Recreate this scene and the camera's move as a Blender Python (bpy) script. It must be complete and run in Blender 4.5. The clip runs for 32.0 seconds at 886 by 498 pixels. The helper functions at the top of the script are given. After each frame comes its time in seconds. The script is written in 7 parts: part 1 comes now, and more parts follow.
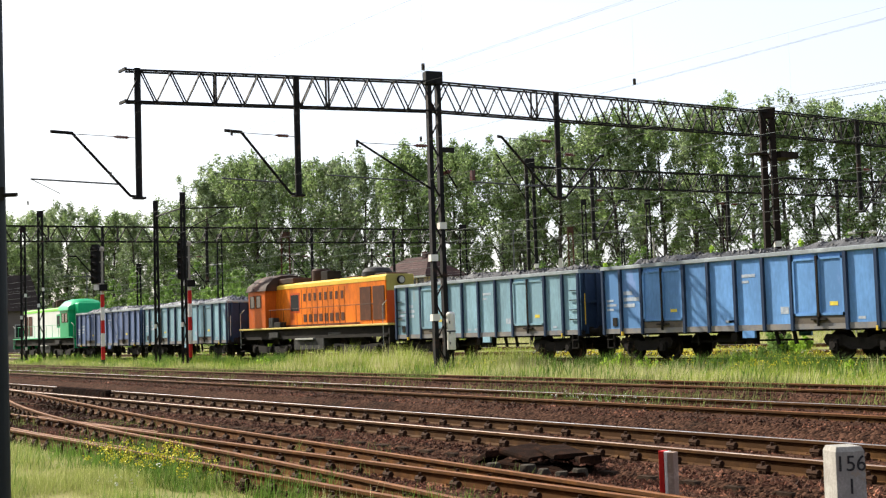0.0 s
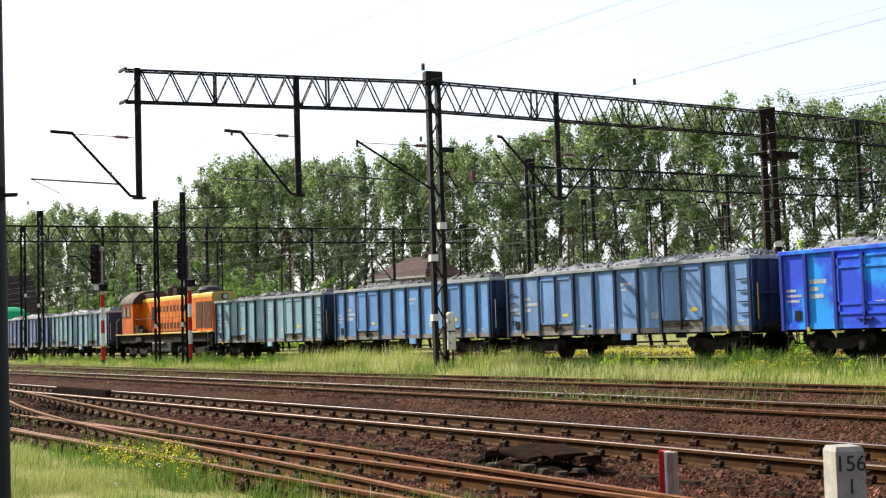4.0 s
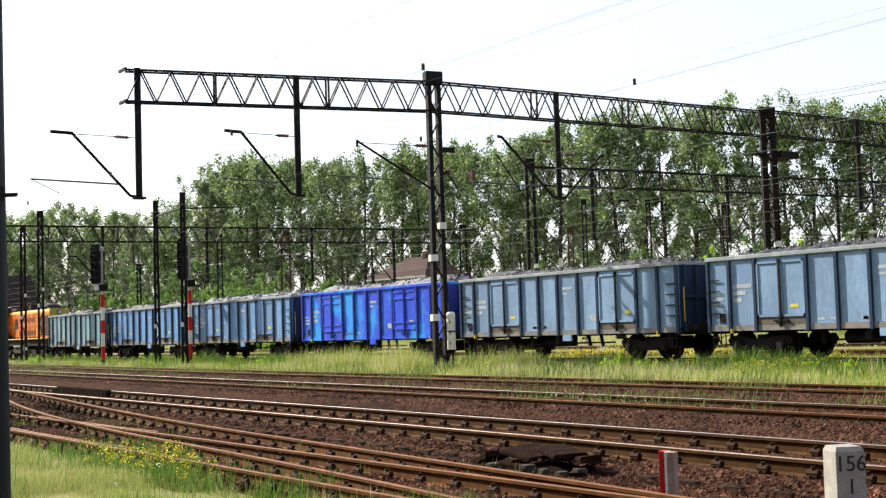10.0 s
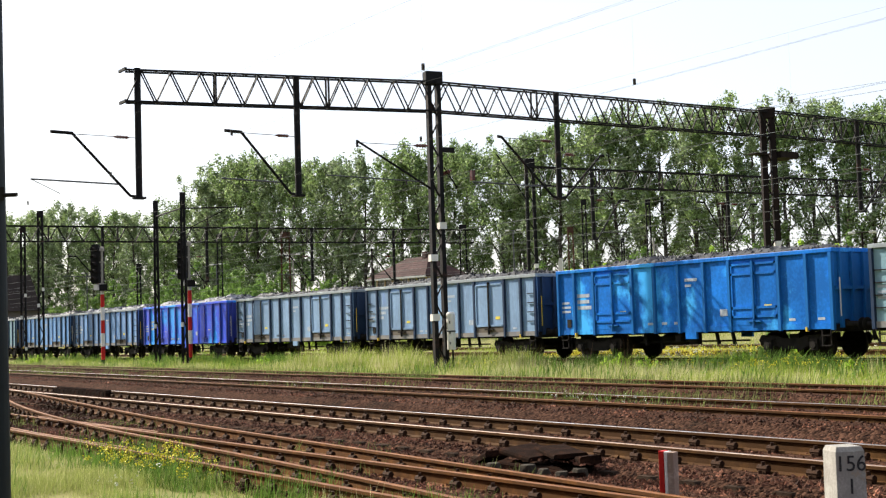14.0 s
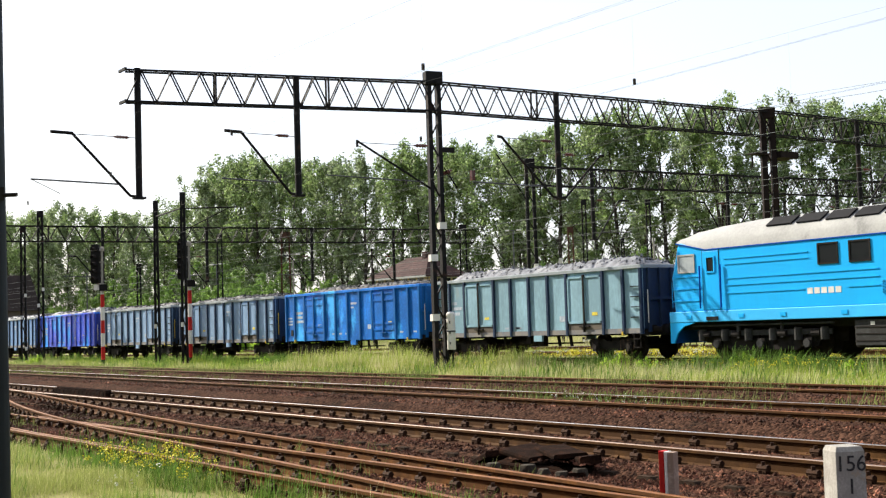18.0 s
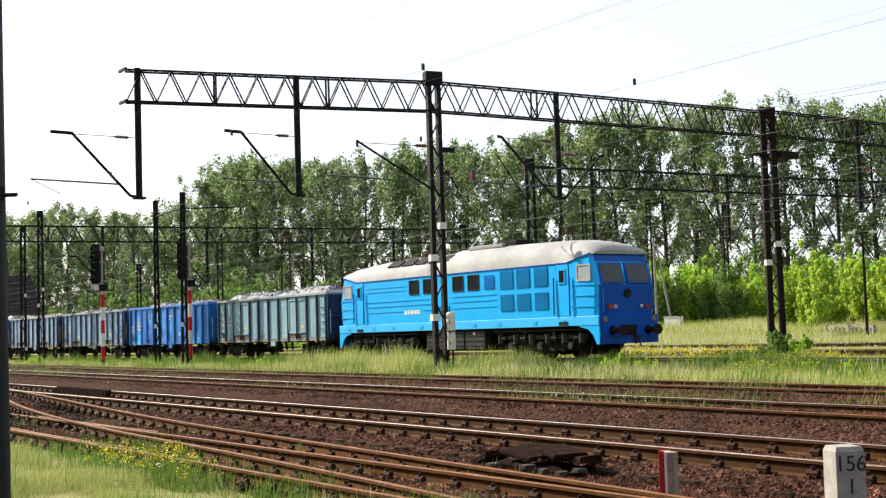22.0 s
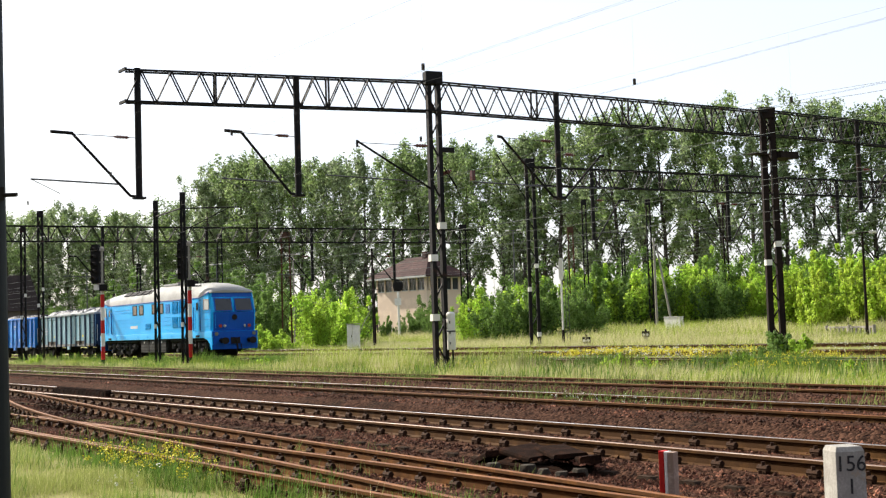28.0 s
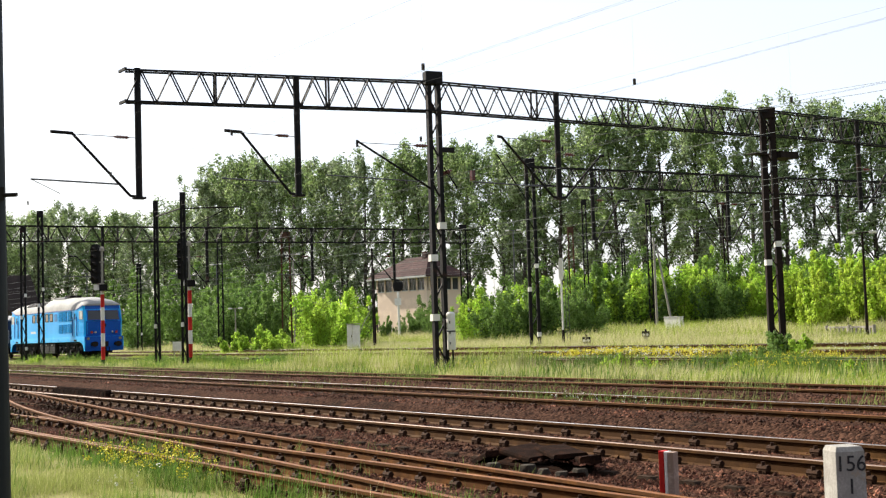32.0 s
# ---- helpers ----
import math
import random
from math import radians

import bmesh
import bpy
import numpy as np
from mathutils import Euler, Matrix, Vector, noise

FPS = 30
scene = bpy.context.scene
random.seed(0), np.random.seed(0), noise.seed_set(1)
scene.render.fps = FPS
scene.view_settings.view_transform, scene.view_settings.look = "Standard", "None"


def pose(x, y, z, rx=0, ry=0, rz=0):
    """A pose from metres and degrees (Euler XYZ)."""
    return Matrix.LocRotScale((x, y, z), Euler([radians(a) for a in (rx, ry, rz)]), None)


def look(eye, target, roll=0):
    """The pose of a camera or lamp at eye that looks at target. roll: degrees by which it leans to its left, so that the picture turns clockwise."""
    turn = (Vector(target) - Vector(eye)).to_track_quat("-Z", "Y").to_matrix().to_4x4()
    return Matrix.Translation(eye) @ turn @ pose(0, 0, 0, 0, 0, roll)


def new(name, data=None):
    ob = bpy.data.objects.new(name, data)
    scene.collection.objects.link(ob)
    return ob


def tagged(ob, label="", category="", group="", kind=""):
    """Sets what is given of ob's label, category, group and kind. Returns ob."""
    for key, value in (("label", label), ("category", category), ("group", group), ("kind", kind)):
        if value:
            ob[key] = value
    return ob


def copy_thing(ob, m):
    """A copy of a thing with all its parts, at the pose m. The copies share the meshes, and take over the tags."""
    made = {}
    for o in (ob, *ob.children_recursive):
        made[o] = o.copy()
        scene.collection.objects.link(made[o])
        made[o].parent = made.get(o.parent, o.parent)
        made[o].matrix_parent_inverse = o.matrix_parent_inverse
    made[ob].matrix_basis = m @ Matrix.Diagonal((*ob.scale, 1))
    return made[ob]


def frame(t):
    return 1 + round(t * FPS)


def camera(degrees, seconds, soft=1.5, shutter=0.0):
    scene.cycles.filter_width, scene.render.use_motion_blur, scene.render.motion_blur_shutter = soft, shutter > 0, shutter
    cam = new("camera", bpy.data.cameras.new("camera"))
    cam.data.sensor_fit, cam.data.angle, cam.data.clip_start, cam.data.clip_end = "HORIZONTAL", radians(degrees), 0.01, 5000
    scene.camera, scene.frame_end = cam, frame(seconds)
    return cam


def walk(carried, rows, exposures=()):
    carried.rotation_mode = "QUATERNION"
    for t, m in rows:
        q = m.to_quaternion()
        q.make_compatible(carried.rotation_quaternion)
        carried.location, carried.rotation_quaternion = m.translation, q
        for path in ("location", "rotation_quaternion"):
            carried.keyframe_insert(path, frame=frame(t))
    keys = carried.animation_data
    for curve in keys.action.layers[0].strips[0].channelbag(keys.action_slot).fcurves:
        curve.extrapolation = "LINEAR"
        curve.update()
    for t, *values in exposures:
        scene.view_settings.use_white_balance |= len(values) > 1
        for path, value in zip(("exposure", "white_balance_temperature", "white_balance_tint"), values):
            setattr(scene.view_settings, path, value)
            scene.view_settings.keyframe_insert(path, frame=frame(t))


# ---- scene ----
# World: x runs along the goods track (the train leaves towards -x), y away from the camera, z = 0 at the rail tops.
cam = camera(38.37, 32.0, soft=1.25)
EYE = (0.0, 0.0, 1.25)
STAND = look(EYE, (-82.29, 56.46, 1.25 + 6.37), -1.82)
walk(cam, [(0.0, STAND), (32.0, STAND)], exposures=[(0.0, 0.97), (32.0, 0.97)])

# ---- light ----
SUN_FROM = Vector((-2.85, -1.0, 2.25)).normalized()
world = bpy.data.worlds.new("world")
scene.world = world
world.use_nodes = True
wn = world.node_tree.nodes
sky = wn.new("ShaderNodeTexSky")
sky.sky_type, sky.sun_disc = "NISHITA", False
sky.sun_elevation = math.asin(SUN_FROM.z)
sky.sun_rotation = math.atan2(SUN_FROM.x, SUN_FROM.y)
sky.dust_density, sky.ozone_density, sky.air_density = 2.5, 1.5, 1.0
haze = wn.new("ShaderNodeMix")
haze.data_type, haze.blend_type = "RGBA", "MIX"
haze.inputs["Factor"].default_value = 0.33
haze.inputs["B"].default_value = (10.6, 10.6, 11.4, 1)
world.node_tree.links.new(sky.outputs[0], haze.inputs["A"])
world.node_tree.links.new(haze.outputs["Result"], wn["Background"].inputs[0])
wn["Background"].inputs[1].default_value = 0.092
sun = new("sun", bpy.data.lights.new("sun", "SUN"))
sun.data.energy, sun.data.angle, sun.data.color = 5.0, radians(0.5), (1.0, 0.93, 0.80)
sun.matrix_world = look(SUN_FROM * 200, (0, 0, 0))


# ---- materials ----
def mat(name, c1, c2=None, rough=0.7, metal=0.0, scale=3.0, fine=40.0, bump=0.15, contrast=0.5, c3=None, stain=0.0, vary=0.0, streak=1.0, trans=0.0):
    """Paint, metal, wood or soil: two colours mixed by a broad and a fine noise, c3 as stains, and fine relief."""
    m = bpy.data.materials.new(name)
    m.use_nodes = True
    nt = m.node_tree
    n, ln = nt.nodes, nt.links.new
    bs = n["Principled BSDF"]
    co = n.new("ShaderNodeTexCoord")
    mp = n.new("ShaderNodeMapping")
    mp.inputs["Scale"].default_value = (1, 1, streak)
    ln(co.outputs["Object"], mp.inputs[0])
    a = n.new("ShaderNodeTexNoise")
    a.inputs["Scale"].default_value, a.inputs["Detail"].default_value = scale, 6
    b = n.new("ShaderNodeTexNoise")
    b.inputs["Scale"].default_value, b.inputs["Detail"].default_value = fine, 3
    ln(mp.outputs[0], a.inputs["Vector"])
    ln(mp.outputs[0], b.inputs["Vector"])
    add = n.new("ShaderNodeMath")
    add.operation = "MULTIPLY_ADD"
    ln(b.outputs[0], add.inputs[0])
    add.inputs[1].default_value = 0.45
    ln(a.outputs[0], add.inputs[2])
    ramp = n.new("ShaderNodeValToRGB")
    c2 = c2 or tuple(x * 0.72 for x in c1)
    ramp.color_ramp.elements[0].position = 0.72 - 0.25 * contrast - 0.1
    ramp.color_ramp.elements[1].position = 0.72 + 0.25 * contrast - 0.1
    ramp.color_ramp.elements[0].color, ramp.color_ramp.elements[1].color = (*c1, 1), (*c2, 1)
    ln(add.outputs[0], ramp.inputs[0])
    out = ramp.outputs[0]
    if c3:
        s = n.new("ShaderNodeTexNoise")
        s.inputs["Scale"].default_value, s.inputs["Detail"].default_value = scale * 0.6, 8
        s.inputs["Roughness"].default_value = 0.65
        off = n.new("ShaderNodeVectorMath")
        off.operation = "ADD"
        off.inputs[1].default_value = (7.3, 1.9, 4.4)
        ln(mp.outputs[0], off.inputs[0])
        ln(off.outputs[0], s.inputs["Vector"])
        sr = n.new("ShaderNodeValToRGB")
        sr.color_ramp.elements[0].position, sr.color_ramp.elements[1].position = 0.62 - 0.2 * stain, 0.72 - 0.2 * stain
        ln(s.outputs[0], sr.inputs[0])
        mx = n.new("ShaderNodeMix")
        mx.data_type = "RGBA"
        ln(sr.outputs[0], mx.inputs["Factor"])
        ln(out, mx.inputs["A"])
        mx.inputs["B"].default_value = (*c3, 1)
        out = mx.outputs["Result"]
    if vary:
        oi = n.new("ShaderNodeObjectInfo")
        mr = n.new("ShaderNodeMapRange")
        mr.inputs["To Min"].default_value, mr.inputs["To Max"].default_value = 1 - vary, 1 + vary
        ln(oi.outputs["Random"], mr.inputs[0])
        hs = n.new("ShaderNodeHueSaturation")
        ln(mr.outputs[0], hs.inputs["Value"])
        ln(out, hs.inputs["Color"])
        out = hs.outputs[0]
    ln(out, bs.inputs["Base Color"])
    rr = n.new("ShaderNodeMapRange")
    rr.inputs["To Min"].default_value, rr.inputs["To Max"].default_value = max(0.02, rough - 0.1), min(1.0, rough + 0.12)
    ln(a.outputs[0], rr.inputs[0])
    ln(rr.outputs[0], bs.inputs["Roughness"])
    bs.inputs["Metallic"].default_value = metal
    bs.inputs["Specular IOR Level"].default_value = 0.5 if rough < 0.5 else 0.12
    if bump:
        bu = n.new("ShaderNodeBump")
        bu.inputs["Strength"].default_value, bu.inputs["Distance"].default_value = bump, 0.02
        ln(add.outputs[0], bu.inputs["Height"])
        ln(bu.outputs[0], bs.inputs["Normal"])
    if trans:
        tr = n.new("ShaderNodeBsdfTranslucent")
        ln(out, tr.inputs["Color"])
        ms = n.new("ShaderNodeMixShader")
        ms.inputs[0].default_value = trans
        ln(bs.outputs[0], ms.inputs[1])
        ln(tr.outputs[0], ms.inputs[2])
        ln(ms.outputs[0], n["Material Output"].inputs[0])
    return m


def leafmat(name, c1, c2, trans=0.35, rough=0.6, gloss=0.15, lo=0.55, hi=1.45):
    """Foliage: colour varies from clump to clump and leaf to leaf, and lets some light through."""
    m = mat(name, c1, c2, rough, scale=0.35, fine=2.5, bump=0, contrast=0.7, trans=trans)
    n, ln = m.node_tree.nodes, m.node_tree.links.new
    g = n.new("ShaderNodeNewGeometry")
    mr = n.new("ShaderNodeMapRange")
    mr.inputs["To Min"].default_value, mr.inputs["To Max"].default_value = lo, hi
    ln(g.outputs["Random Per Island"], mr.inputs[0])
    hs = n.new("ShaderNodeHueSaturation")
    ln(mr.outputs[0], hs.inputs["Value"])
    bs = n["Principled BSDF"]
    src = bs.inputs["Base Color"].links[0].from_socket
    ln(src, hs.inputs["Color"])
    ln(hs.outputs[0], bs.inputs["Base Color"])
    for x in n:
        if x.type == "BSDF_TRANSLUCENT":
            ln(hs.outputs[0], x.inputs["Color"])
    bs.inputs["Specular IOR Level"].default_value = gloss
    return m


M_RAIL = mat("rusty_rail_steel", (0.092, 0.041, 0.0095), (0.052, 0.022, 0.0055), 0.75, 0.0, 5, 60)
M_RAILRUST = mat("bright_rusty_rail_steel", (0.16, 0.064, 0.014), (0.085, 0.034, 0.008), 0.75, 0.0, 5, 60)
M_RAILTOP = mat("worn_rail_head", (0.32, 0.32, 0.34), (0.20, 0.165, 0.145), 0.34, 0.8, 2, 30, 0.03)
M_RAILDULL = mat("dull_rail_head", (0.24, 0.092, 0.026), (0.14, 0.052, 0.016), 0.6, 0.0, 3, 30, 0.05)
M_SLEEPER = mat("tarred_sleeper_wood", (0.025, 0.017, 0.012), (0.055, 0.038, 0.028), 0.9, 0, 4, 50, 0.4, vary=0.25)
M_BALLAST = mat("rusty_ballast", (0.027, 0.0135, 0.009), (0.054, 0.028, 0.0185), 0.95, 0, 0.9, 18, 0.9, 0.7, c3=(0.025, 0.016, 0.011), stain=0.3)


def stony(m, cell, lo, hi):
    """Lets every stone of a gravel surface differ in brightness and stand out in relief."""
    n, ln = m.node_tree.nodes, m.node_tree.links.new
    bs = n["Principled BSDF"]
    co, vo = n.new("ShaderNodeTexCoord"), n.new("ShaderNodeTexVoronoi")
    vo.inputs["Scale"].default_value = 1 / cell
    ln(co.outputs["Object"], vo.inputs["Vector"])
    sp, mr, hs = n.new("ShaderNodeSeparateColor"), n.new("ShaderNodeMapRange"), n.new("ShaderNodeHueSaturation")
    ln(vo.outputs["Color"], sp.inputs[0])
    ln(sp.outputs[0], mr.inputs[0])
    mr.inputs["To Min"].default_value, mr.inputs["To Max"].default_value = lo, hi
    src = bs.inputs["Base Color"].links[0].from_socket
    ln(mr.outputs[0], hs.inputs["Value"])
    ln(src, hs.inputs["Color"])
    ln(hs.outputs[0], bs.inputs["Base Color"])
    bu = n.new("ShaderNodeBump")
    bu.invert = True
    bu.inputs["Strength"].default_value, bu.inputs["Distance"].default_value = 0.9, 0.03
    ln(vo.outputs["Distance"], bu.inputs["Height"])
    old = bs.inputs["Normal"].links[0].from_socket
    ln(old, bu.inputs["Normal"])
    ln(bu.outputs[0], bs.inputs["Normal"])


M_SLEEPER.node_tree.nodes["Principled BSDF"].inputs["Specular IOR Level"].default_value = 0.02
stony(M_BALLAST, 0.045, 0.3, 1.8)
M_BALLAST.node_tree.nodes["Principled BSDF"].inputs["Specular IOR Level"].default_value = 0.02
M_CHAIR = mat("rusty_fastening", (0.022, 0.012, 0.008), (0.05, 0.025, 0.014), 0.8, 0.3, 9, 60)
M_BLACK = mat("black_painted_steel", (0.004, 0.004, 0.005), (0.009, 0.008, 0.008), 0.6, 0.0, 2, 30, 0.1, c3=(0.04, 0.02, 0.014), stain=0.1)
M_BROWNMAST = mat("brown_rusty_mast", (0.022, 0.012, 0.009), (0.012, 0.008, 0.007), 0.75, 0.2, 2, 30)
M_RUSTMAST = mat("bright_rusty_mast", (0.13, 0.058, 0.036), (0.06, 0.03, 0.02), 0.8, 0.1, 2, 30)
M_GREYSTEEL = mat("grey_galvanised_steel", (0.13, 0.135, 0.14), (0.08, 0.08, 0.085), 0.55, 0.5, 2, 30)
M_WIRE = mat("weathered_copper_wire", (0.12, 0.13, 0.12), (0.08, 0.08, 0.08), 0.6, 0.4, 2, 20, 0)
# paler copy of the wire colour that imitates sunlit wire
M_WIRELIT = mat("sunlit_look_wire", (0.20, 0.21, 0.20), (0.13, 0.14, 0.13), 0.5, 0.3, 2, 20, 0)
M_WHITE = mat("white_paint", (0.78, 0.77, 0.74), (0.62, 0.60, 0.56), 0.6, 0, 3, 40, 0.1, c3=(0.35, 0.30, 0.24), stain=-0.1)
M_RED = mat("red_paint", (0.52, 0.025, 0.02), (0.40, 0.02, 0.018), 0.5, 0, 3, 40, 0.1)
M_YELLOW = mat("yellow_paint", (0.75, 0.52, 0.05), (0.6, 0.4, 0.05), 0.5, 0, 3, 40, 0.1)
M_INSUL = mat("brown_glazed_insulator", (0.12, 0.035, 0.02), (0.07, 0.02, 0.015), 0.25, 0, 3, 20, 0)
M_GREYPOST = mat("dark_grey_post_paint", (0.010, 0.014, 0.018), (0.007, 0.010, 0.013), 0.6, 0.0, 3, 30, 0.1)
M_CONC = mat("old_concrete", (0.36, 0.34, 0.30), (0.24, 0.22, 0.19), 0.9, 0, 4, 40, 0.3)
M_GLASS = mat("dark_window_glass", (0.012, 0.014, 0.016), (0.02, 0.022, 0.024), 0.08, 0, 2, 10, 0)


# ---- mesh building ----
class Shape:
    """Collects vertices and faces of one mesh."""

    def __init__(self):
        self.v, self.f = [], []

    def add(self, vs, fs):
        o = len(self.v)
        self.v += [tuple(a) for a in vs]
        self.f += [tuple(o + i for i in q) for q in fs]
        return self

    def box(self, x0, x1, y0, y1, z0, z1):
        vs = [(x, y, z) for z in (z0, z1) for y in (y0, y1) for x in (x0, x1)]
        return self.add(vs, [(0, 2, 3, 1), (4, 5, 7, 6), (0, 1, 5, 4), (2, 6, 7, 3), (0, 4, 6, 2), (1, 3, 7, 5)])

    def bar(self, p, q, w, h=None, up=(0, 0, 1)):
        """A straight bar of w across and h along up, from p to q."""
        p, q, h = Vector(p), Vector(q), h or w
        d = (q - p).normalized()
        a = d.cross(Vector(up))
        if a.length < 1e-4:
            a = d.cross(Vector((1, 0, 0)))
        a.normalize()
        b = a.cross(d)
        vs = [e + a * (i * w / 2) + b * (j * h / 2) for e in (p, q) for i, j in ((-1, -1), (1, -1), (1, 1), (-1, 1))]
        return self.add(vs, [(3, 2, 1, 0), (4, 5, 6, 7), (0, 1, 5, 4), (1, 2, 6, 5), (2, 3, 7, 6), (3, 0, 4, 7)])

    def tube(self, p, q, r0, r1=None, n=10, caps=True):
        p, q, r1 = Vector(p), Vector(q), r0 if r1 is None else r1
        d = (q - p).normalized()
        a = d.cross(Vector((0, 0, 1)) if abs(d.z) < 0.9 else Vector((1, 0, 0))).normalized()
        b = d.cross(a)
        vs = []
        for e, r in ((p, r0), (q, r1)):
            vs += [e + (a * math.cos(t) + b * math.sin(t)) * r for t in [2 * math.pi * i / n for i in range(n)]]
        fs = [(i, (i + 1) % n, n + (i + 1) % n, n + i) for i in range(n)]
        if caps:
            fs += [tuple(range(n))[::-1], tuple(range(n, 2 * n))]
        return self.add(vs, fs)

    def loft(self, rings, close=True, caps=True):
        n = len(rings[0])
        vs = [p for r in rings for p in r]
        fs = []
        for k in range(len(rings) - 1):
            for i in range(n if close else n - 1):
                j = (i + 1) % n
                fs.append((k * n + i, k * n + j, (k + 1) * n + j, (k + 1) * n + i))
        if caps:
            fs += [tuple(range(n))[::-1], tuple(range((len(rings) - 1) * n, len(rings) * n))]
        return self.add(vs, fs)

    def lathe(self, base, profile, n=14):
        rings = [[(base[0] + r * math.cos(2 * math.pi * i / n), base[1] + r * math.sin(2 * math.pi * i / n), base[2] + z) for i in range(n)] for r, z in profile]
        return self.loft(rings)

    def mesh(self, name, smooth=False):
        me = bpy.data.meshes.new(name)
        me.from_pydata(self.v, [], self.f)
        bm = bmesh.new()
        bm.from_mesh(me)
        if len(self.f) < 40000:
            bmesh.ops.recalc_face_normals(bm, faces=bm.faces)
        bm.to_mesh(me)
        bm.free()
        if smooth:
            me.polygons.foreach_set("use_smooth", [True] * len(me.polygons))
            me.set_sharp_from_angle(angle=radians(35))
        return me


def part(name, shape, material, parent=None, label="", smooth=False, bevel=0.0):
    ob = new(name, shape.mesh(name, smooth))
    ob.data.materials.append(material)
    if parent:
        ob.parent = parent
    if label:
        tagged(ob, label)
    if bevel:
        b = ob.modifiers.new("bevel", "BEVEL")
        b.width, b.segments, b.limit_method = bevel, 2, "ANGLE"
    return ob


def thing(name, x, y, z, label, category, group="", rz=0.0, kind=""):
    ob = new(name)
    ob.matrix_basis = pose(x, y, z, 0, 0, rz)
    return tagged(ob, label, category, group, kind)


def share(name, ob, parent, m):
    """One more object on ob's mesh, under parent, at the pose m."""
    o = new(name, ob.data)
    o.parent, o.matrix_basis = parent, m
    return o


def smooth01(a, b, t):
    t = min(1.0, max(0.0, (t - a) / (b - a)))
    return t * t * (3 - 2 * t)


def ground_z(x, y):
    z = -0.28 - 0.15 * (1 - smooth01(20.4, 21.4, y + 0.044 * x)) + 0.38 * smooth01(36, 46, y) + 0.8 * smooth01(50, 76, y) + 0.5 * smooth01(76, 110, y) + 0.6 * smooth01(118, 170, y)
    z += 0.05 * noise.noise((x * 0.22, y * 0.22, 3.0)) + 0.10 * smooth01(34, 40, y) * noise.noise((x * 0.07, y * 0.09, 9.0))
    return z


# ---- ground ----
def ground_material():
    m = mat("meadow_soil", (0.11, 0.13, 0.03), (0.18, 0.17, 0.055), 0.95, 0, 0.35, 6, 0.6, 0.8, c3=(0.14, 0.12, 0.06), stain=0.25)
    return m


def build_ground():
    s = Shape()
    xs = [-3000, -1500, -800, -500] + [-400 + 10 * i for i in range(24)] + [-160 + 1.5 * i for i in range(121)] + [30, 60, 120, 300, 800, 2000]
    ys = [-2000, -600, -200, -60, -20] + [-8 + 1.0 * i for i in range(80)] + [76 + 4 * i for i in range(30)] + [220, 280, 400, 700, 1500, 3500]
    nx = len(xs)
    s.v = [(x, y, ground_z(x, y)) for y in ys for x in xs]
    s.f = [(j * nx + i, j * nx + i + 1, (j + 1) * nx + i + 1, (j + 1) * nx + i) for j in range(len(ys) - 1) for i in range(nx - 1)]
    ob = part("ground", s, ground_material(), smooth=True)
    tagged(ob, "green meadow ground with dry yellowish grass between the tracks", "ground", kind="structure")


build_ground()

# ---- tracks ----
M_RAILHALF = mat("half_worn_rail_head", (0.34, 0.27, 0.22), (0.2, 0.13, 0.09), 0.45, 0.5, 2, 30, 0.03)
SLOPE = {"F": (19.425, -0.044, -0.03), "M": (15.309, -0.046, -0.06), "N": (10.879, -0.030, -0.07)}
RAIL_PROFILE = [(-0.07, -0.17), (0.07, -0.17), (0.07, -0.155), (0.014, -0.135), (0.012, -0.045), (0.036, -0.034), (0.036, -0.004), (-0.036, -0.004), (-0.036, -0.034), (-0.012, -0.045), (-0.014, -0.135), (-0.07, -0.155)]


def rail(parent, pts, head, name="rail", web=M_RAIL):
    """A flat-bottomed rail through the points (x, y, z of its top), with its running surface."""
    def side(k):
        a, b = Vector(pts[max(0, k - 1)]), Vector(pts[min(len(pts) - 1, k + 1)])
        d = (b - a).normalized()
        return Vector((-d.y, d.x, 0)).normalized()
    rings = [[Vector(q) + side(k) * u + Vector((0, 0, v)) for u, v in RAIL_PROFILE] for k, q in enumerate(pts)]
    s = Shape().loft(rings)
    ob = part(name, s, web, parent)
    h = Shape().loft([[Vector(q) + side(k) * u + Vector((0, 0, v)) for u, v in ((-0.030, -0.005), (0.030, -0.005), (0.024, 0.0), (-0.024, 0.0))] for k, q in enumerate(pts)])
    part("rail_head", h, head, ob, "worn running surface")
    return ob


def sleeper_mesh(length=2.5, w=0.25, h=0.14):
    s = Shape()
    r = [(-w / 2, -h), (w / 2, -h), (w / 2, -0.02), (w / 2 - 0.02, 0), (-w / 2 + 0.02, 0), (-w / 2, -0.02)]
    s.loft([[(u, y, v) for u, v in r] for y in (-length / 2, length / 2)])
    return s


def fastening_shape():
    """A ribbed plate with its clamps and screws on both sides of the rail."""
    s = Shape().box(-0.075, 0.075, -0.17, 0.17, -0.19, -0.165)
    for sy in (-1, 1):
        s.box(-0.05, 0.05, sy * 0.085 - 0.03, sy * 0.085 + 0.03, -0.165, -0.115)
        s.tube((0, sy * 0.09, -0.12), (0, sy * 0.09, -0.045), 0.026, 0.02, 6)
        s.tube((-0.065, sy * 0.085, -0.11), (0.065, sy * 0.085, -0.11), 0.036, n=8)
        s.tube((0, sy * 0.14, -0.165), (0, sy * 0.14, -0.125), 0.022, 0.018, 6)
    return s


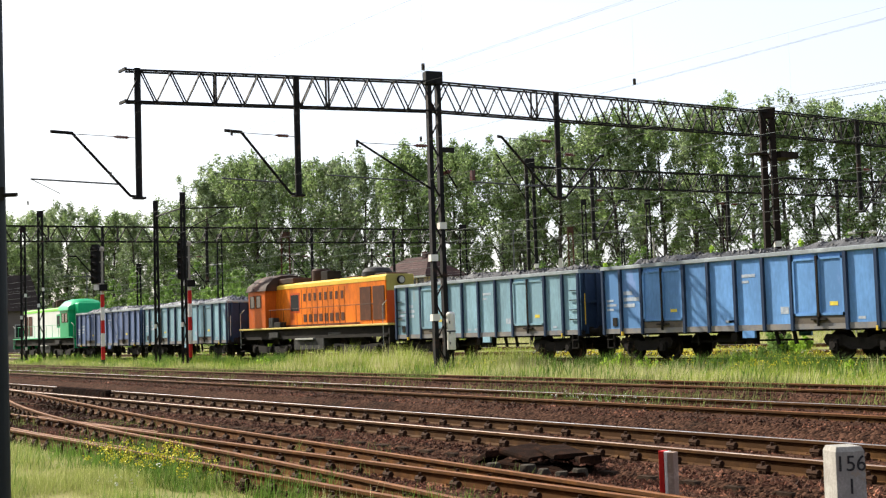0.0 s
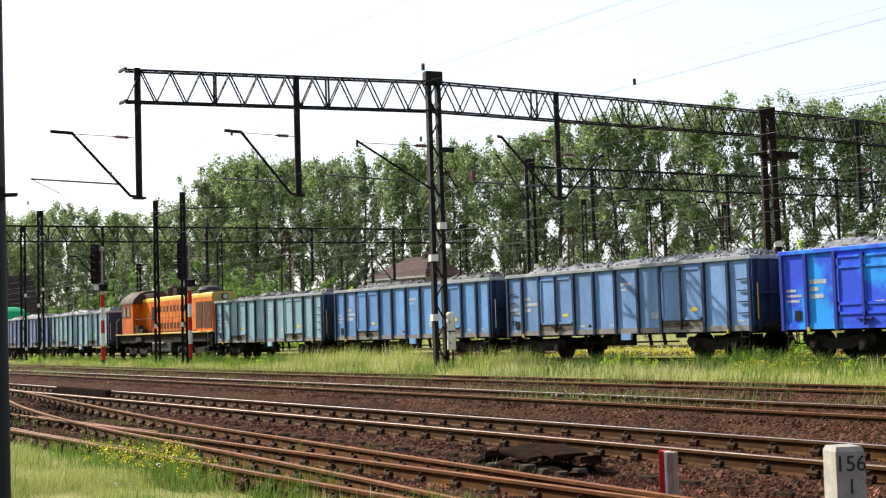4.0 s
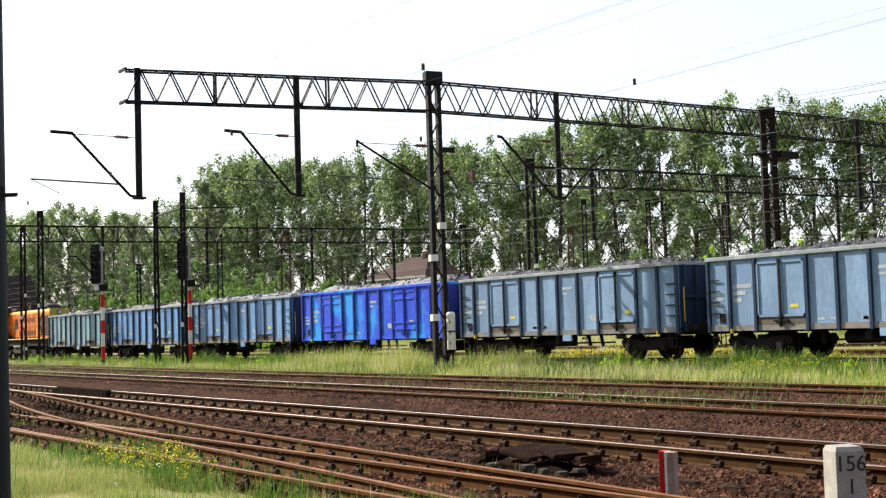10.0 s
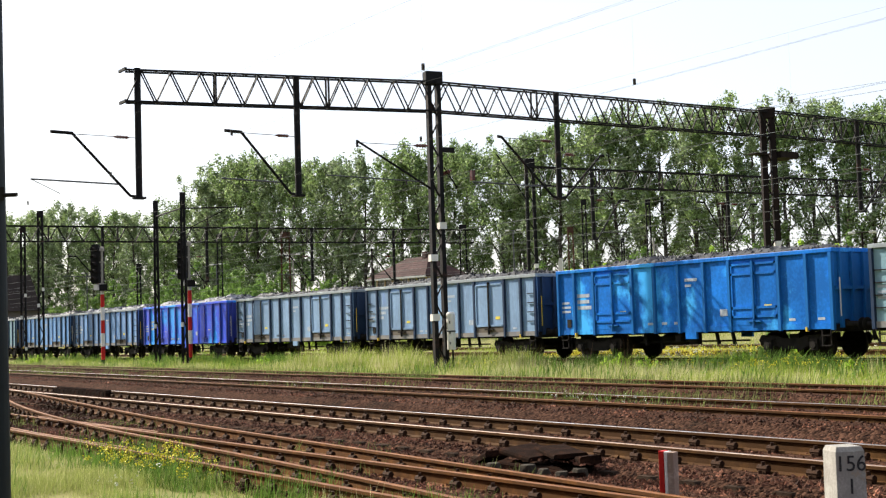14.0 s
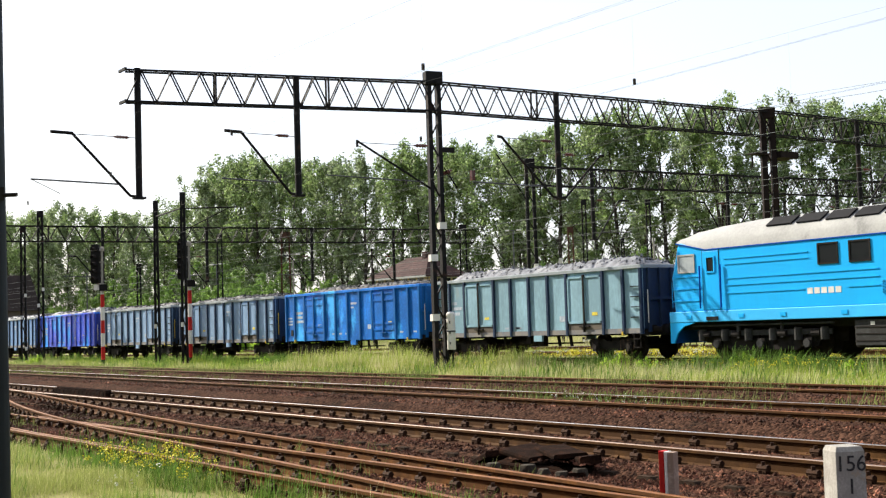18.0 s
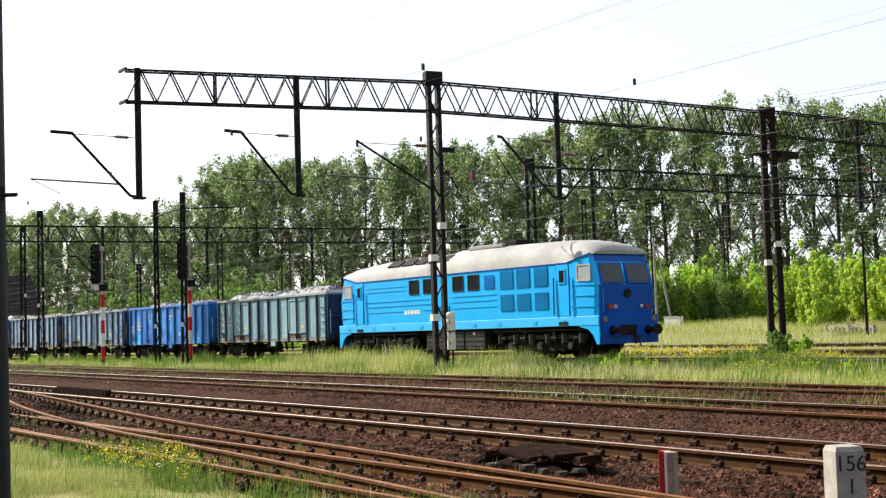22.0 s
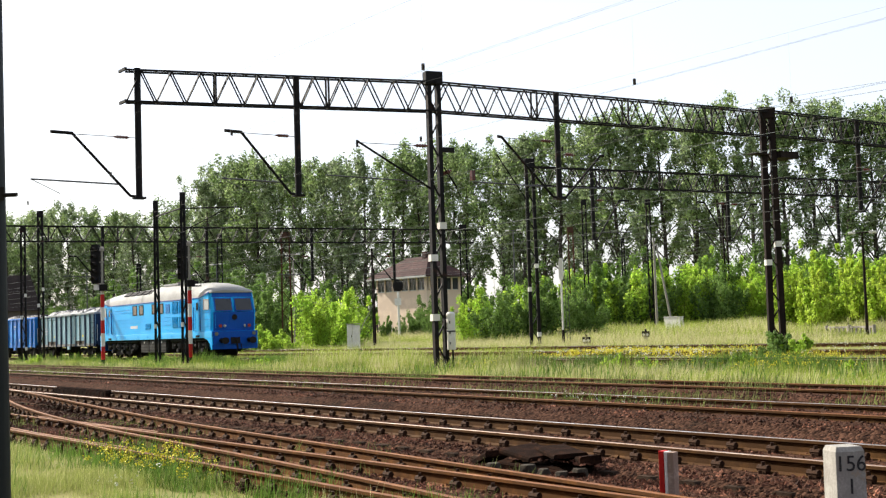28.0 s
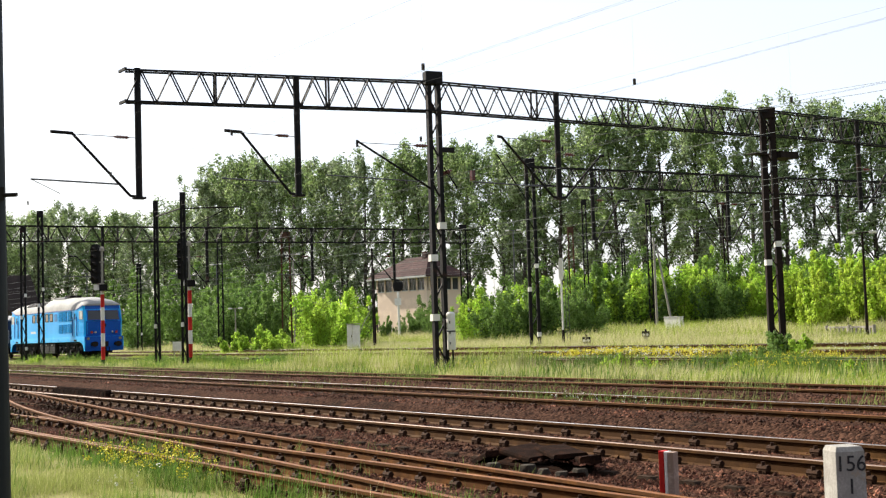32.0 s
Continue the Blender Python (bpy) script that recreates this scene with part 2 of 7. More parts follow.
def straight_track(key, x0, x1, head1, head2, label, sleepers, zdrop=0.0):
    y0, k, z = SLOPE[key]
    th = thing("railway_track", 0, 0, 0, label, "railway track", "tracks", kind="structure")
    n = 12
    for off, head in ((0.0, head1), (-1.507, head2)):
        rail(th, [(x, y0 + off + k * x, z) for x in [x0 + (x1 - x0) * i / n for i in range(n + 1)]], head)
    if sleepers:
        sl = part("sleeper", sleeper_mesh(), M_SLEEPER)
        fa = part("fastening", fastening_shape(), M_CHAIR)
        x = sleepers[1]
        first = True
        while x > sleepers[0]:
            m = pose(x, y0 - 0.7535 + k * x, z - 0.19 - zdrop, 0, 0, math.degrees(math.atan(k)))
            if first:
                sl.parent, sl.matrix_basis = th, m
            else:
                share("sleeper", sl, th, m)
            for off in (0.0, -1.507):
                mf = pose(x, y0 + off + k * x, z, 0, 0, math.degrees(math.atan(k)))
                if first and off == 0:
                    fa.parent, fa.matrix_basis = th, mf
                else:
                    share("fastening", fa, th, mf)
            first = False
            x -= 0.62
    return th


straight_track("N", -150, 12, M_RAILTOP, M_RAILHALF, "main line track with worn rail heads on brown ballast", (-70, 2), 0.06)
straight_track("M", -190, 20, M_RAILTOP, M_RAILDULL, "weedy track with one shiny and one rusty rail", (-70, 2), 0.03)
straight_track("F", -220, 30, M_RAILDULL, M_RAILDULL, "rusty overgrown siding track", (-70, 2), 0.05)
YT = 32.24
SLOPE["T"] = (YT + 0.7535, 0.0, 0.0)
straight_track("T", -330, 60, M_RAILTOP, M_RAILTOP, "goods track hidden in high grass", None)


def bed(name, x0, x1, ya, yb, z, label, n=60):
    """A ballast bed between the lines ya(x) and yb(x), with uneven shoulders."""
    s = Shape()
    m = 8
    for i in range(n + 1):
        x = x0 + (x1 - x0) * i / n
        a, b = ya(x), yb(x)
        for j in range(m + 1):
            t = j / m
            zz = z + 0.03 * noise.noise((x * 0.9, t * 5, z * 10 + 1.5)) - (0.22 if j in (0, m) else 0)
            s.v.append((x, a + (b - a) * t + 0.1 * noise.noise((x * 0.8, t, 4)), zz))
    s.f = [(i * (m + 1) + j, (i + 1) * (m + 1) + j, (i + 1) * (m + 1) + j + 1, i * (m + 1) + j + 1) for i in range(n) for j in range(m)]
    ob = part(name, s, M_BALLAST, smooth=True)
    return tagged(ob, label, "ballast", kind="structure")


bed("ballast_bed_near", -150, 12, lambda x: 5.5 - 0.015 * x, lambda x: 9.3 - 0.03 * x, -0.36, "rusty brown gravel bed of the turnout", 160)
bed("ballast_bed_main", -150, 12, lambda x: 8.7 - 0.03 * x, lambda x: 12.5 - 0.03 * x, -0.228, "rusty brown gravel bed of the main line", 160)
bed("ballast_bed_middle", -190, 20, lambda x: 12.7 - 0.046 * x, lambda x: 16.7 - 0.046 * x, -0.155, "brown gravel bed of the middle track", 120)
bed("ballast_bed_far", -220, 30, lambda x: 17.0 - 0.044 * x, lambda x: 20.5 - 0.044 * x, -0.105, "weedy gravel bed of the rusty siding", 120)
bed("ballast_bed_goods", -330, 60, lambda x: YT - 1.9, lambda x: YT + 1.9, -0.2, "gravel bed under the goods track", 120)


# ---- turnout in front of the main line ----
def branch_track():
    th = thing("railway_turnout", 0, 0, 0, "rusty orange-brown turnout rails crossing in front of the main line", "railway track", "tracks", kind="structure")
    xs = [-3.0 - 1.2 * i for i in range(31)]
    zl = lambda x: -0.21 + 0.13 * smooth01(-19, -36, x)
    curve = lambda x: 6.98 - 0.1075 * x - 0.00165 * x * x - 0.000037 * x ** 3
    rail(th, [(x, curve(x), zl(x)) for x in xs], M_RAILDULL, web=M_RAILRUST)
    rail(th, [(x, 4.695 - 0.271654 * x - 0.011172 * x * x - 0.000211 * x ** 3, zl(x) - 0.004) for x in xs[:25] if x < -4], M_RAILDULL, web=M_RAILRUST)
    for a, b, x1 in ((7.469, -0.00815, -34), (5.99, -0.0125, -34)):
        rail(th, [(x, a + b * x, -0.215) for x in (-3, -10, -18, -26, x1)], M_RAILDULL, web=M_RAILRUST)
    # check rails by the crossing
    for a, b, x0, x1 in ((7.56, -0.00815, -26, -19.5), (6.08, -0.0125, -23, -17)):
        rail(th, [(x0 + (x1 - x0) * i / 4, a + b * (x0 + (x1 - x0) * i / 4) + (0.05 if i in (0, 4) else 0), -0.215) for i in range(5)], M_RAILDULL, "check_rail", M_RAILRUST)
    sl = None
    fa = part("fastening", fastening_shape(), M_CHAIR)
    fa.parent, fa.matrix_basis = th, pose(-4.3, curve(-4.3), zl(-4.3))
    x = -4.2
    while x > -36:
        m = pose(x, 7.85 - 0.025 * x, -0.415, 0, 0, -2)
        if sl is None:
            sl = part("sleeper", sleeper_mesh(3.7), M_SLEEPER, th)
            sl.matrix_basis = m
        else:
            share("sleeper", sl, th, m)
        for y in (curve(x), 7.469 - 0.00815 * x, 5.99 - 0.0125 * x, 4.695 - 0.271654 * x - 0.011172 * x * x - 0.000211 * x ** 3):
            share("fastening", fa, th, pose(x, y, zl(x)))
        x -= 0.66


branch_track()


# ---- the train ----
def paint(name, c, dark=0.7, rough=0.45, rust=0.0, dirt=(0.10, 0.085, 0.07), vary=0.0, streak=0.35):
    m = mat(name, c, tuple(a * dark for a in c), rough, 0.0, 0.9, 12, 0.06, 0.8, c3=dirt, stain=rust, streak=streak, vary=vary)
    m.node_tree.nodes["Principled BSDF"].inputs["Specular IOR Level"].default_value = 0.15
    return m


def lumpy(name, c1, c2):
    """Broken coal: every lump has its own brightness."""
    m = leafmat(name, c1, c2, 0.0)
    m.node_tree.nodes["Principled BSDF"].inputs["Specular IOR Level"].default_value = 0.2
    for x in m.node_tree.nodes:
        if x.type == "TEX_NOISE":
            x.inputs["Scale"].default_value *= 9
        if x.type == "MAP_RANGE" and x.inputs["To Max"].default_value > 1.3:
            x.inputs["To Min"].default_value, x.inputs["To Max"].default_value = 0.3, 2.2
    return m


# pale cab pane: the reflected sky is put into its colour
M_PALE = mat("glass_with_painted_sky_reflection", (0.42, 0.46, 0.48), (0.33, 0.37, 0.40), 0.12, 0, 2, 10, 0)
M_UNDER = mat("grimy_black_underframe", (0.008, 0.0075, 0.007), (0.02, 0.017, 0.015), 0.85, 0.0, 3, 40, 0.3)
M_COAL = lumpy("coal_load", (0.011, 0.0115, 0.013), (0.03, 0.031, 0.034))
M_COALG = lumpy("dusty_coal_load", (0.022, 0.024, 0.028), (0.09, 0.094, 0.104))
M_WHEEL = mat("dark_wheel_steel", (0.012, 0.010, 0.009), (0.03, 0.024, 0.02), 0.7, 0.2, 5, 40)
M_GRIME = mat("grimy_grey_solebar_paint", (0.13, 0.15, 0.19), (0.24, 0.22, 0.20), 0.8, 0, 2.5, 25, 0.1, 0.7)
M_TOPRAIL = mat("weathered_pale_grey_rail_paint", (0.40, 0.45, 0.47), (0.26, 0.29, 0.31), 0.7, 0, 2, 25, 0.1)
M_SILLRUST = mat("rusty_brown_sill", (0.05, 0.045, 0.045), (0.13, 0.11, 0.09), 0.85, 0, 3, 30)
M_BARW = mat("faded_white_lettering", (0.50, 0.54, 0.58), (0.32, 0.37, 0.44), 0.7, 0, 9, 50, 0)
M_BARY = mat("yellow_mark", (0.75, 0.62, 0.08), (0.6, 0.48, 0.08), 0.6, 0, 9, 50, 0)


def wheelset(parent, x, r=0.46, spoked=False):
    """Axle with two wheels; turns about its own axle."""
    ws = new("wheelset")
    ws.parent, ws.matrix_basis = parent, pose(x, 0, r)
    s = Shape().tube((0, -1.05, 0), (0, 1.05, 0), 0.08, n=10)
    part("axle", s, M_WHEEL, ws)
    for sy in (-1, 1):
        w = Shape()
        y0 = sy * 0.70
        w.loft([[(rr * math.cos(2 * math.pi * i / 24), y0 + sy * yy, rr * math.sin(2 * math.pi * i / 24)) for i in range(24)] for rr, yy in ((0.1, 0.1), (0.16, 0.1), (0.2, 0.05), (r - 0.09, 0.05), (r - 0.06, 0.12), (r - 0.005, 0.12), (r + 0.0, 0.03), (r + 0.028, 0.0), (r + 0.02, -0.02), (r - 0.09, -0.015), (0.1, -0.03))])
        for k in range(3):
            t = 2 * math.pi * k / 3
            w.tube((0.27 * math.cos(t), y0 + sy * 0.04, 0.27 * math.sin(t)), (0.27 * math.cos(t), y0 + sy * 0.075, 0.27 * math.sin(t)), 0.04, n=8)
        part("wheel", w, M_WHEEL, ws, smooth=True)
    WHEELS.append((ws, x, r))
    return ws


WHEELS = []


def bogie(parent, x, base=1.8, r=0.46, axles=2):
    """Cast side frames with axle boxes and springs over the wheelsets."""
    half = base * (axles - 1) / 2
    for sy in (-1, 1):
        s = Shape()
        y0, y1 = sy * 0.98, sy * 1.12
        prof = [(-half - 0.42, 0.62), (-half - 0.3, 0.42), (-half + 0.32, 0.42), (-half + 0.5, 0.32), (half - 0.5, 0.32), (half - 0.32, 0.42), (half + 0.3, 0.42), (half + 0.42, 0.62), (half + 0.3, 0.78), (half - 0.4, 0.74), (0.3, 0.66), (-0.3, 0.66), (-half + 0.4, 0.74), (-half - 0.3, 0.78)]
        s.loft([[(x + u, y, v) for u, v in prof] for y in (y0, y1)])
        for k in range(axles):
            cx = x - half + k * base
            s.box(cx - 0.14, cx + 0.14, min(y1, y1 + sy * 0.1), max(y1, y1 + sy * 0.1), r - 0.16, r + 0.16)
            s.tube((cx, y1 + sy * 0.1, r), (cx, y1 + sy * 0.14, r), 0.11, n=10)
            for dx in (-0.24, 0.24):
                for q in range(4):
                    s.tube((cx + dx, y1 - sy * 0.05, 0.42 + 0.075 * q), (cx + dx, y1 - sy * 0.05, 0.46 + 0.075 * q), 0.085, n=8)
        part("bogie_frame", s, M_UNDER, parent)
    s = Shape().box(x - 0.18, x + 0.18, -1.0, 1.0, 0.5, 0.8)
    part("bogie_bolster", s, M_UNDER, parent)
    for k in range(axles):
        wheelset(parent, x - half + k * base, r)


def buffers(parent, x, sx, z=1.05, length=0.62):
    for sy in (-0.875, 0.875):
        s = Shape().tube((x, sy, z), (x + sx * length * 0.62, sy, z), 0.11, 0.1, 12)
        s.tube((x, sy, z), (x + sx * 0.06, sy, z), 0.17, 0.17, 10)
        s.tube((x + sx * length * 0.6, sy, z), (x + sx * length * 0.93, sy, z), 0.075, 0.075, 10)
        s.loft([[(x + sx * length * a, sy + r * math.cos(2 * math.pi * i / 16), z + r * 0.85 * math.sin(2 * math.pi * i / 16)) for i in range(16)] for a, r in ((0.92, 0.18), (0.96, 0.235), (0.985, 0.235), (1.0, 0.15))])
        part("buffer", s, M_UNDER, parent)
    s = Shape().tube((x, 0, z - 0.02), (x + sx * 0.32, 0, z - 0.02), 0.05, n=8)
    s.bar((x + sx * 0.3, 0, z), (x + sx * 0.34, 0, z - 0.5), 0.09, 0.07)
    part("coupling", s, M_UNDER, parent)
    part("brake_hose", Shape().tube((x + sx * 0.0, 0.35, z - 0.12), (x + sx * 0.25, 0.35, z - 0.6), 0.03, n=6), M_UNDER, parent)


RIBS = (0.06, 0.98, 2.06, 4.10, 5.22, 6.39, 7.56, 8.68, 10.72, 11.80, 12.72)
LW, HW, TOPZ, SILL = 12.78, 1.36, 3.34, 1.06


def coal_shape(seed, peak):
    """A heap of lumpy coal in the wagon box."""
    s = Shape()
    nx, ny = 92, 18
    for i in range(nx + 1):
        for j in range(ny + 1):
            x, y = 0.12 + (LW - 0.24) * i / nx, -HW + 0.1 + (2 * HW - 0.2) * j / ny
            e = min(1.0, min(i, nx - i) / 7) * min(1.0, min(j, ny - j) / 5)
            h = peak * (0.45 + 0.7 * noise.noise((x * 0.42 + seed * 9.1, y * 0.3, seed))) * e
            h += 0.10 * e * noise.noise((x * 3.1, y * 3.1, seed * 3.0)) + 0.05 * noise.noise((x * 8, y * 8, seed * 5.0))
            s.v.append((x, y, TOPZ - 0.10 + 0.16 * e + h))
    s.f = [(i * (ny + 1) + j, (i + 1) * (ny + 1) + j, (i + 1) * (ny + 1) + j + 1, i * (ny + 1) + j + 1) for i in range(nx) for j in range(ny)]
    rnd = random.Random(seed * 77)
    for _ in range(1100):
        x, y = rnd.uniform(0.5, LW - 0.5), rnd.uniform(-HW + 0.3, HW - 0.3)
        k = int((x - 0.12) / (LW - 0.24) * nx) * (ny + 1) + int((y + HW - 0.1) / (2 * HW - 0.2) * ny)
        z, r = s.v[k][2], rnd.uniform(0.03, 0.085)
        a = rnd.uniform(0, 6)
        s.add([(x + r * math.cos(a), y + r * math.sin(a), z - 0.02), (x - r * math.sin(a), y + r * math.cos(a), z), (x - r * math.cos(a), y - r * math.sin(a), z - 0.02), (x + r * math.sin(a), y - r * math.cos(a), z), (x + r * 0.2, y, z + r * 1.1), (x, y, z - r)],
              [(0, 1, 4), (1, 2, 4), (2, 3, 4), (3, 0, 4), (1, 0, 5), (2, 1, 5), (3, 2, 5), (0, 3, 5)])
    return s


def wagon(u, label, body, ribm, panelled, seed, peak, coalm, doorm=None, marks=0):
    """A bogie open wagon for coal; its box begins at u along the train."""
    w = thing("coal_wagon", u, YT, 0, label, "goods wagon", "open wagons of the coal train")
    # box: four walls with thickness
    for sy, nm in ((-1, "side_panel"), (1, "side_panel")):
        y0, y1 = sorted((sy * HW, sy * (HW - 0.05)))
        cuts = (0.02, *RIBS[1:-1], LW - 0.02)
        for xa, xb in zip(cuts, cuts[1:]):
            part(nm, Shape().box(xa, xb, y0, y1, SILL, TOPZ - 0.12), body, w)
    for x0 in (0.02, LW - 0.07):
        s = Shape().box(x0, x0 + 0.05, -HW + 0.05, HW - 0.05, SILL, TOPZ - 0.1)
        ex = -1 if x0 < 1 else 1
        # end wall takes the dark post colour, which stands in for its shade
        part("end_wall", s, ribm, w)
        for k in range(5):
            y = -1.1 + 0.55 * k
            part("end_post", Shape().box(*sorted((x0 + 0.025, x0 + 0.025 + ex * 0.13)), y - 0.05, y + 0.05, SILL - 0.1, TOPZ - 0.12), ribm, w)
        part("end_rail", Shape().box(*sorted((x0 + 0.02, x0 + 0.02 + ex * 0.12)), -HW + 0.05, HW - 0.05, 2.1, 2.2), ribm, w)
    s = Shape().box(0.05, LW - 0.05, -HW + 0.06, HW - 0.06, SILL + 0.1, SILL + 0.2)
    part("floor", s, M_UNDER, w)
    # top rail all round
    s = Shape()
    for sy in (-1, 1):
        y0, y1 = sorted((sy * (HW - 0.07), sy * (HW + 0.075)))
        s.box(-0.03, LW + 0.03, y0, y1, TOPZ - 0.13, TOPZ)
    for x0 in (-0.03, LW - 0.08):
        s.box(x0, x0 + 0.11, -HW + 0.07, HW - 0.07, TOPZ - 0.13, TOPZ - 0.004)
    part("top_rail", s, body if panelled else M_TOPRAIL, w, bevel=0.015)
    # posts
    for x in RIBS:
        for sy in (-1, 1):
            s = Shape()
            a, b = sy * HW, sy * (HW + 0.09)
            big = 0.065
            prof = [(-big, a), (-big * 0.8, b), (big * 0.8, b), (big, a)]
            s.loft([[(x + p, q, z) for p, q in prof] for z in (SILL - 0.16, TOPZ - 0.13)])
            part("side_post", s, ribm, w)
    # sill
    for sy in (-1, 1):
        y0, y1 = sorted((sy * (HW - 0.06), sy * (HW + 0.03)))
        s = Shape().box(0.02, LW - 0.02, y0, y1, SILL - 0.13, SILL + 0.05)
        part("solebar", s, body if panelled else M_GRIME, w)
        s = Shape().box(6.62, 7.12, y0, y1, SILL - 0.36, SILL - 0.13)
        part("gusset_plate", s, body, w)
    dm = doorm or body
    for sy in (-1, 1):
        for xa, xb in ((2.14, 4.02), (8.76, 10.64)):
            mid = (xa + xb) / 2
            for k, (a, b) in enumerate(((xa, mid - 0.02), (mid + 0.02, xb))):
                s = Shape()
                f0, f1 = sorted((sy * HW, sy * (HW + 0.035)))
                s.box(a, b, f0, f1, 1.34, TOPZ - 0.26)
                d = part("door_leaf", s, dm, w)
                fr = Shape()
                g0, g1 = sorted((sy * (HW + 0.035), sy * (HW + 0.07)))
                for c0, c1, c2, c3 in ((a, a + 0.07, 1.34, TOPZ - 0.26), (b - 0.07, b, 1.34, TOPZ - 0.26), (a, b, TOPZ - 0.33, TOPZ - 0.26), (a, b, 1.34, 1.42)):
                    fr.box(c0, c1, g0, g1, c2, c3)
                if panelled:
                    for zz in (1.62, 2.70):
                        fr.box(a, b, g0, g1, zz, zz + 0.08)
                part("door_frame", fr, body, d)
            s = Shape()
            g0, g1 = sorted((sy * (HW + 0.035), sy * (HW + 0.11)))
            s.box(mid - 0.035, mid + 0.035, g0, g1, 1.15, TOPZ - 0.2)
            s.box(mid - 0.28, mid + 0.28, g0, g1, 1.20, 1.25)
            s.tube((mid, sy * (HW + 0.1), 1.02), (mid, sy * (HW + 0.1), 1.3), 0.04, n=8)
            part("door_latch", s, ribm if panelled else M_UNDER, w)
            s = Shape().box(xa, xb, *sorted((sy * (HW + 0.005), sy * (HW + 0.034))), SILL + 0.04, 1.32)
            part("door_sill", s, M_SILLRUST if not panelled else body, w)
    # small marks: lettering as plain bars, yellow plates
    rnd = random.Random(seed * 13 + 5)
    for sy in (-1,):
        def mark(x0, x1, z0, z1, m, nm="lettering_bar", off=0.008):
            part(nm, Shape().box(x0, x1, sy * (HW + off), sy * (HW - 0.004), z0, z1), m, w)
        if marks != 2:
            mark(6.66, 7.22, 2.62, 2.72, M_BARW)
            mark(6.66, 6.95, 2.44, 2.52, M_BARW)
        for k in range(3):
            mark(0.2, 0.2 + rnd.uniform(0.35, 0.62), 1.75 + 0.16 * k, 1.83 + 0.16 * k, M_BARW)
        for k in range(3):
            mark(1.1, 1.1 + rnd.uniform(0.3, 0.8), 1.85 + 0.22 * k, 1.98 + 0.22 * k, M_BARW)
        mark(8.2, 8.52, 1.42, 1.64, M_BARW)
        for k in range(5):
            x = rnd.choice((4.4, 4.8, 5.5, 6.0, 11.1, 12.1)) + rnd.uniform(-0.1, 0.1)
            mark(x, x + 0.25, 1.2, 1.28, M_BARW)
        mark(3.45, 3.75, 1.62, 1.72, M_BARY, "yellow_plate", 0.042)
        mark(10.1, 10.4, 1.62, 1.74, M_BARY, "yellow_plate", 0.042)
        mark(0.5, 0.72, 1.2, 1.5, M_UNDER, "label_holder", 0.03)
        for x in (1.02, 11.74):
            part("lashing_ring", Shape().box(x, x + 0.06, -HW - 0.12, -HW - 0.03, 0.86, 1.0), M_YELLOW, w)
    # steps and grab rails at the ends
    for sx, x in ((-1, 0.35), (1, LW - 0.35)):
        for sy in (-1, 1):
            s = Shape()
            for k in range(2):
                s.box(x - 0.17, x + 0.17, *sorted((sy * (HW - 0.1), sy * (HW + 0.06))), 0.42 + 0.3 * k, 0.45 + 0.3 * k)
            for dx in (-0.16, 0.16):
                s.bar((x + dx, sy * HW, 0.42), (x + dx, sy * HW, SILL), 0.03)
            part("foot_step", s, M_UNDER, w)
            if marks in (1, 2):
                s = Shape()
                for k in range(4):
                    s.bar((x - 0.22, sy * (HW + 0.05), 1.5 + 0.36 * k), (x + 0.2, sy * (HW + 0.05), 1.5 + 0.36 * k), 0.035)
                part("ladder_rungs", s, M_UNDER, w)
        s = Shape().tube((x + sx * 0.47, -HW + 0.12, 1.3), (x + sx * 0.47, -HW + 0.12, 2.45), 0.018, n=6)
        part("grab_rail", s, M_YELLOW if marks == 1 else M_WHITE, w)
    # underframe and brake gear
    part("centre_sill", Shape().box(0.05, LW - 0.05, -0.25, 0.25, 0.86, SILL + 0.1), M_UNDER, w)
    for x in (3.6, 4.9, 6.2, 7.9, 9.1):
        for ya, yb in ((-1.3, -0.252), (0.252, 1.3)):
            part("cross_bearer", Shape().box(x - 0.07, x + 0.07, ya, yb, 0.88, SILL), M_UNDER, w)
    part("air_tank", Shape().tube((5.0, -0.7, 0.68), (6.1, -0.7, 0.68), 0.2, n=12), M_UNDER, w)
    part("distributor_box", Shape().box(6.5, 6.9, -1.1, -0.9, 0.5, 0.95), M_UNDER, w)
    part("brake_rod", Shape().bar((3.9, -0.9, 0.6), (9.0, -0.9, 0.62), 0.06), M_UNDER, w)
    for x in (4.3, 7.7, 8.4):
        part("hanger", Shape().bar((x, -1.05, 0.95), (x + 0.1, -1.05, 0.5), 0.09), M_UNDER, w)
    part("changeover_plate", Shape().box(6.0, 6.25, -1.25, -1.2, 0.62, 0.86), M_UNDER, w)
    for sx, x in ((-1, 0.02), (1, LW - 0.02)):
        s = Shape().box(*sorted((x, x - sx * 0.18)), -HW + 0.03, HW - 0.03, 0.84, SILL + 0.04)
        part("headstock", s, M_UNDER, w)
        buffers(w, x, sx)
    bogie(w, LW / 2 - 4.5)
    bogie(w, LW / 2 + 4.5)
    part("coal_load", coal_shape(seed, peak), coalm, w, "heaped lumpy black coal")
    return w


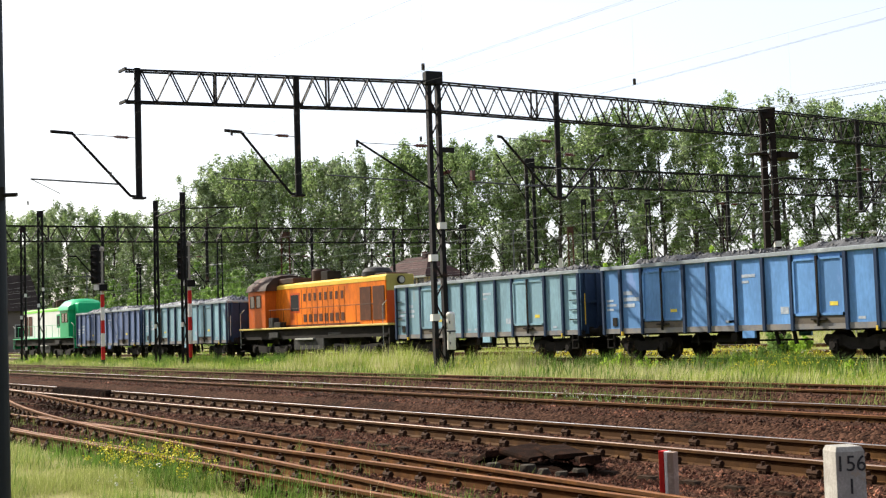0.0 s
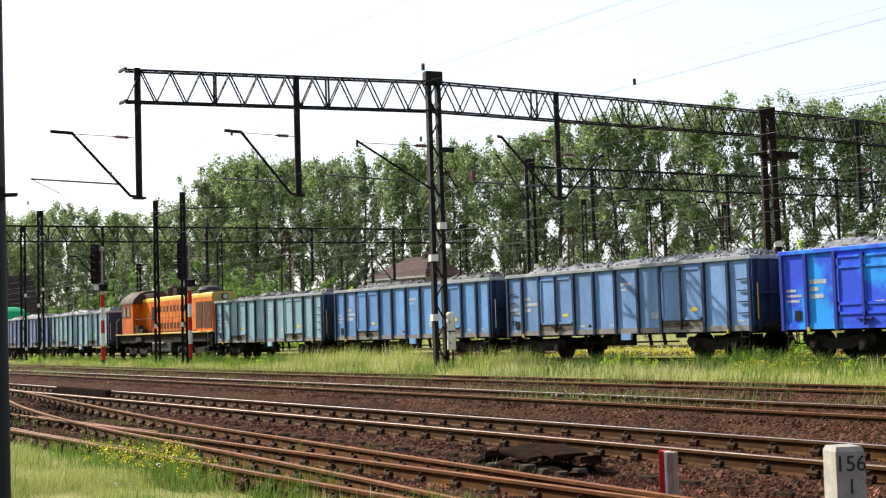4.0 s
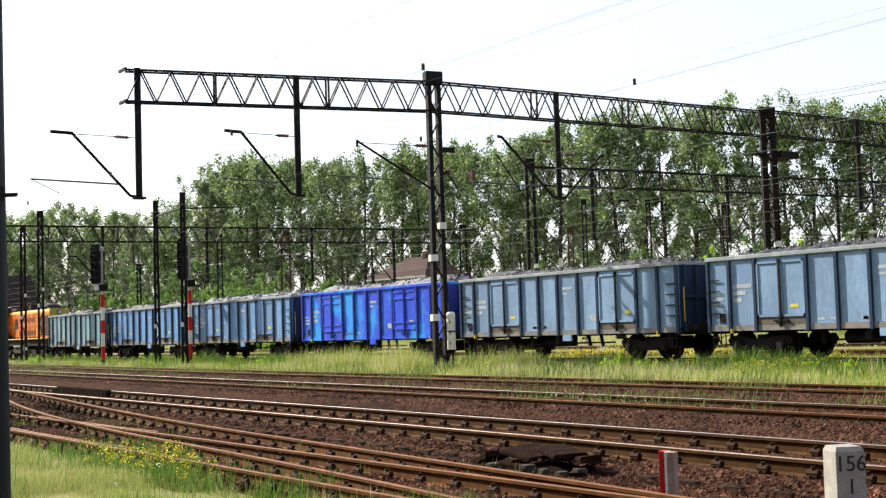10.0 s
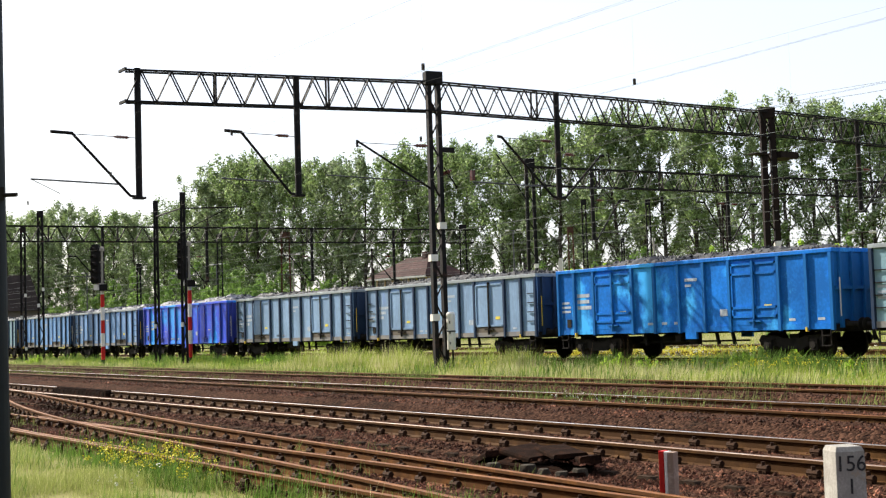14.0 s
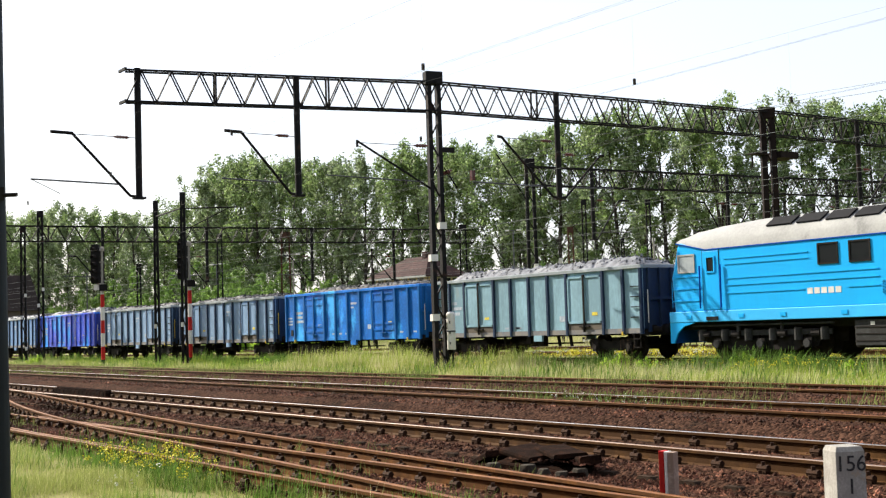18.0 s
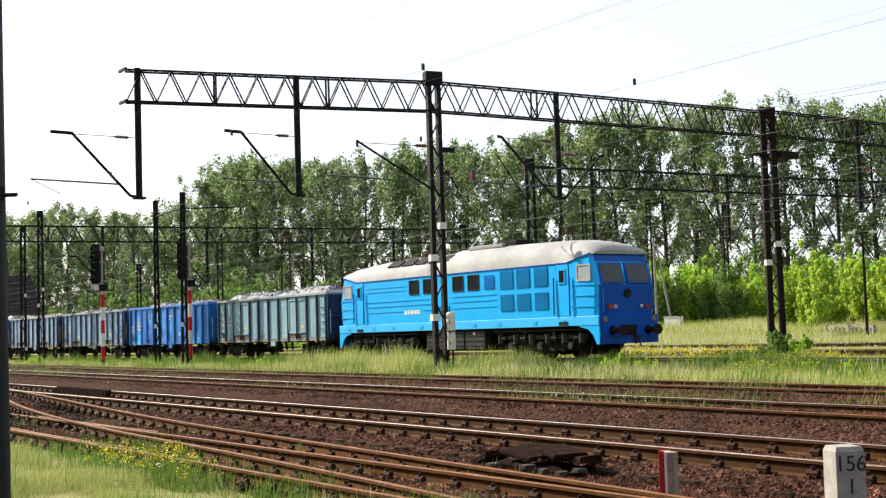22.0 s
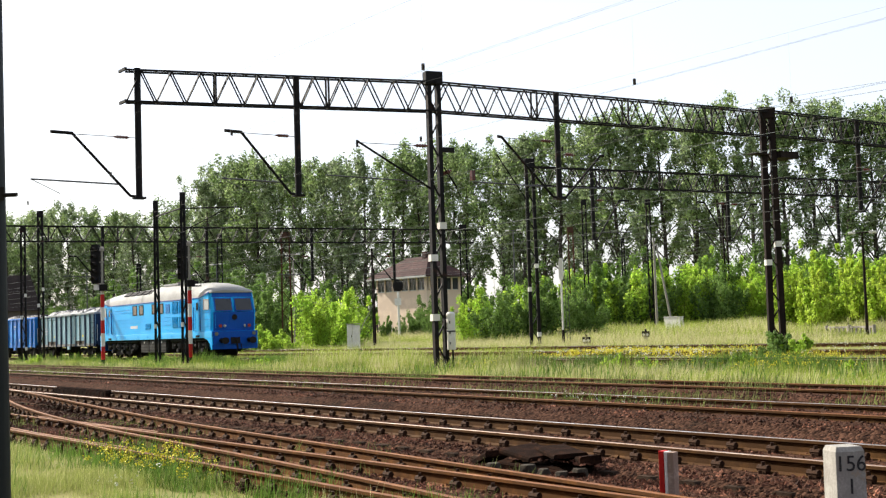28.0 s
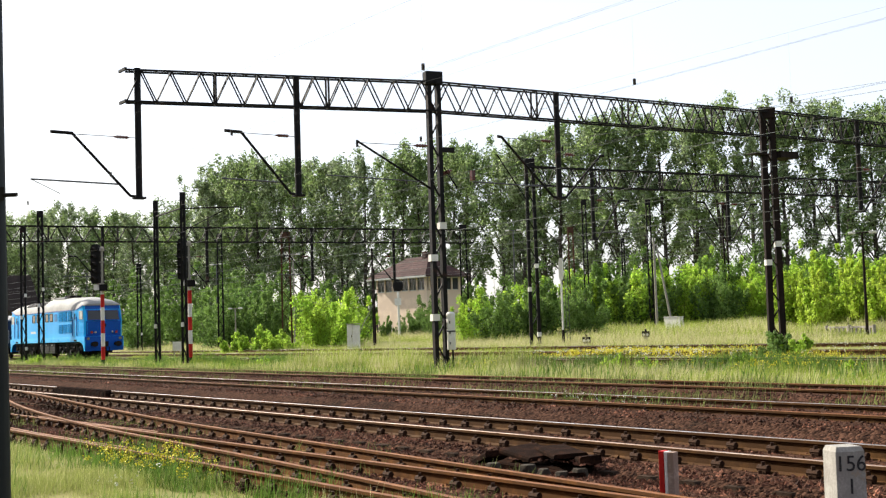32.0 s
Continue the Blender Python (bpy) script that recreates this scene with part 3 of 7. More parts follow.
GREYBLUE = paint("faded_grey_blue_paint", (0.27, 0.415, 0.63), 0.62, 0.5, -0.05, (0.15, 0.24, 0.50), 0.09)
TEALGREY = paint("faded_teal_grey_paint", (0.30, 0.49, 0.59), 0.62, 0.5, -0.15, (0.27, 0.27, 0.22), 0.08)
DULLBLUE = paint("dull_blue_paint", (0.17, 0.37, 0.73), 0.62, 0.45, 0.1, (0.22, 0.32, 0.60), 0.09)
SLATE = paint("slate_blue_paint", (0.17, 0.23, 0.42), 0.62, 0.5, -0.2, (0.18, 0.17, 0.15), 0.1)
MIDBLUE = paint("mid_blue_paint", (0.20, 0.37, 0.68), 0.62, 0.5, 0.1, (0.20, 0.29, 0.50), 0.1)
VIOLET = paint("bright_violet_blue_paint", (0.055, 0.115, 0.80), 0.75, 0.35, 0.62, (0.035, 0.30, 0.82), 0.06, 0.8)
AZURE = paint("bright_azure_paint", (0.02, 0.225, 0.80), 0.5, 0.35, 0.42, (0.06, 0.41, 0.90), 0.06, 0.8)
# post colours; on the end walls they also imitate shade
DARKRIB = paint("dark_navy_post_and_end_shade_paint", (0.028, 0.05, 0.10), 0.7, 0.5, -0.2)
VIOLETRIB = paint("violet_post_and_end_shade_paint", (0.05, 0.07, 0.38), 0.7, 0.35, -0.2)
AZURERIB = paint("azure_post_and_end_shade_paint", (0.02, 0.16, 0.48), 0.7, 0.35, -0.2)

TRAIN = []
LG = "grey-blue steel open coal wagon with dark posts, heaped with coal"
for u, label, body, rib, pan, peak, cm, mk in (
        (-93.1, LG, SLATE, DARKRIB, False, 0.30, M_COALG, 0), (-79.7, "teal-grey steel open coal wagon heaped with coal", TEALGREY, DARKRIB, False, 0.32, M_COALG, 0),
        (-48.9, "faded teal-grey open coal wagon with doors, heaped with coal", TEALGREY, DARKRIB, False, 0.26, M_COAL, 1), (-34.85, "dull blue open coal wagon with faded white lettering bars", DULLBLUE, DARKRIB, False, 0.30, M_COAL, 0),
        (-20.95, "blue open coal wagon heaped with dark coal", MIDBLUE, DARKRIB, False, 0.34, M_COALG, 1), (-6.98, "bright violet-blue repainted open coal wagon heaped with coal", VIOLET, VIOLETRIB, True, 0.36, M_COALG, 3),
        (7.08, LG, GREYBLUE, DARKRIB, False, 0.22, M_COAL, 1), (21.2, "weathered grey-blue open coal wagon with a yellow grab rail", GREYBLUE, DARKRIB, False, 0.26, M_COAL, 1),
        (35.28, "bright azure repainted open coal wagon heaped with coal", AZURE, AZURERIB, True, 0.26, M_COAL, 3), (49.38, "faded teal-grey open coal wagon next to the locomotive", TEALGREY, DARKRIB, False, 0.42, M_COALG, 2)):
    TRAIN.append((wagon(u, label, body, rib, pan, len(TRAIN) + 1, peak, cm, None, mk), u))

# ---- locomotives ----
SKYBLUE = paint("sky_blue_loco_paint", (0.02, 0.45, 0.97), 0.88, 0.32, -0.5)
PALEBLUE = paint("pale_blue_sill_paint", (0.06, 0.50, 0.97), 0.9, 0.35, -0.4)
# darker blue: shade painted on the cab fronts, also the trim colour
DEEPBLUE = paint("deep_blue_front_shade_and_trim_paint", (0.006, 0.085, 0.43), 0.85, 0.3, -0.5)
ROOFGREY = mat("grimy_grey_roof", (0.40, 0.40, 0.385), (0.27, 0.27, 0.26), 0.7, 0, 0.7, 12, 0.1, 0.9, c3=(0.10, 0.10, 0.10), stain=-0.05)
M_DARKIN = mat("dark_opening", (0.008, 0.009, 0.011), (0.014, 0.014, 0.016), 0.8, 0, 3, 20, 0)
M_SASH = mat("pale_window_frame", (0.5, 0.5, 0.48), (0.38, 0.38, 0.36), 0.5, 0.2, 5, 30)
M_LAMPRED = mat("red_lamp_lens", (0.42, 0.05, 0.04), (0.3, 0.03, 0.03), 0.2, 0, 3, 10, 0)
M_LAMPDIM = mat("dusty_lamp_glass", (0.22, 0.24, 0.2), (0.14, 0.15, 0.13), 0.2, 0, 3, 10, 0)
M_LAMPCLR = mat("clear_lamp_lens", (0.6, 0.6, 0.55), (0.45, 0.45, 0.4), 0.12, 0, 3, 10, 0)


def window(parent, x0, x1, z0, z1, y, frame_m, name="window", sy=-1):
    """A framed pane, standing proud of a side wall at y."""
    s = Shape()
    a, b = sorted((y, y + sy * 0.03))
    for p in ((x0, x1, z1 - 0.05, z1), (x0, x1, z0, z0 + 0.05), (x0, x0 + 0.05, z0 + 0.05, z1 - 0.05), (x1 - 0.05, x1, z0 + 0.05, z1 - 0.05)):
        s.box(p[0], p[1], a, b, p[2], p[3])
    w = part(name, s, frame_m, parent)
    part("pane", Shape().box(x0 + 0.05, x1 - 0.05, *sorted((y - sy * 0.01, y + sy * 0.012)), z0 + 0.05, z1 - 0.05), M_PALE if name == "cab_window" else M_GLASS, w, "pale colour standing in for sky reflected in the glass" if name == "cab_window" else "dark glass")
    return w


def grille(parent, x0, x1, z0, z1, y, sy=-1, step=0.12):
    s = Shape().box(x0, x1, *sorted((y, y + sy * 0.012)), z0, z1)
    g = part("grille", s, M_DARKIN, parent, "dark air intake with diamond mesh")
    f = Shape()
    yy = y + sy * 0.022
    w, h = x1 - x0, z1 - z0
    k = -h
    while k < w:
        for d in (1, -1):
            a, b = max(0, k), min(w, k + h)
            za, zb = (a - k, b - k) if d > 0 else (h - (a - k), h - (b - k))
            if b - a > 0.03:
                f.bar((x0 + a, yy, z0 + za), (x0 + b, yy, z0 + zb), 0.016, 0.022, up=(0, 1, 0))
        k += step
    part("grille_mesh", f, SKYBLUE, g)


def blue_loco(u):
    """Six-axle main-line diesel with a cab at each end."""
    g = thing("diesel_locomotive", u, YT, 0, "sky-blue six-axle diesel locomotive with grey roof", "locomotive")
    HB = 1.45
    # body: the side walls rise towards the raked cab fronts
    def lean(x, z, k):
        return x + k * (0.10 * max(0.0, (2.75 - z) / 1.15) + 0.30 * max(0.0, z - 2.75))
    rings = []
    for x, k, hw, zt in ((0.60, 1, HB - 0.12, 3.90), (0.74, 1, HB - 0.02, 3.92), (1.5, 0.3, HB, 3.80), (2.25, 0.0, HB, 3.62), (17.8, 0.0, HB, 3.62), (18.5, -0.3, HB, 3.80), (19.28, -1, HB - 0.02, 3.92), (19.42, -1, HB - 0.12, 3.90)):
        ring = [(lean(x, z, k), -hw, z) for z in (1.6, 2.75, zt)] + [(lean(x, z, k), hw, z) for z in (zt, 2.75, 1.6)]
        rings.append(ring)
    part("body_shell", Shape().loft(rings), SKYBLUE, g, bevel=0.03)
    # roof
    s = Shape()
    rr = []
    for x, zb, zt, hw in ((0.86, 3.88, 4.02, 1.36), (0.93, 3.88, 4.17, 1.42), (1.5, 3.79, 4.35, 1.45), (2.25, 3.61, 4.44, 1.46), (4.0, 3.6, 4.54, 1.46), (9.1, 3.6, 4.58, 1.46), (9.2, 3.6, 4.58, 1.46), (9.7, 3.6, 4.68, 1.46), (12.0, 3.6, 4.68, 1.46), (16.8, 3.6, 4.58, 1.46), (17.8, 3.61, 4.50, 1.46), (18.5, 3.79, 4.39, 1.45), (19.07, 3.88, 4.19, 1.42), (19.2, 3.88, 4.02, 1.36)):
        half = [(hw, zb)]
        for t in (0.2, 0.42, 0.64, 0.84):
            a = t * math.pi / 2
            half.append((hw * math.cos(a) ** 0.75, zb + (zt - zb) * math.sin(a)))
        rr.append([(x, y, z) for y, z in half + [(0, zt)] + [(-y, z) for y, z in reversed(half)]])
    s.loft(rr)
    part("roof", s, ROOFGREY, g, "grimy light grey roof", smooth=True)
    part("roof_gutter", Shape().box(2.3, 17.75, -1.475, -1.44, 3.6, 3.64).bar((2.3, -1.46, 3.62), (0.95, -1.45, 3.91), 0.04).bar((17.75, -1.46, 3.62), (19.12, -1.45, 3.91), 0.04), DEEPBLUE, g)
    part("exhaust", Shape().box(12.2, 13.6, -0.55, 0.35, 4.5, 4.84), M_UNDER, g, "sooty black exhaust box", bevel=0.04)
    part("roof_hatch", Shape().box(10.5, 12.9, -0.75, 0.75, 4.58, 4.74), ROOFGREY, g, bevel=0.03)
    for k, (a, b) in enumerate(((4.75, 5.75), (5.95, 6.85), (7.05, 7.9), (8.1, 8.95), (9.15, 9.75))):
        q = []
        for x in (a, b):
            q.append([(x, -1.27, 4.22), (x + 0.12, -0.97, 4.48), (x + 0.12, -0.93, 4.44), (x, -1.22, 4.17)])
        part("roof_vent", Shape().loft(q), M_DARKIN, g)
    # sill band
    part("sill_band", Shape().box(0.55, 19.47, -1.475, 1.475, 1.25, 1.61), PALEBLUE, g, "pale blue sill band", bevel=0.02)
    for k in range(9):
        x = 1.35 + 2.0 * k + (0.3 if k % 2 else 0)
        part("sill_step", Shape().box(x, x + 0.22, -1.495, -1.47, 1.36, 1.48), SKYBLUE, g)
    # skirts beside the ends
    for sx, x0 in ((1, 0.55), (-1, 19.47)):
        for sy in (-1, 1):
            prof = [(0, 1.25), (0, 0.56), (0.16, 0.56), (0.34, 0.9), (0.62, 1.12), (1.1, 1.22), (1.1, 1.25)]
            part("end_skirt", Shape().loft([[(x0 + sx * a, y, z) for a, z in prof] for y in (sy * 1.46, sy * 1.40)]), SKYBLUE, g)
        # apron, band, skirt and buffer beam darkened in place of shade
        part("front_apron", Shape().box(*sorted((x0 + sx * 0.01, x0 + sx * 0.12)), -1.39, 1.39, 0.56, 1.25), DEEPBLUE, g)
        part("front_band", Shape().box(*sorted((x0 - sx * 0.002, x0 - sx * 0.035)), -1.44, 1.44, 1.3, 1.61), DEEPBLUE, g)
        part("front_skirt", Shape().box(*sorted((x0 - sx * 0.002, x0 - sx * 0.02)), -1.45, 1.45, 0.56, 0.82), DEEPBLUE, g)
        # front: lower panel, windscreens, lamps; the deep blue stands in for shade
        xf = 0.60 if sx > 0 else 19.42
        part("front_panel", Shape().loft([[(lean(xf, z, sx) - sx * d, y, z) for y, z in ((-1.3, 1.63), (1.3, 1.63), (1.3, 2.74), (-1.3, 2.74))] for d in (0.03, -0.1)]), DEEPBLUE, g, "nose panel with its shade put into a deep blue", bevel=0.02)
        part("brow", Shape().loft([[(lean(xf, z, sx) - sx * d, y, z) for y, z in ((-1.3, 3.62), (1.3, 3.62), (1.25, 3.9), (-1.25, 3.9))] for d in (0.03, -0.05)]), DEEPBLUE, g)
        rk = 0.30 * sx
        for sy in (-1, 1):
            fr = Shape()
            zz = (2.78, 3.56)
            pts = [(y, z) for y, z in ((sy * 0.08, zz[0]), (sy * 1.22, zz[0]), (sy * 1.2, zz[1]), (sy * 0.08, zz[1]))]
            fr.loft([[(xf + rk * (z - 2.75) - sx * d, y, z) for y, z in pts] for d in (-0.05, 0.03)])
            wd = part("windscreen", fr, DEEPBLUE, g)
            pi_ = [(sy * 0.13, zz[0] + 0.05), (sy * 1.16, zz[0] + 0.05), (sy * 1.14, zz[1] - 0.05), (sy * 0.13, zz[1] - 0.05)]
            part("pane", Shape().loft([[(xf + rk * (z - 2.75) - sx * d, y, z) for y, z in pi_] for d in (0.0, 0.04)]), M_GLASS, wd)
            lx = xf - sx * 0.045
            part("tail_lamp", Shape().tube((lx, sy * 0.92, 1.92), (lx - sx * 0.07, sy * 0.92, 1.92), 0.095, n=14), M_LAMPRED, g, "round red tail lamp")
            part("head_lamp", Shape().tube((lx, sy * 0.6, 1.92), (lx - sx * 0.05, sy * 0.68, 1.92), 0.075, n=14), M_LAMPCLR, g)
            part("buffer_lamp", Shape().tube((x0 - sx * 0.03, sy * 1.2, 1.46), (x0 - sx * 0.09, sy * 1.2, 1.46), 0.11, n=14), M_LAMPDIM, g, "round grey-green lamp")
            part("front_handrail", Shape().tube((lx - sx * 0.06, sy * 1.25, 1.75), (lx - sx * 0.06, sy * 1.25, 2.6), 0.01, n=6), SKYBLUE, g)
        part("emblem_plate", Shape().tube((xf - sx * 0.03, 0.0, 2.42), (xf - sx * 0.07, 0.0, 2.42), 0.16, n=16), M_UNDER, g)
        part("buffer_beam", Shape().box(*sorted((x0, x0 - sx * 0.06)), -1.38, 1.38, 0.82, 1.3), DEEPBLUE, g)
        part("coupler_pocket", Shape().box(*sorted((x0 - sx * 0.06, x0 - sx * 0.09)), -0.3, 0.3, 0.86, 1.24), M_UNDER, g)
        buffers(g, x0, -sx)
    # sides
    for sy in (-1, 1):
        y = sy * HB
        yo = sorted((y, y + sy * 0.02))
        for x0 in (2.15, 17.12):
            d = part("cab_door", Shape().box(x0, x0 + 0.72, *yo, 1.64, 3.56), SKYBLUE, g, bevel=0.01)
            window(d, x0 + 0.16, x0 + 0.56, 2.85, 3.4, y + sy * 0.02, SKYBLUE, "door_window", sy=sy)
            for dx in (-0.1, 0.82):
                part("handrail", Shape().tube((x0 + dx, y + sy * 0.08, 1.7), (x0 + dx, y + sy * 0.06, 3.1), 0.03, n=6), DEEPBLUE, g)
            part("door_gap", Shape().box(x0 - 0.02, x0 + 0.0, *sorted((y, y + sy * 0.012)), 1.64, 3.58).box(x0 + 0.72, x0 + 0.74, *sorted((y, y + sy * 0.012)), 1.64, 3.58), M_DARKIN, g)
            part("door_step", Shape().box(x0 + 0.1, x0 + 0.62, *sorted((sy * 1.4, sy * 1.5)), 1.3, 1.42), M_DARKIN, g)
        for a, b in ((6.86, 7.62), (8.0, 8.76), (10.25, 11.03), (11.36, 12.14)):
            window(g, a, b, 2.86, 3.5, y, M_UNDER, sy=sy)
        for a, b in ((1.02, 1.80), (18.32, 19.10)):
            window(g, a, b, 2.9, 3.52, y, M_SASH, "cab_window", sy=sy)
        lv = part("louvre", Shape().box(12.5, 13.2, *sorted((y, y + sy * 0.01)), 2.86, 3.42), DEEPBLUE, g)
        for k in range(8):
            part("slat", Shape().bar((12.5, y + sy * 0.02, 2.9 + 0.066 * k), (13.2, y + sy * 0.02, 2.9 + 0.066 * k), 0.03, 0.02), SKYBLUE, lv)
        for a, b in ((13.58, 14.45), (14.66, 15.52), (15.78, 16.62)):
            grille(g, a, b, 2.8, 3.53, y, sy)
            grille(g, a, b, 1.92, 2.58, y, sy)
        grille(g, 9.1, 9.96, 1.92, 2.28, y, sy, 0.09)
        for z, spans in ((3.26, ((3.1, 6.5),)), (3.08, ((3.1, 6.5),)), (2.62, ((3.1, 9.0), (10.2, 13.3))), (2.4, ((3.1, 9.0), (10.2, 13.3))), (2.14, ((3.1, 6.3), (7.9, 9.0), (10.2, 13.3))), (2.75, ((18.0, 19.3), (0.75, 2.0))), (2.35, ((18.0, 19.3), (0.75, 2.0))), (1.95, ((18.0, 19.3), (0.75, 2.0)))):
            for a, b in spans:
                part("side_bead", Shape().box(a, b, *sorted((y, y + sy * 0.022)), z, z + 0.035), SKYBLUE, g)
    for k in range(5):
        part("lettering_bar", Shape().box(6.42 + 0.26 * k, 6.62 + 0.26 * k, -HB - 0.006, -HB + 0.01, 2.0, 2.18), M_WHITE, g)
    # tank, battery boxes, bogies
    part("fuel_tank", Shape().box(7.9, 12.35, -1.2, 1.2, 0.36, 1.2), M_UNDER, g, bevel=0.04)
    for k in range(3):
        x = 8.0 + 1.46 * k
        b = part("battery_box", Shape().box(x, x + 1.36, -1.36, -1.2, 0.42, 1.18), M_BATT, g, bevel=0.02)
        for q in range(3):
            part("box_rib", Shape().box(x + 0.03, x + 1.33, -1.375, -1.36, 0.55 + 0.2 * q, 0.58 + 0.2 * q), M_UNDER, b)
        part("white_mark", Shape().box(x + 0.56, x + 0.7, -1.372, -1.36, 1.02, 1.12), M_WHITE, b)
    part("underframe", Shape().box(0.7, 19.3, -1.0, 1.0, 1.0, 1.25), M_UNDER, g)
    for x in (4.3, 15.75):
        bogie(g, x, 1.85, 0.525, 3)
        part("bogie_beam", Shape().box(x - 2.9, x + 2.9, -0.62, 0.62, 0.55, 1.02), M_UNDER, g)
        for q in (-1, 1):
            part("equaliser", Shape().box(x - 2.75, x + 2.75, *sorted((q * 1.14, q * 1.2)), 0.78, 0.95), M_BATT, g)
        for q in range(6):
            xx = x - 2.5 + q * 1.0
            part("spring_housing", Shape().tube((xx, -1.22, 0.62), (xx, -1.22, 1.0), 0.13, n=10), M_BATT, g)
        for q in (-1.85, 0.0, 1.85):
            part("motor", Shape().tube((x + q + 0.45, -0.55, 0.5), (x + q + 0.45, 0.55, 0.5), 0.34, n=12), M_UNDER, g)
            part("axle_box_cover", Shape().tube((x + q, -1.24, 0.525), (x + q, -1.3, 0.525), 0.13, n=12), M_BATT, g)
        part("side_pipe", Shape().tube((x - 2.9, -1.28, 1.12), (x + 2.9, -1.28, 1.12), 0.035, n=6), M_BATT, g)
        for dx in (-2.3, -1.0, 0.9, 2.2):
            part("brake_cylinder", Shape().tube((x + dx - 0.16, -1.2, 0.82), (x + dx + 0.16, -1.2, 0.82), 0.12, n=10), M_UNDER, g)
        for dx in (-0.9, 0.9):
            part("sand_pipe", Shape().bar((x + dx, -1.24, 1.2), (x + dx, -1.24, 0.7), 0.09), M_BATT, g)
    return g


M_BATT = mat("grimy_grey_box_paint", (0.06, 0.06, 0.06), (0.035, 0.034, 0.033), 0.7, 0.1, 3, 30)
M_SHUT = mat("brown_shutter_paint", (0.11, 0.04, 0.02), (0.07, 0.028, 0.016), 0.7, 0, 3, 30)
ORANGE = paint("orange_loco_paint", (0.92, 0.225, 0.015), 0.55, 0.4, 0.32, (0.34, 0.07, 0.018))
REDOR = paint("red_orange_end_paint", (0.55, 0.085, 0.02), 0.75, 0.4, -0.2)
YELL = paint("loco_yellow_paint", (0.82, 0.55, 0.09), 0.8, 0.4, -0.2)
DECKY = paint("dull_yellow_deck_paint", (0.70, 0.55, 0.16), 0.7, 0.5, 0.0)
CABRED = paint("red_orange_cab_paint", (0.72, 0.15, 0.02), 0.6, 0.4, 0.1, (0.36, 0.07, 0.02))
OLIVE = paint("dull_yellow_end_paint", (0.42, 0.36, 0.10), 0.75, 0.5, -0.2)
BROWNROOF = mat("sooty_brown_roof", (0.10, 0.04, 0.025), (0.045, 0.028, 0.022), 0.7, 0, 1.2, 14, 0.1, c3=(0.03, 0.024, 0.02), stain=0.1)
GREEN = paint("bright_green_loco_paint", (0.015, 0.42, 0.17), 0.8, 0.35, -0.3)
LIME = paint("lime_green_loco_paint", (0.22, 0.66, 0.07), 0.85, 0.35, -0.4)
WHITEP = paint("white_loco_paint", (0.72, 0.72, 0.70), 0.9, 0.4, -0.4)


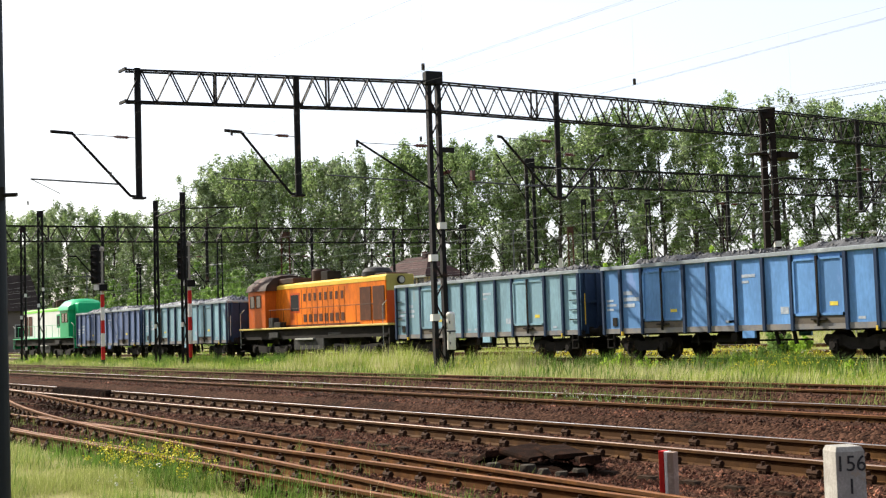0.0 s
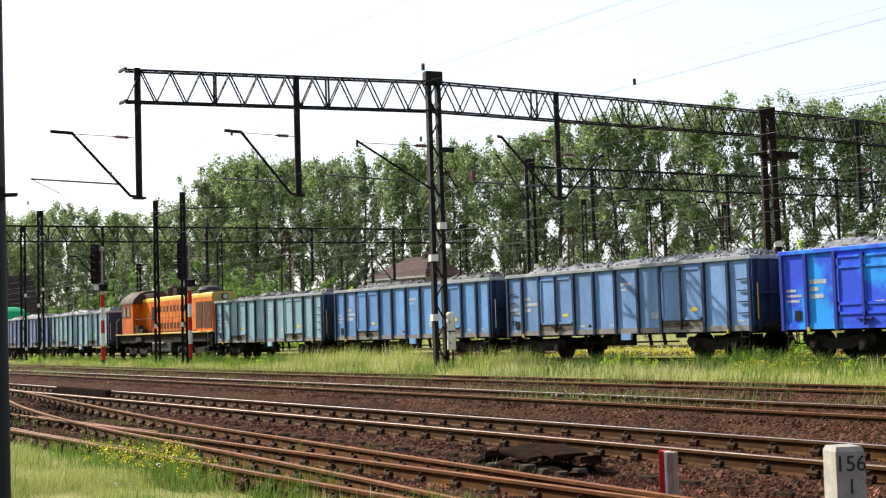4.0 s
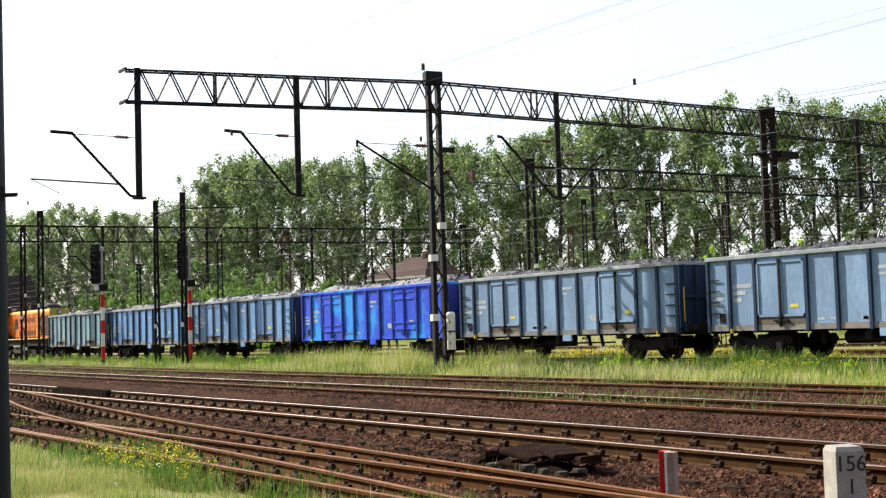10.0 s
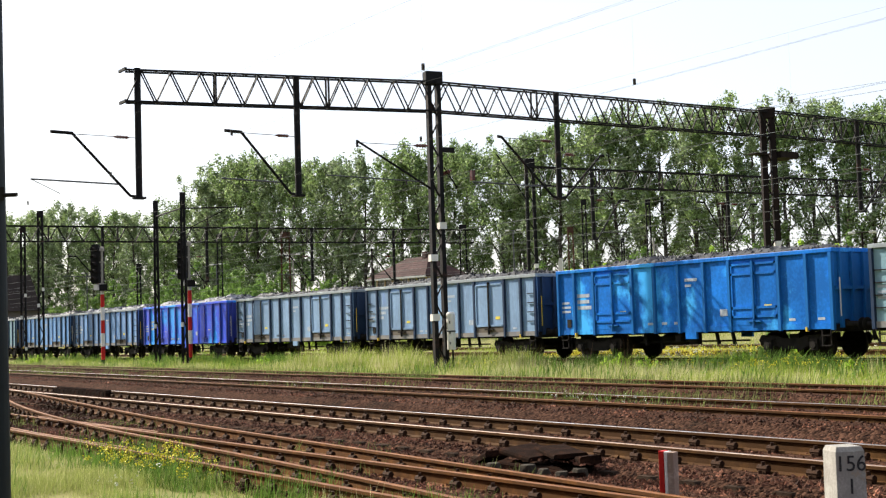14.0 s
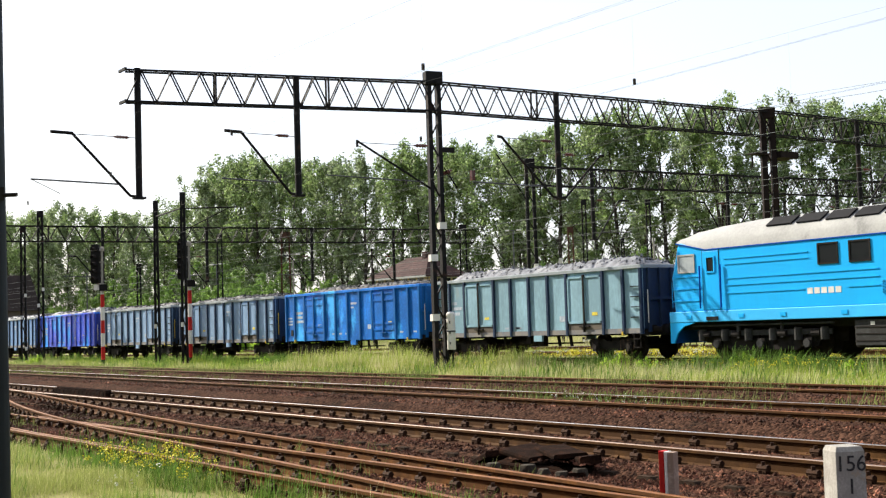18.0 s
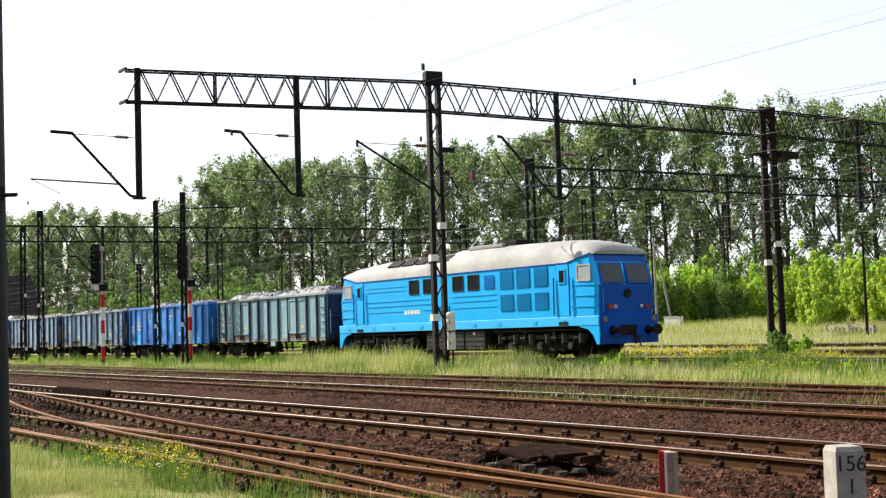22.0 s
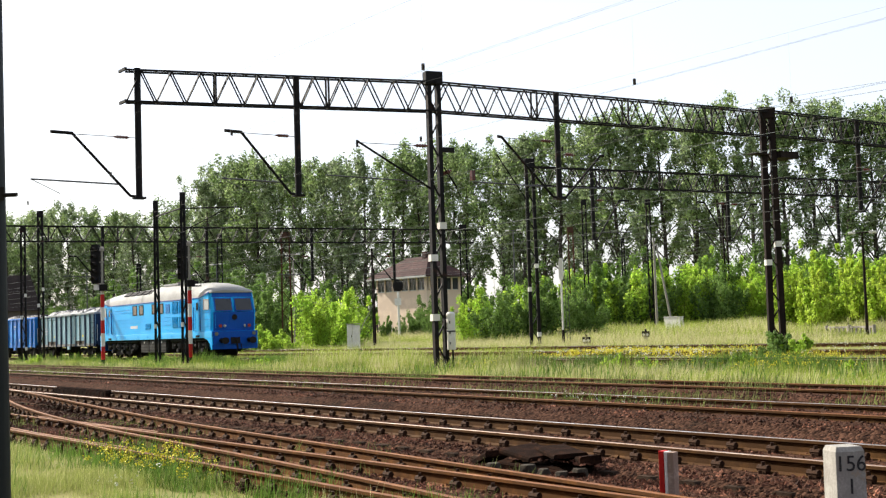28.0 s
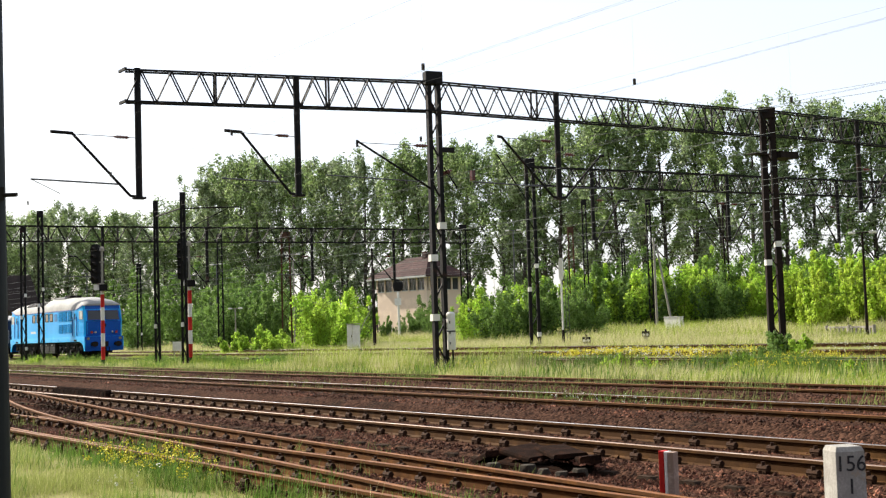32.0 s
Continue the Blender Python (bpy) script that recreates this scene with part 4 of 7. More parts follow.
def shunter(u, label, length, flip, hoodm, hood_top, cabm, roofm, endm, deckm, lowm):
    """A hood-type diesel: cab near one end, long narrow hood with doors and windows."""
    g = thing("diesel_shunter", u, YT, 0, label, "locomotive")
    F = (lambda x: length - x) if flip else (lambda x: x)

    def bx(x0, x1, y0, y1, z0, z1):
        return Shape().box(*sorted((F(x0), F(x1))), y0, y1, z0, z1)

    part("deck", bx(0, length, -1.42, 1.42, 1.57, 1.66), deckm, g, "yellow-edged running deck" if not flip else "green running deck", bevel=0.02)
    part("underframe", bx(0.2, length - 0.2, -1.25, 1.25, 1.05, 1.57), M_UNDER, g)
    ca, cb = 1.25, 3.3
    rings = [[(F(x), y, z) for y, z in ((-1.4, 1.66), (-1.42, 3.72), (1.42, 3.72), (1.4, 1.66))] for x in (ca, cb)]
    part("cab", Shape().loft(rings), cabm, g, bevel=0.03)
    rr = []
    for x, zt in ((ca - 0.12, 4.28), (ca + 0.25, 4.52), (cb - 0.1, 4.55), (cb + 0.2, 4.5)):
        rr.append([(F(x), y, z) for y, z in ((-1.5, 3.66), (-1.4, 3.95), (-1.0, zt - 0.18), (-0.5, zt - 0.03), (0, zt), (0.5, zt - 0.03), (1.0, zt - 0.18), (1.4, 3.95), (1.5, 3.66))])
    part("cab_roof", Shape().loft(rr), roofm, g, "arched sooty roof", smooth=True)
    for sy in (-1, 1):
        for a, b in ((1.45, 2.05), (2.2, 2.8)):
            window(g, *sorted((F(a), F(b))), 2.75, 3.45, sy * 1.415, M_SHUT, "window", sy=sy)
    # short hood before the cab
    part("short_hood", bx(0.3 if flip else 0.75, ca, -0.95, 0.95, 1.66, 4.2 if flip else 2.9), cabm if flip else hoodm, g, bevel=0.12)
    if not flip:
        part("deck_box", bx(cb + 0.15, cb + 0.7, -1.32, -0.96, 1.66, 2.2), M_BATT, g, bevel=0.02)
        part("deck_box", bx(cb + 0.8, cb + 1.5, -1.32, -0.96, 1.66, 1.95), M_UNDER, g, bevel=0.02)
        part("hood_band", bx(cb + 0.05, length - 3.6, -0.805, -0.78, 1.7, 1.78), M_SHUT, g)
    # long hood
    ha, hb, hw, ht = cb + 0.02, length - 1.15, 0.78, 3.98
    rings = [[(F(x), y, z) for y, z in ((-hw, 1.66), (-hw, ht - 0.28), (hw, ht - 0.28), (hw, 1.66))] for x in (ha, hb)]
    part("long_hood", Shape().loft(rings), hoodm, g)
    rings = [[(F(x), y, z) for y, z in ((-hw - 0.02, ht - 0.28), (-hw - 0.02, ht - 0.1), (-hw + 0.15, ht), (hw - 0.15, ht), (hw + 0.02, ht - 0.1), (hw + 0.02, ht - 0.28))] for x in (ha, hb + 0.02)]
    part("hood_top", Shape().loft(rings), hood_top, g, "yellow top edge" if not flip else "")
    # end of the long hood with lamp
    part("hood_end", bx(hb, hb + 0.06, -hw + 0.05, hw - 0.05, 1.7, 3.2), REDOR if not flip else lowm, g)
    part("hood_end_top", bx(hb, hb + 0.08, -hw + 0.03, hw - 0.03, 3.2, ht + 0.0), endm, g, bevel=0.03)
    part("head_lamp", Shape().tube((F(hb + 0.06), 0, ht - 0.28), (F(hb + 0.2), 0, ht - 0.28), 0.2, n=14), M_UNDER, g)
    part("lamp_lens", Shape().tube((F(hb + 0.19), 0, ht - 0.28), (F(hb + 0.215), 0, ht - 0.28), 0.15, n=14), M_LAMPCLR, g)
    # stacks and boxes on top
    part("exhaust_drum", Shape().lathe((F(cb + 3.75), 0, ht - 0.02), [(0.5, 0), (0.5, 0.58), (0.44, 0.66), (0.2, 0.68)], 18), BROWNROOF, g, smooth=True)
    part("exhaust_box", bx(cb + 4.4, cb + 5.1, -0.4, 0.4, ht, ht + 0.5), M_UNDER, g, bevel=0.03)
    part("sand_box", bx(ha + 0.1, ha + 1.9, -0.7, 0.7, ht, ht + 0.3), BROWNROOF, g, bevel=0.04)
    if not flip:
        part("fan_housing", Shape().lathe((F(hb - 2.0), 0, ht), [(0.75, 0), (0.75, 0.2), (0.62, 0.36), (0.3, 0.44), (0.0, 0.46)], 20), M_BATT, g, "dark grey fan dome", smooth=True)
    for k in range(3):
        part("roof_hatch", bx(hb - 1.2 - 1.3 * k, hb - 0.2 - 1.3 * k, -0.6, 0.6, ht, ht + 0.08), BROWNROOF, g, bevel=0.02)
    for sy in (-1, 1):
        y = sy * hw
        part("side_opening", bx(cb + 1.75, cb + 2.65, *sorted((y, y + sy * 0.015)), 2.5, 3.35), M_DARKIN, g, "dark side opening")
        part("side_opening_frame", bx(cb + 1.65, cb + 2.75, *sorted((y, y + sy * 0.01)), 2.4, 3.45), REDOR if not flip else lowm, g)
        for k in range(0 if flip else 8):
            x = cb + 3.15 + 0.56 * k
            part("hood_window", bx(x, x + 0.26, *sorted((y, y + sy * 0.012)), 2.98, 3.38), M_SHUT, g)
            part("louvre", bx(x, x + 0.32, *sorted((y, y + sy * 0.015)), 1.9, 2.3), M_SHUT, g)
        for k in range(0 if flip else 9):
            x = cb + 2.95 + 0.56 * k
            part("door_seam", bx(x, x + 0.025, *sorted((y, y + sy * 0.008)), 1.75, 3.6), M_UNDER, g)
        for a, b in ((hb - 2.35, hb - 1.35), (hb - 1.15, hb - 0.12)):
            part("radiator_shutter", bx(a, b, *sorted((y, y + sy * 0.03)), 1.85, 3.45), M_SHUT, g, "dark brown radiator shutter")
        # handrail with stanchions
        zr = 2.6
        rl = part("handrail", Shape().tube((F(ca + 2.4), sy * 1.36, zr), (F(hb - 0.2), sy * 1.36, zr), 0.017, n=6), BROWNROOF if not flip else lowm, g)
        for k in range(8):
            x = cb + 0.5 + k * (hb - cb - 0.8) / 7
            part("stanchion", Shape().tube((F(x), sy * 1.36, 1.66), (F(x), sy * 1.36, zr), 0.015, n=6), BROWNROOF if not flip else lowm, rl)
        for x in (0.12, length - 0.5):
            e = Shape()
            e.tube((F(x), sy * 1.38, 0.6), (F(x), sy * 1.38, 2.5), 0.02, n=6)
            e.tube((F(x), sy * 1.38, 2.5), (F(x + (0.5 if x < 1 else 0.35)), sy * 1.38, 2.72), 0.02, n=6)
            part("grab_rail", e, M_SASH, g)
            for q in range(3):
                part("foot_step", bx(x, x + 0.42, *sorted((sy * 1.15, sy * 1.4)), 0.42 + 0.36 * q, 0.46 + 0.36 * q), M_UNDER, g)
    part("fuel_tank", bx(length / 2 - 1.7, length / 2 + 1.5, -1.25, 1.25, 0.45, 1.1), M_BATT, g, bevel=0.05)
    part("tank_shelf", bx(length / 2 - 1.3, length / 2 + 0.6, -1.38, -1.25, 1.0, 1.08), M_SASH, g)
    part("air_tank", Shape().tube((F(length / 2 + 2.0), -1.1, 1.25), (F(length / 2 + 3.2), -1.1, 1.25), 0.17, n=12), M_BATT, g)
    part("step_box", bx(3.6, 4.6, -1.38, -1.0, 1.15, 1.42), M_BATT, g)
    for x in (3.35, length - 3.35):
        bogie(g, F(x), 1.9, 0.525, 3)
    for x, sx in ((0.0, -1), (length, 1)):
        part("buffer_beam", Shape().box(*sorted((x, x - sx * 0.1)), -1.35, 1.35, 0.8, 1.5), M_UNDER if not flip else lowm, g)
        buffers(g, x, sx)
    return g


TRAIN.append((blue_loco(63.0), 63.0))
TRAIN.append((shunter(-65.3, "orange hood-type diesel shunter with sooty brown roof", 15.75, False, ORANGE, YELL, CABRED, BROWNROOF, OLIVE, DECKY, REDOR), -65.3))
TRAIN.append((shunter(-109.6, "green, lime and white hood-type diesel shunter", 15.9, True, WHITEP, LIME, GREEN, GREEN, GREEN, GREEN, GREEN), -109.6))


# ---- overhead line: gantries, masts and wires ----
def lattice_mast(name, x, y, z0, h, w, label, material, group, bands=(), leg=0.16, steps=None, taper=0.75):
    """Two steel channels joined by diagonal flats, with a cap; white bands on the legs."""
    th = thing(name, x, y, z0, label, "catenary mast", group)
    for k in (-1, 1):
        sect = ((-leg / 2, -leg / 2), (leg / 2, -leg / 2), (leg / 2, leg / 2), (-leg / 2, leg / 2)) if leg < 0.27 else ((-leg * 0.3, -leg / 2), (leg * 0.3, -leg / 2), (leg * 0.3, leg / 2), (-leg * 0.3, leg / 2))
        part("leg", Shape().loft([[(k * w / 2 * f + a, b, zz) for a, b in sect] for zz, f in ((-0.3, 1.0), (h, taper))]), material, th)
    n = steps or max(4, int(h / 0.9))
    for i in range(n):
        za, zb = 0.3 + (h - 0.6) * i / n, 0.3 + (h - 0.6) * (i + 1) / n
        fa, fb = 1 + (taper - 1) * za / h, 1 + (taper - 1) * zb / h
        k = 1 if i % 2 else -1
        part("brace", Shape().bar((-k * w / 2 * fa, 0, za), (k * w / 2 * fb, 0, zb), 0.05, 0.07, up=(0, 1, 0)), material, th)
    part("cap", Shape().box(-w / 2 * taper - leg * 0.6, w / 2 * taper + leg * 0.6, -leg * 0.7, leg * 0.7, h - 0.5, h + 0.02), material, th, bevel=0.02)
    for k, z in bands:
        f = 1 + (taper - 1) * z / h
        part("white_band", Shape().box(k * w / 2 * f - leg * 0.5 - 0.012, k * w / 2 * f + leg * 0.5 + 0.012, -leg / 2 - 0.012, leg / 2 + 0.012, z, z + 0.26), M_WHITE, th, "white painted band")
    return th


def insulator(parent, p, q, r=0.06):
    """A string of brown sheds between p and q."""
    p, q = Vector(p), Vector(q)
    s = Shape().tube(p, q, r * 0.45, n=8)
    for i in range(4):
        c = p.lerp(q, 0.2 + 0.2 * i)
        d = (q - p).normalized() * 0.03
        s.tube(c - d, c + d, r, r * 0.6, 10)
    part("insulator", s, M_INSUL, parent, "brown ribbed insulator")


def gantry_beam(th, a, b, z0, z1, depth, bays, material, ch=0.075):
    """Lattice girder from a to b (plan points) between the heights z0 and z1."""
    a, b = Vector((*a, 0)), Vector((*b, 0))
    d = (b - a).normalized()
    nrm = Vector((-d.y, d.x, 0)) * depth / 2
    for side in (-1, 1):
        for z in (z0, z1):
            o = nrm * side + Vector((0, 0, z))
            part("chord", Shape().bar(a + o, b + o, ch, ch), material, th)
    L = (b - a).length
    for i in range(bays):
        p, q = a + d * (L * i / bays), a + d * (L * (i + 0.5) / bays)
        e = a + d * (L * (i + 1) / bays)
        for side in (-1, 1):
            o = nrm * side
            part("brace", Shape().bar(p + o + Vector((0, 0, z0)), q + o + Vector((0, 0, z1)), 0.042, up=(0, 1, 0.1)), material, th)
            part("brace", Shape().bar(q + o + Vector((0, 0, z1)), e + o + Vector((0, 0, z0)), 0.042, up=(0, 1, 0.1)), material, th)
        for z in (z0, z1):
            part("cross_tie", Shape().bar(p - nrm + Vector((0, 0, z)), p + nrm + Vector((0, 0, z)), 0.04), material, th)
        if i % 4 == 3:
            for side in (-1, 1):
                part("stiffener", Shape().bar(e + nrm * side + Vector((0, 0, z0)), e + nrm * side + Vector((0, 0, z1)), 0.06, up=(0, 1, 0)), material, th)


def drop_post(th, x, y, ztop, zbot, arms, material):
    """Tube hanging from a gantry, with registration arms towards -y or +y: (dy of bend, dy of tip, top height, steady rod)."""
    dp = part("drop_post", Shape().tube((x, y, zbot), (x, y, ztop), 0.12, n=12).box(x - 0.17, x + 0.17, y - 0.2, y + 0.2, zbot - 0.03, zbot + 0.05), material, th, smooth=True)
    for y1, y2, zt, rod in arms:
        k = -1 if y1 < 0 else 1
        part("arm", Shape().tube((x, y, zbot + 0.06), (x, y + k * 0.33, zbot + 0.08), 0.045, n=8).tube((x, y + k * 0.33, zbot + 0.08), (x, y + y1, zt), 0.052, n=8).tube((x, y + y1 - k * 0.03, zt), (x, y + y2, zt + 0.02), 0.06, n=8), material, dp)
        part("stay_rod", Shape().tube((x, y, zt - 0.03), (x, y + y1, zt - 0.02), 0.014, n=6), M_GREYSTEEL, dp)
        insulator(dp, (x, y + k * 0.35, zt - 0.03), (x, y + k * 0.9, zt - 0.03), 0.075)
        if rod:
            zr = zbot + 0.48
            part("steady_rod", Shape().tube((x, y + k * 0.75, zr), (x, y + rod, zr + 0.06), 0.03, n=8).tube((x, y + rod, zr + 0.06), (x, y + rod - k * 1.0, zr - 0.4), 0.014, n=6), M_GREYSTEEL, dp)
    return dp


def gantry_near():
    cx, cy = -40.72, 27.7
    G = "near catenary gantry"
    # centre mast: a pair of channels facing the camera
    m = lattice_mast("catenary_mast", cx, cy, -0.28, 11.6, 0.42, "tall black lattice steel mast with white bands, standing in grass", M_BLACK, "gantry masts", ((-1, 4.2), (1, 5.45), (-1, 1.9)), 0.27, 14, 0.92)
    m.rotation_euler = (0, 0, radians(78))
    r = lattice_mast("catenary_mast", -39.9, 45.9, 0.02, 11.1, 0.55, "brown-black lattice steel mast with white bands", M_BROWNMAST, "gantry masts", ((-1, 3.75), (1, 4.6)), 0.26, 13, 0.75)
    r.rotation_euler = (0, 0, radians(60))
    th = thing("catenary_gantry", 0, 0, 0, "long black lattice girder gantry with hanging posts and arms", "gantry", kind="")
    gantry_beam(th, (cx, cy), (-43.62, 16.35), 9.78, 10.92, 0.4, 11, M_BLACK, 0.065)
    gantry_beam(th, (cx, cy), (-39.95, 45.9), 9.78, 10.92, 0.4, 15, M_BLACK, 0.065)
    gantry_beam(th, (-39.95, 45.9), (-40.2, 56.5), 9.85, 10.98, 0.4, 8, M_BLACK, 0.065)
    part("end_plate", Shape().box(-43.95, -43.3, 16.2, 16.28, 9.72, 9.82).box(-43.95, -43.3, 16.2, 16.28, 10.88, 10.98), M_BLACK, th)
    drop_post(th, -43.45, 16.72, 11.0, 6.3, ((-2.4, -3.15, 8.5, -3.85),), M_BLACK)
    drop_post(th, -41.98, 22.36, 10.95, 6.42, ((-2.3, -2.95, 8.68, -3.1),), M_BLACK)
    drop_post(th, -40.35, 33.6, 10.95, 6.5, ((-2.9, -3.1, 8.9, -4.4), (2.3, 2.5, 8.4, 3.0)), M_BLACK)
    drop_post(th, -40.1, 52.7, 11.0, 6.45, ((2.3, 2.9, 8.6, 3.0),), M_BLACK)
    # arms on the centre mast
    a = Shape().tube((cx, cy - 0.25, 6.75), (cx, cy - 3.5, 8.42), 0.045, n=8).tube((cx, cy - 3.5, 8.46), (cx, cy - 3.5, 8.2), 0.05, n=8)
    arm = part("cantilever_arm", a, M_BLACK, th)
    part("stay_rod", Shape().tube((cx, cy - 0.25, 8.4), (cx, cy - 3.35, 8.36), 0.014, n=6), M_GREYSTEEL, arm)
    insulator(arm, (cx, cy - 0.35, 8.4), (cx, cy - 0.95, 8.39), 0.08)
    part("steady_rod", Shape().tube((cx, cy - 0.7, 7.0), (cx, cy - 4.9, 7.08), 0.025, n=8), M_GREYSTEEL, arm)
    insulator(th, (cx, cy + 0.25, 7.3), (cx, cy + 0.75, 7.5), 0.09)
    part("side_arm", Shape().tube((cx, cy + 0.4, 7.6), (cx + 0.1, cy + 0.95, 6.8), 0.03, n=8), M_BLACK, th)
    part("side_bracket", Shape().box(cx - 0.05, cx + 0.05, cy + 0.2, cy + 0.9, 8.2, 8.4), M_BLACK, th)
    part("tension_weight", Shape().box(cx + 0.2, cx + 0.35, cy + 1.5, cy + 1.65, 7.1, 7.5), M_INSUL, th)
    part("cross_box", Shape().box(-40.5, -39.4, 46.2, 47.4, 8.75, 9.05).box(-40.3, -39.8, 44.9, 45.9, 8.9, 8.97), M_BROWNMAST, th)
    # grey box hung on the centre mast
    b = thing("equipment_box", cx + 0.33, cy + 0.27, 0.5, "pale grey equipment box strapped to the black mast", "box", rz=15)
    part("lower_case", Shape().lathe((0, 0, 0), [(0.16, 0), (0.17, 0.03), (0.17, 0.66), (0.15, 0.68)]), M_WHITE, b, smooth=True)
    part("upper_case", Shape().lathe((0, 0, 0.72), [(0.15, 0), (0.17, 0.02), (0.17, 0.66), (0.12, 0.72), (0.0, 0.74)]), M_WHITE, b, smooth=True)
    part("strap", Shape().lathe((0, 0, 0.68), [(0.18, 0), (0.18, 0.05)]), M_GREYSTEEL, b)
    part("bracket", Shape().box(-0.4, -0.1, -0.05, 0.05, 0.3, 0.4).box(-0.4, -0.1, -0.05, 0.05, 1.0, 1.1), M_BLACK, b)
    part("foot_rail", Shape().bar((0.06, 0, 0), (0.06, 0, -0.85), 0.05), M_BLACK, b)
    for k in range(3):
        part("lettering_bar", Shape().box(0.06, 0.1, -0.175, -0.155, 0.2 + 0.4 * k, 0.3 + 0.4 * k), M_UNDER, b)


gantry_near()


def gantry_far():
    m = lattice_mast("catenary_mast", -59.9, 47.6, 0.1, 11.3, 0.5, "black lattice steel mast with white bands behind the goods track", M_BLACK, "gantry masts", ((-1, 3.3), (1, 4.7), (1, 0.6)), 0.19, 13, 0.8)
    m.rotation_euler = (0, 0, radians(62))
    th = thing("catenary_gantry", 0, 0, 0, "distant black lattice girder gantry over the sidings", "gantry")
    gantry_beam(th, (-59.8, 47.6), (-57.2, 80.0), 9.78, 10.9, 0.35, 26, M_BLACK, 0.09)
    for y, arms in ((51.9, ((2.2, 3.0, 9.0, 3.2),)), (62.9, ((-2.2, -2.9, 9.0, -3.3), (2.2, 2.8, 9.0, 3.0))), (73.0, ((-2.2, -2.9, 9.0, -3.3),))):
        drop_post(th, -59.5 + (y - 48) * 0.08, y, 10.9, 6.5, arms, M_BLACK)
    a = Shape().tube((-59.9, 47.3, 8.9), (-60.1, 45.3, 11.6), 0.04, n=8)
    part("cantilever_arm", a, M_BLACK, th)
    # the gantry farther along the line
    t2 = thing("catenary_gantry", 0, 0, 0, "far dark lattice girder gantry before the trees", "gantry")
    gantry_beam(t2, (-89.4, 64.5), (-94.5, 24.0), 8.72, 9.85, 0.3, 32, M_BLACK, 0.1)
    for y, x in ((57.0, -90.4), (49.7, -91.3), (41.0, -92.4), (33.0, -93.4)):
        drop_post(t2, x, y, 9.8, 5.6, ((-2.0, -2.6, 7.6, -3.0),), M_BLACK)
    for x, y, z0, h, w, bands, mt in ((-89.6, 63.6, 0.4, 9.9, 0.62, ((-1, 1.2), (1, 2.5), (-1, 2.6)), M_BLACK), (-94.4, 48.9, 0.1, 9.7, 0.8, (), M_RUSTMAST), (-95.3, 28.9, -0.28, 11.4, 0.38, ((-1, 4.2), (1, 5.4)), M_BLACK), (-99.4, 28.8, -0.28, 10.6, 0.36, ((-1, 3.4), (1, 5.1), (1, 1.0)), M_BLACK),
                                      (-74.0, 29.5, -0.28, 10.0, 0.26, ((-1, 2.2),), M_BLACK), (-68.4, 28.9, -0.28, 9.9, 0.28, ((-1, 2.2),), M_BLACK), (-120.0, 46.0, 0.1, 8.6, 0.4, ((-1, 2.6), (1, 1.6)), M_BLACK), (-87.7, 75.8, 0.9, 11.8, 0.4, (), M_BLACK), (-84.4, 80.6, 1.0, 11.5, 0.4, (), M_BLACK), (-80.5, 86.3, 1.0, 11.0, 0.4, (), M_BROWNMAST),
                                      (-87.2, 73.7, 0.8, 9.3, 0.5, (), M_RUSTMAST), (-112.0, 51.0, 0.1, 11.0, 0.5, (), M_BLACK), (-97.0, 88.9, 1.1, 9.0, 0.3, (), M_BLACK)):
        q = lattice_mast("catenary_mast", x, y, z0, h, w, "dark lattice steel mast of the overhead line" if mt is M_BLACK else "rusty brown lattice steel mast", mt, "line masts", bands, 0.13, None, 0.55 if w < 0.3 else 0.8)
        q.rotation_euler = (0, 0, radians(55))
    # crossarms with wires between the two slim masts
    c = thing("mast_crossbar", 0, 0, 0, "thin dark crossbar between two slim masts", "crossbar")
    part("bar", Shape().tube((-74.0, 29.5, 8.75), (-68.4, 28.9, 8.75), 0.05, n=8), M_BLACK, c)
    part("outer_bar", Shape().tube((-68.4, 28.9, 8.7), (-66.2, 31.4, 8.65), 0.04, n=8), M_BLACK, c)
    part("strut", Shape().tube((-68.4, 28.9, 7.4), (-66.6, 30.9, 8.6), 0.03, n=8), M_BLACK, c)


gantry_far()


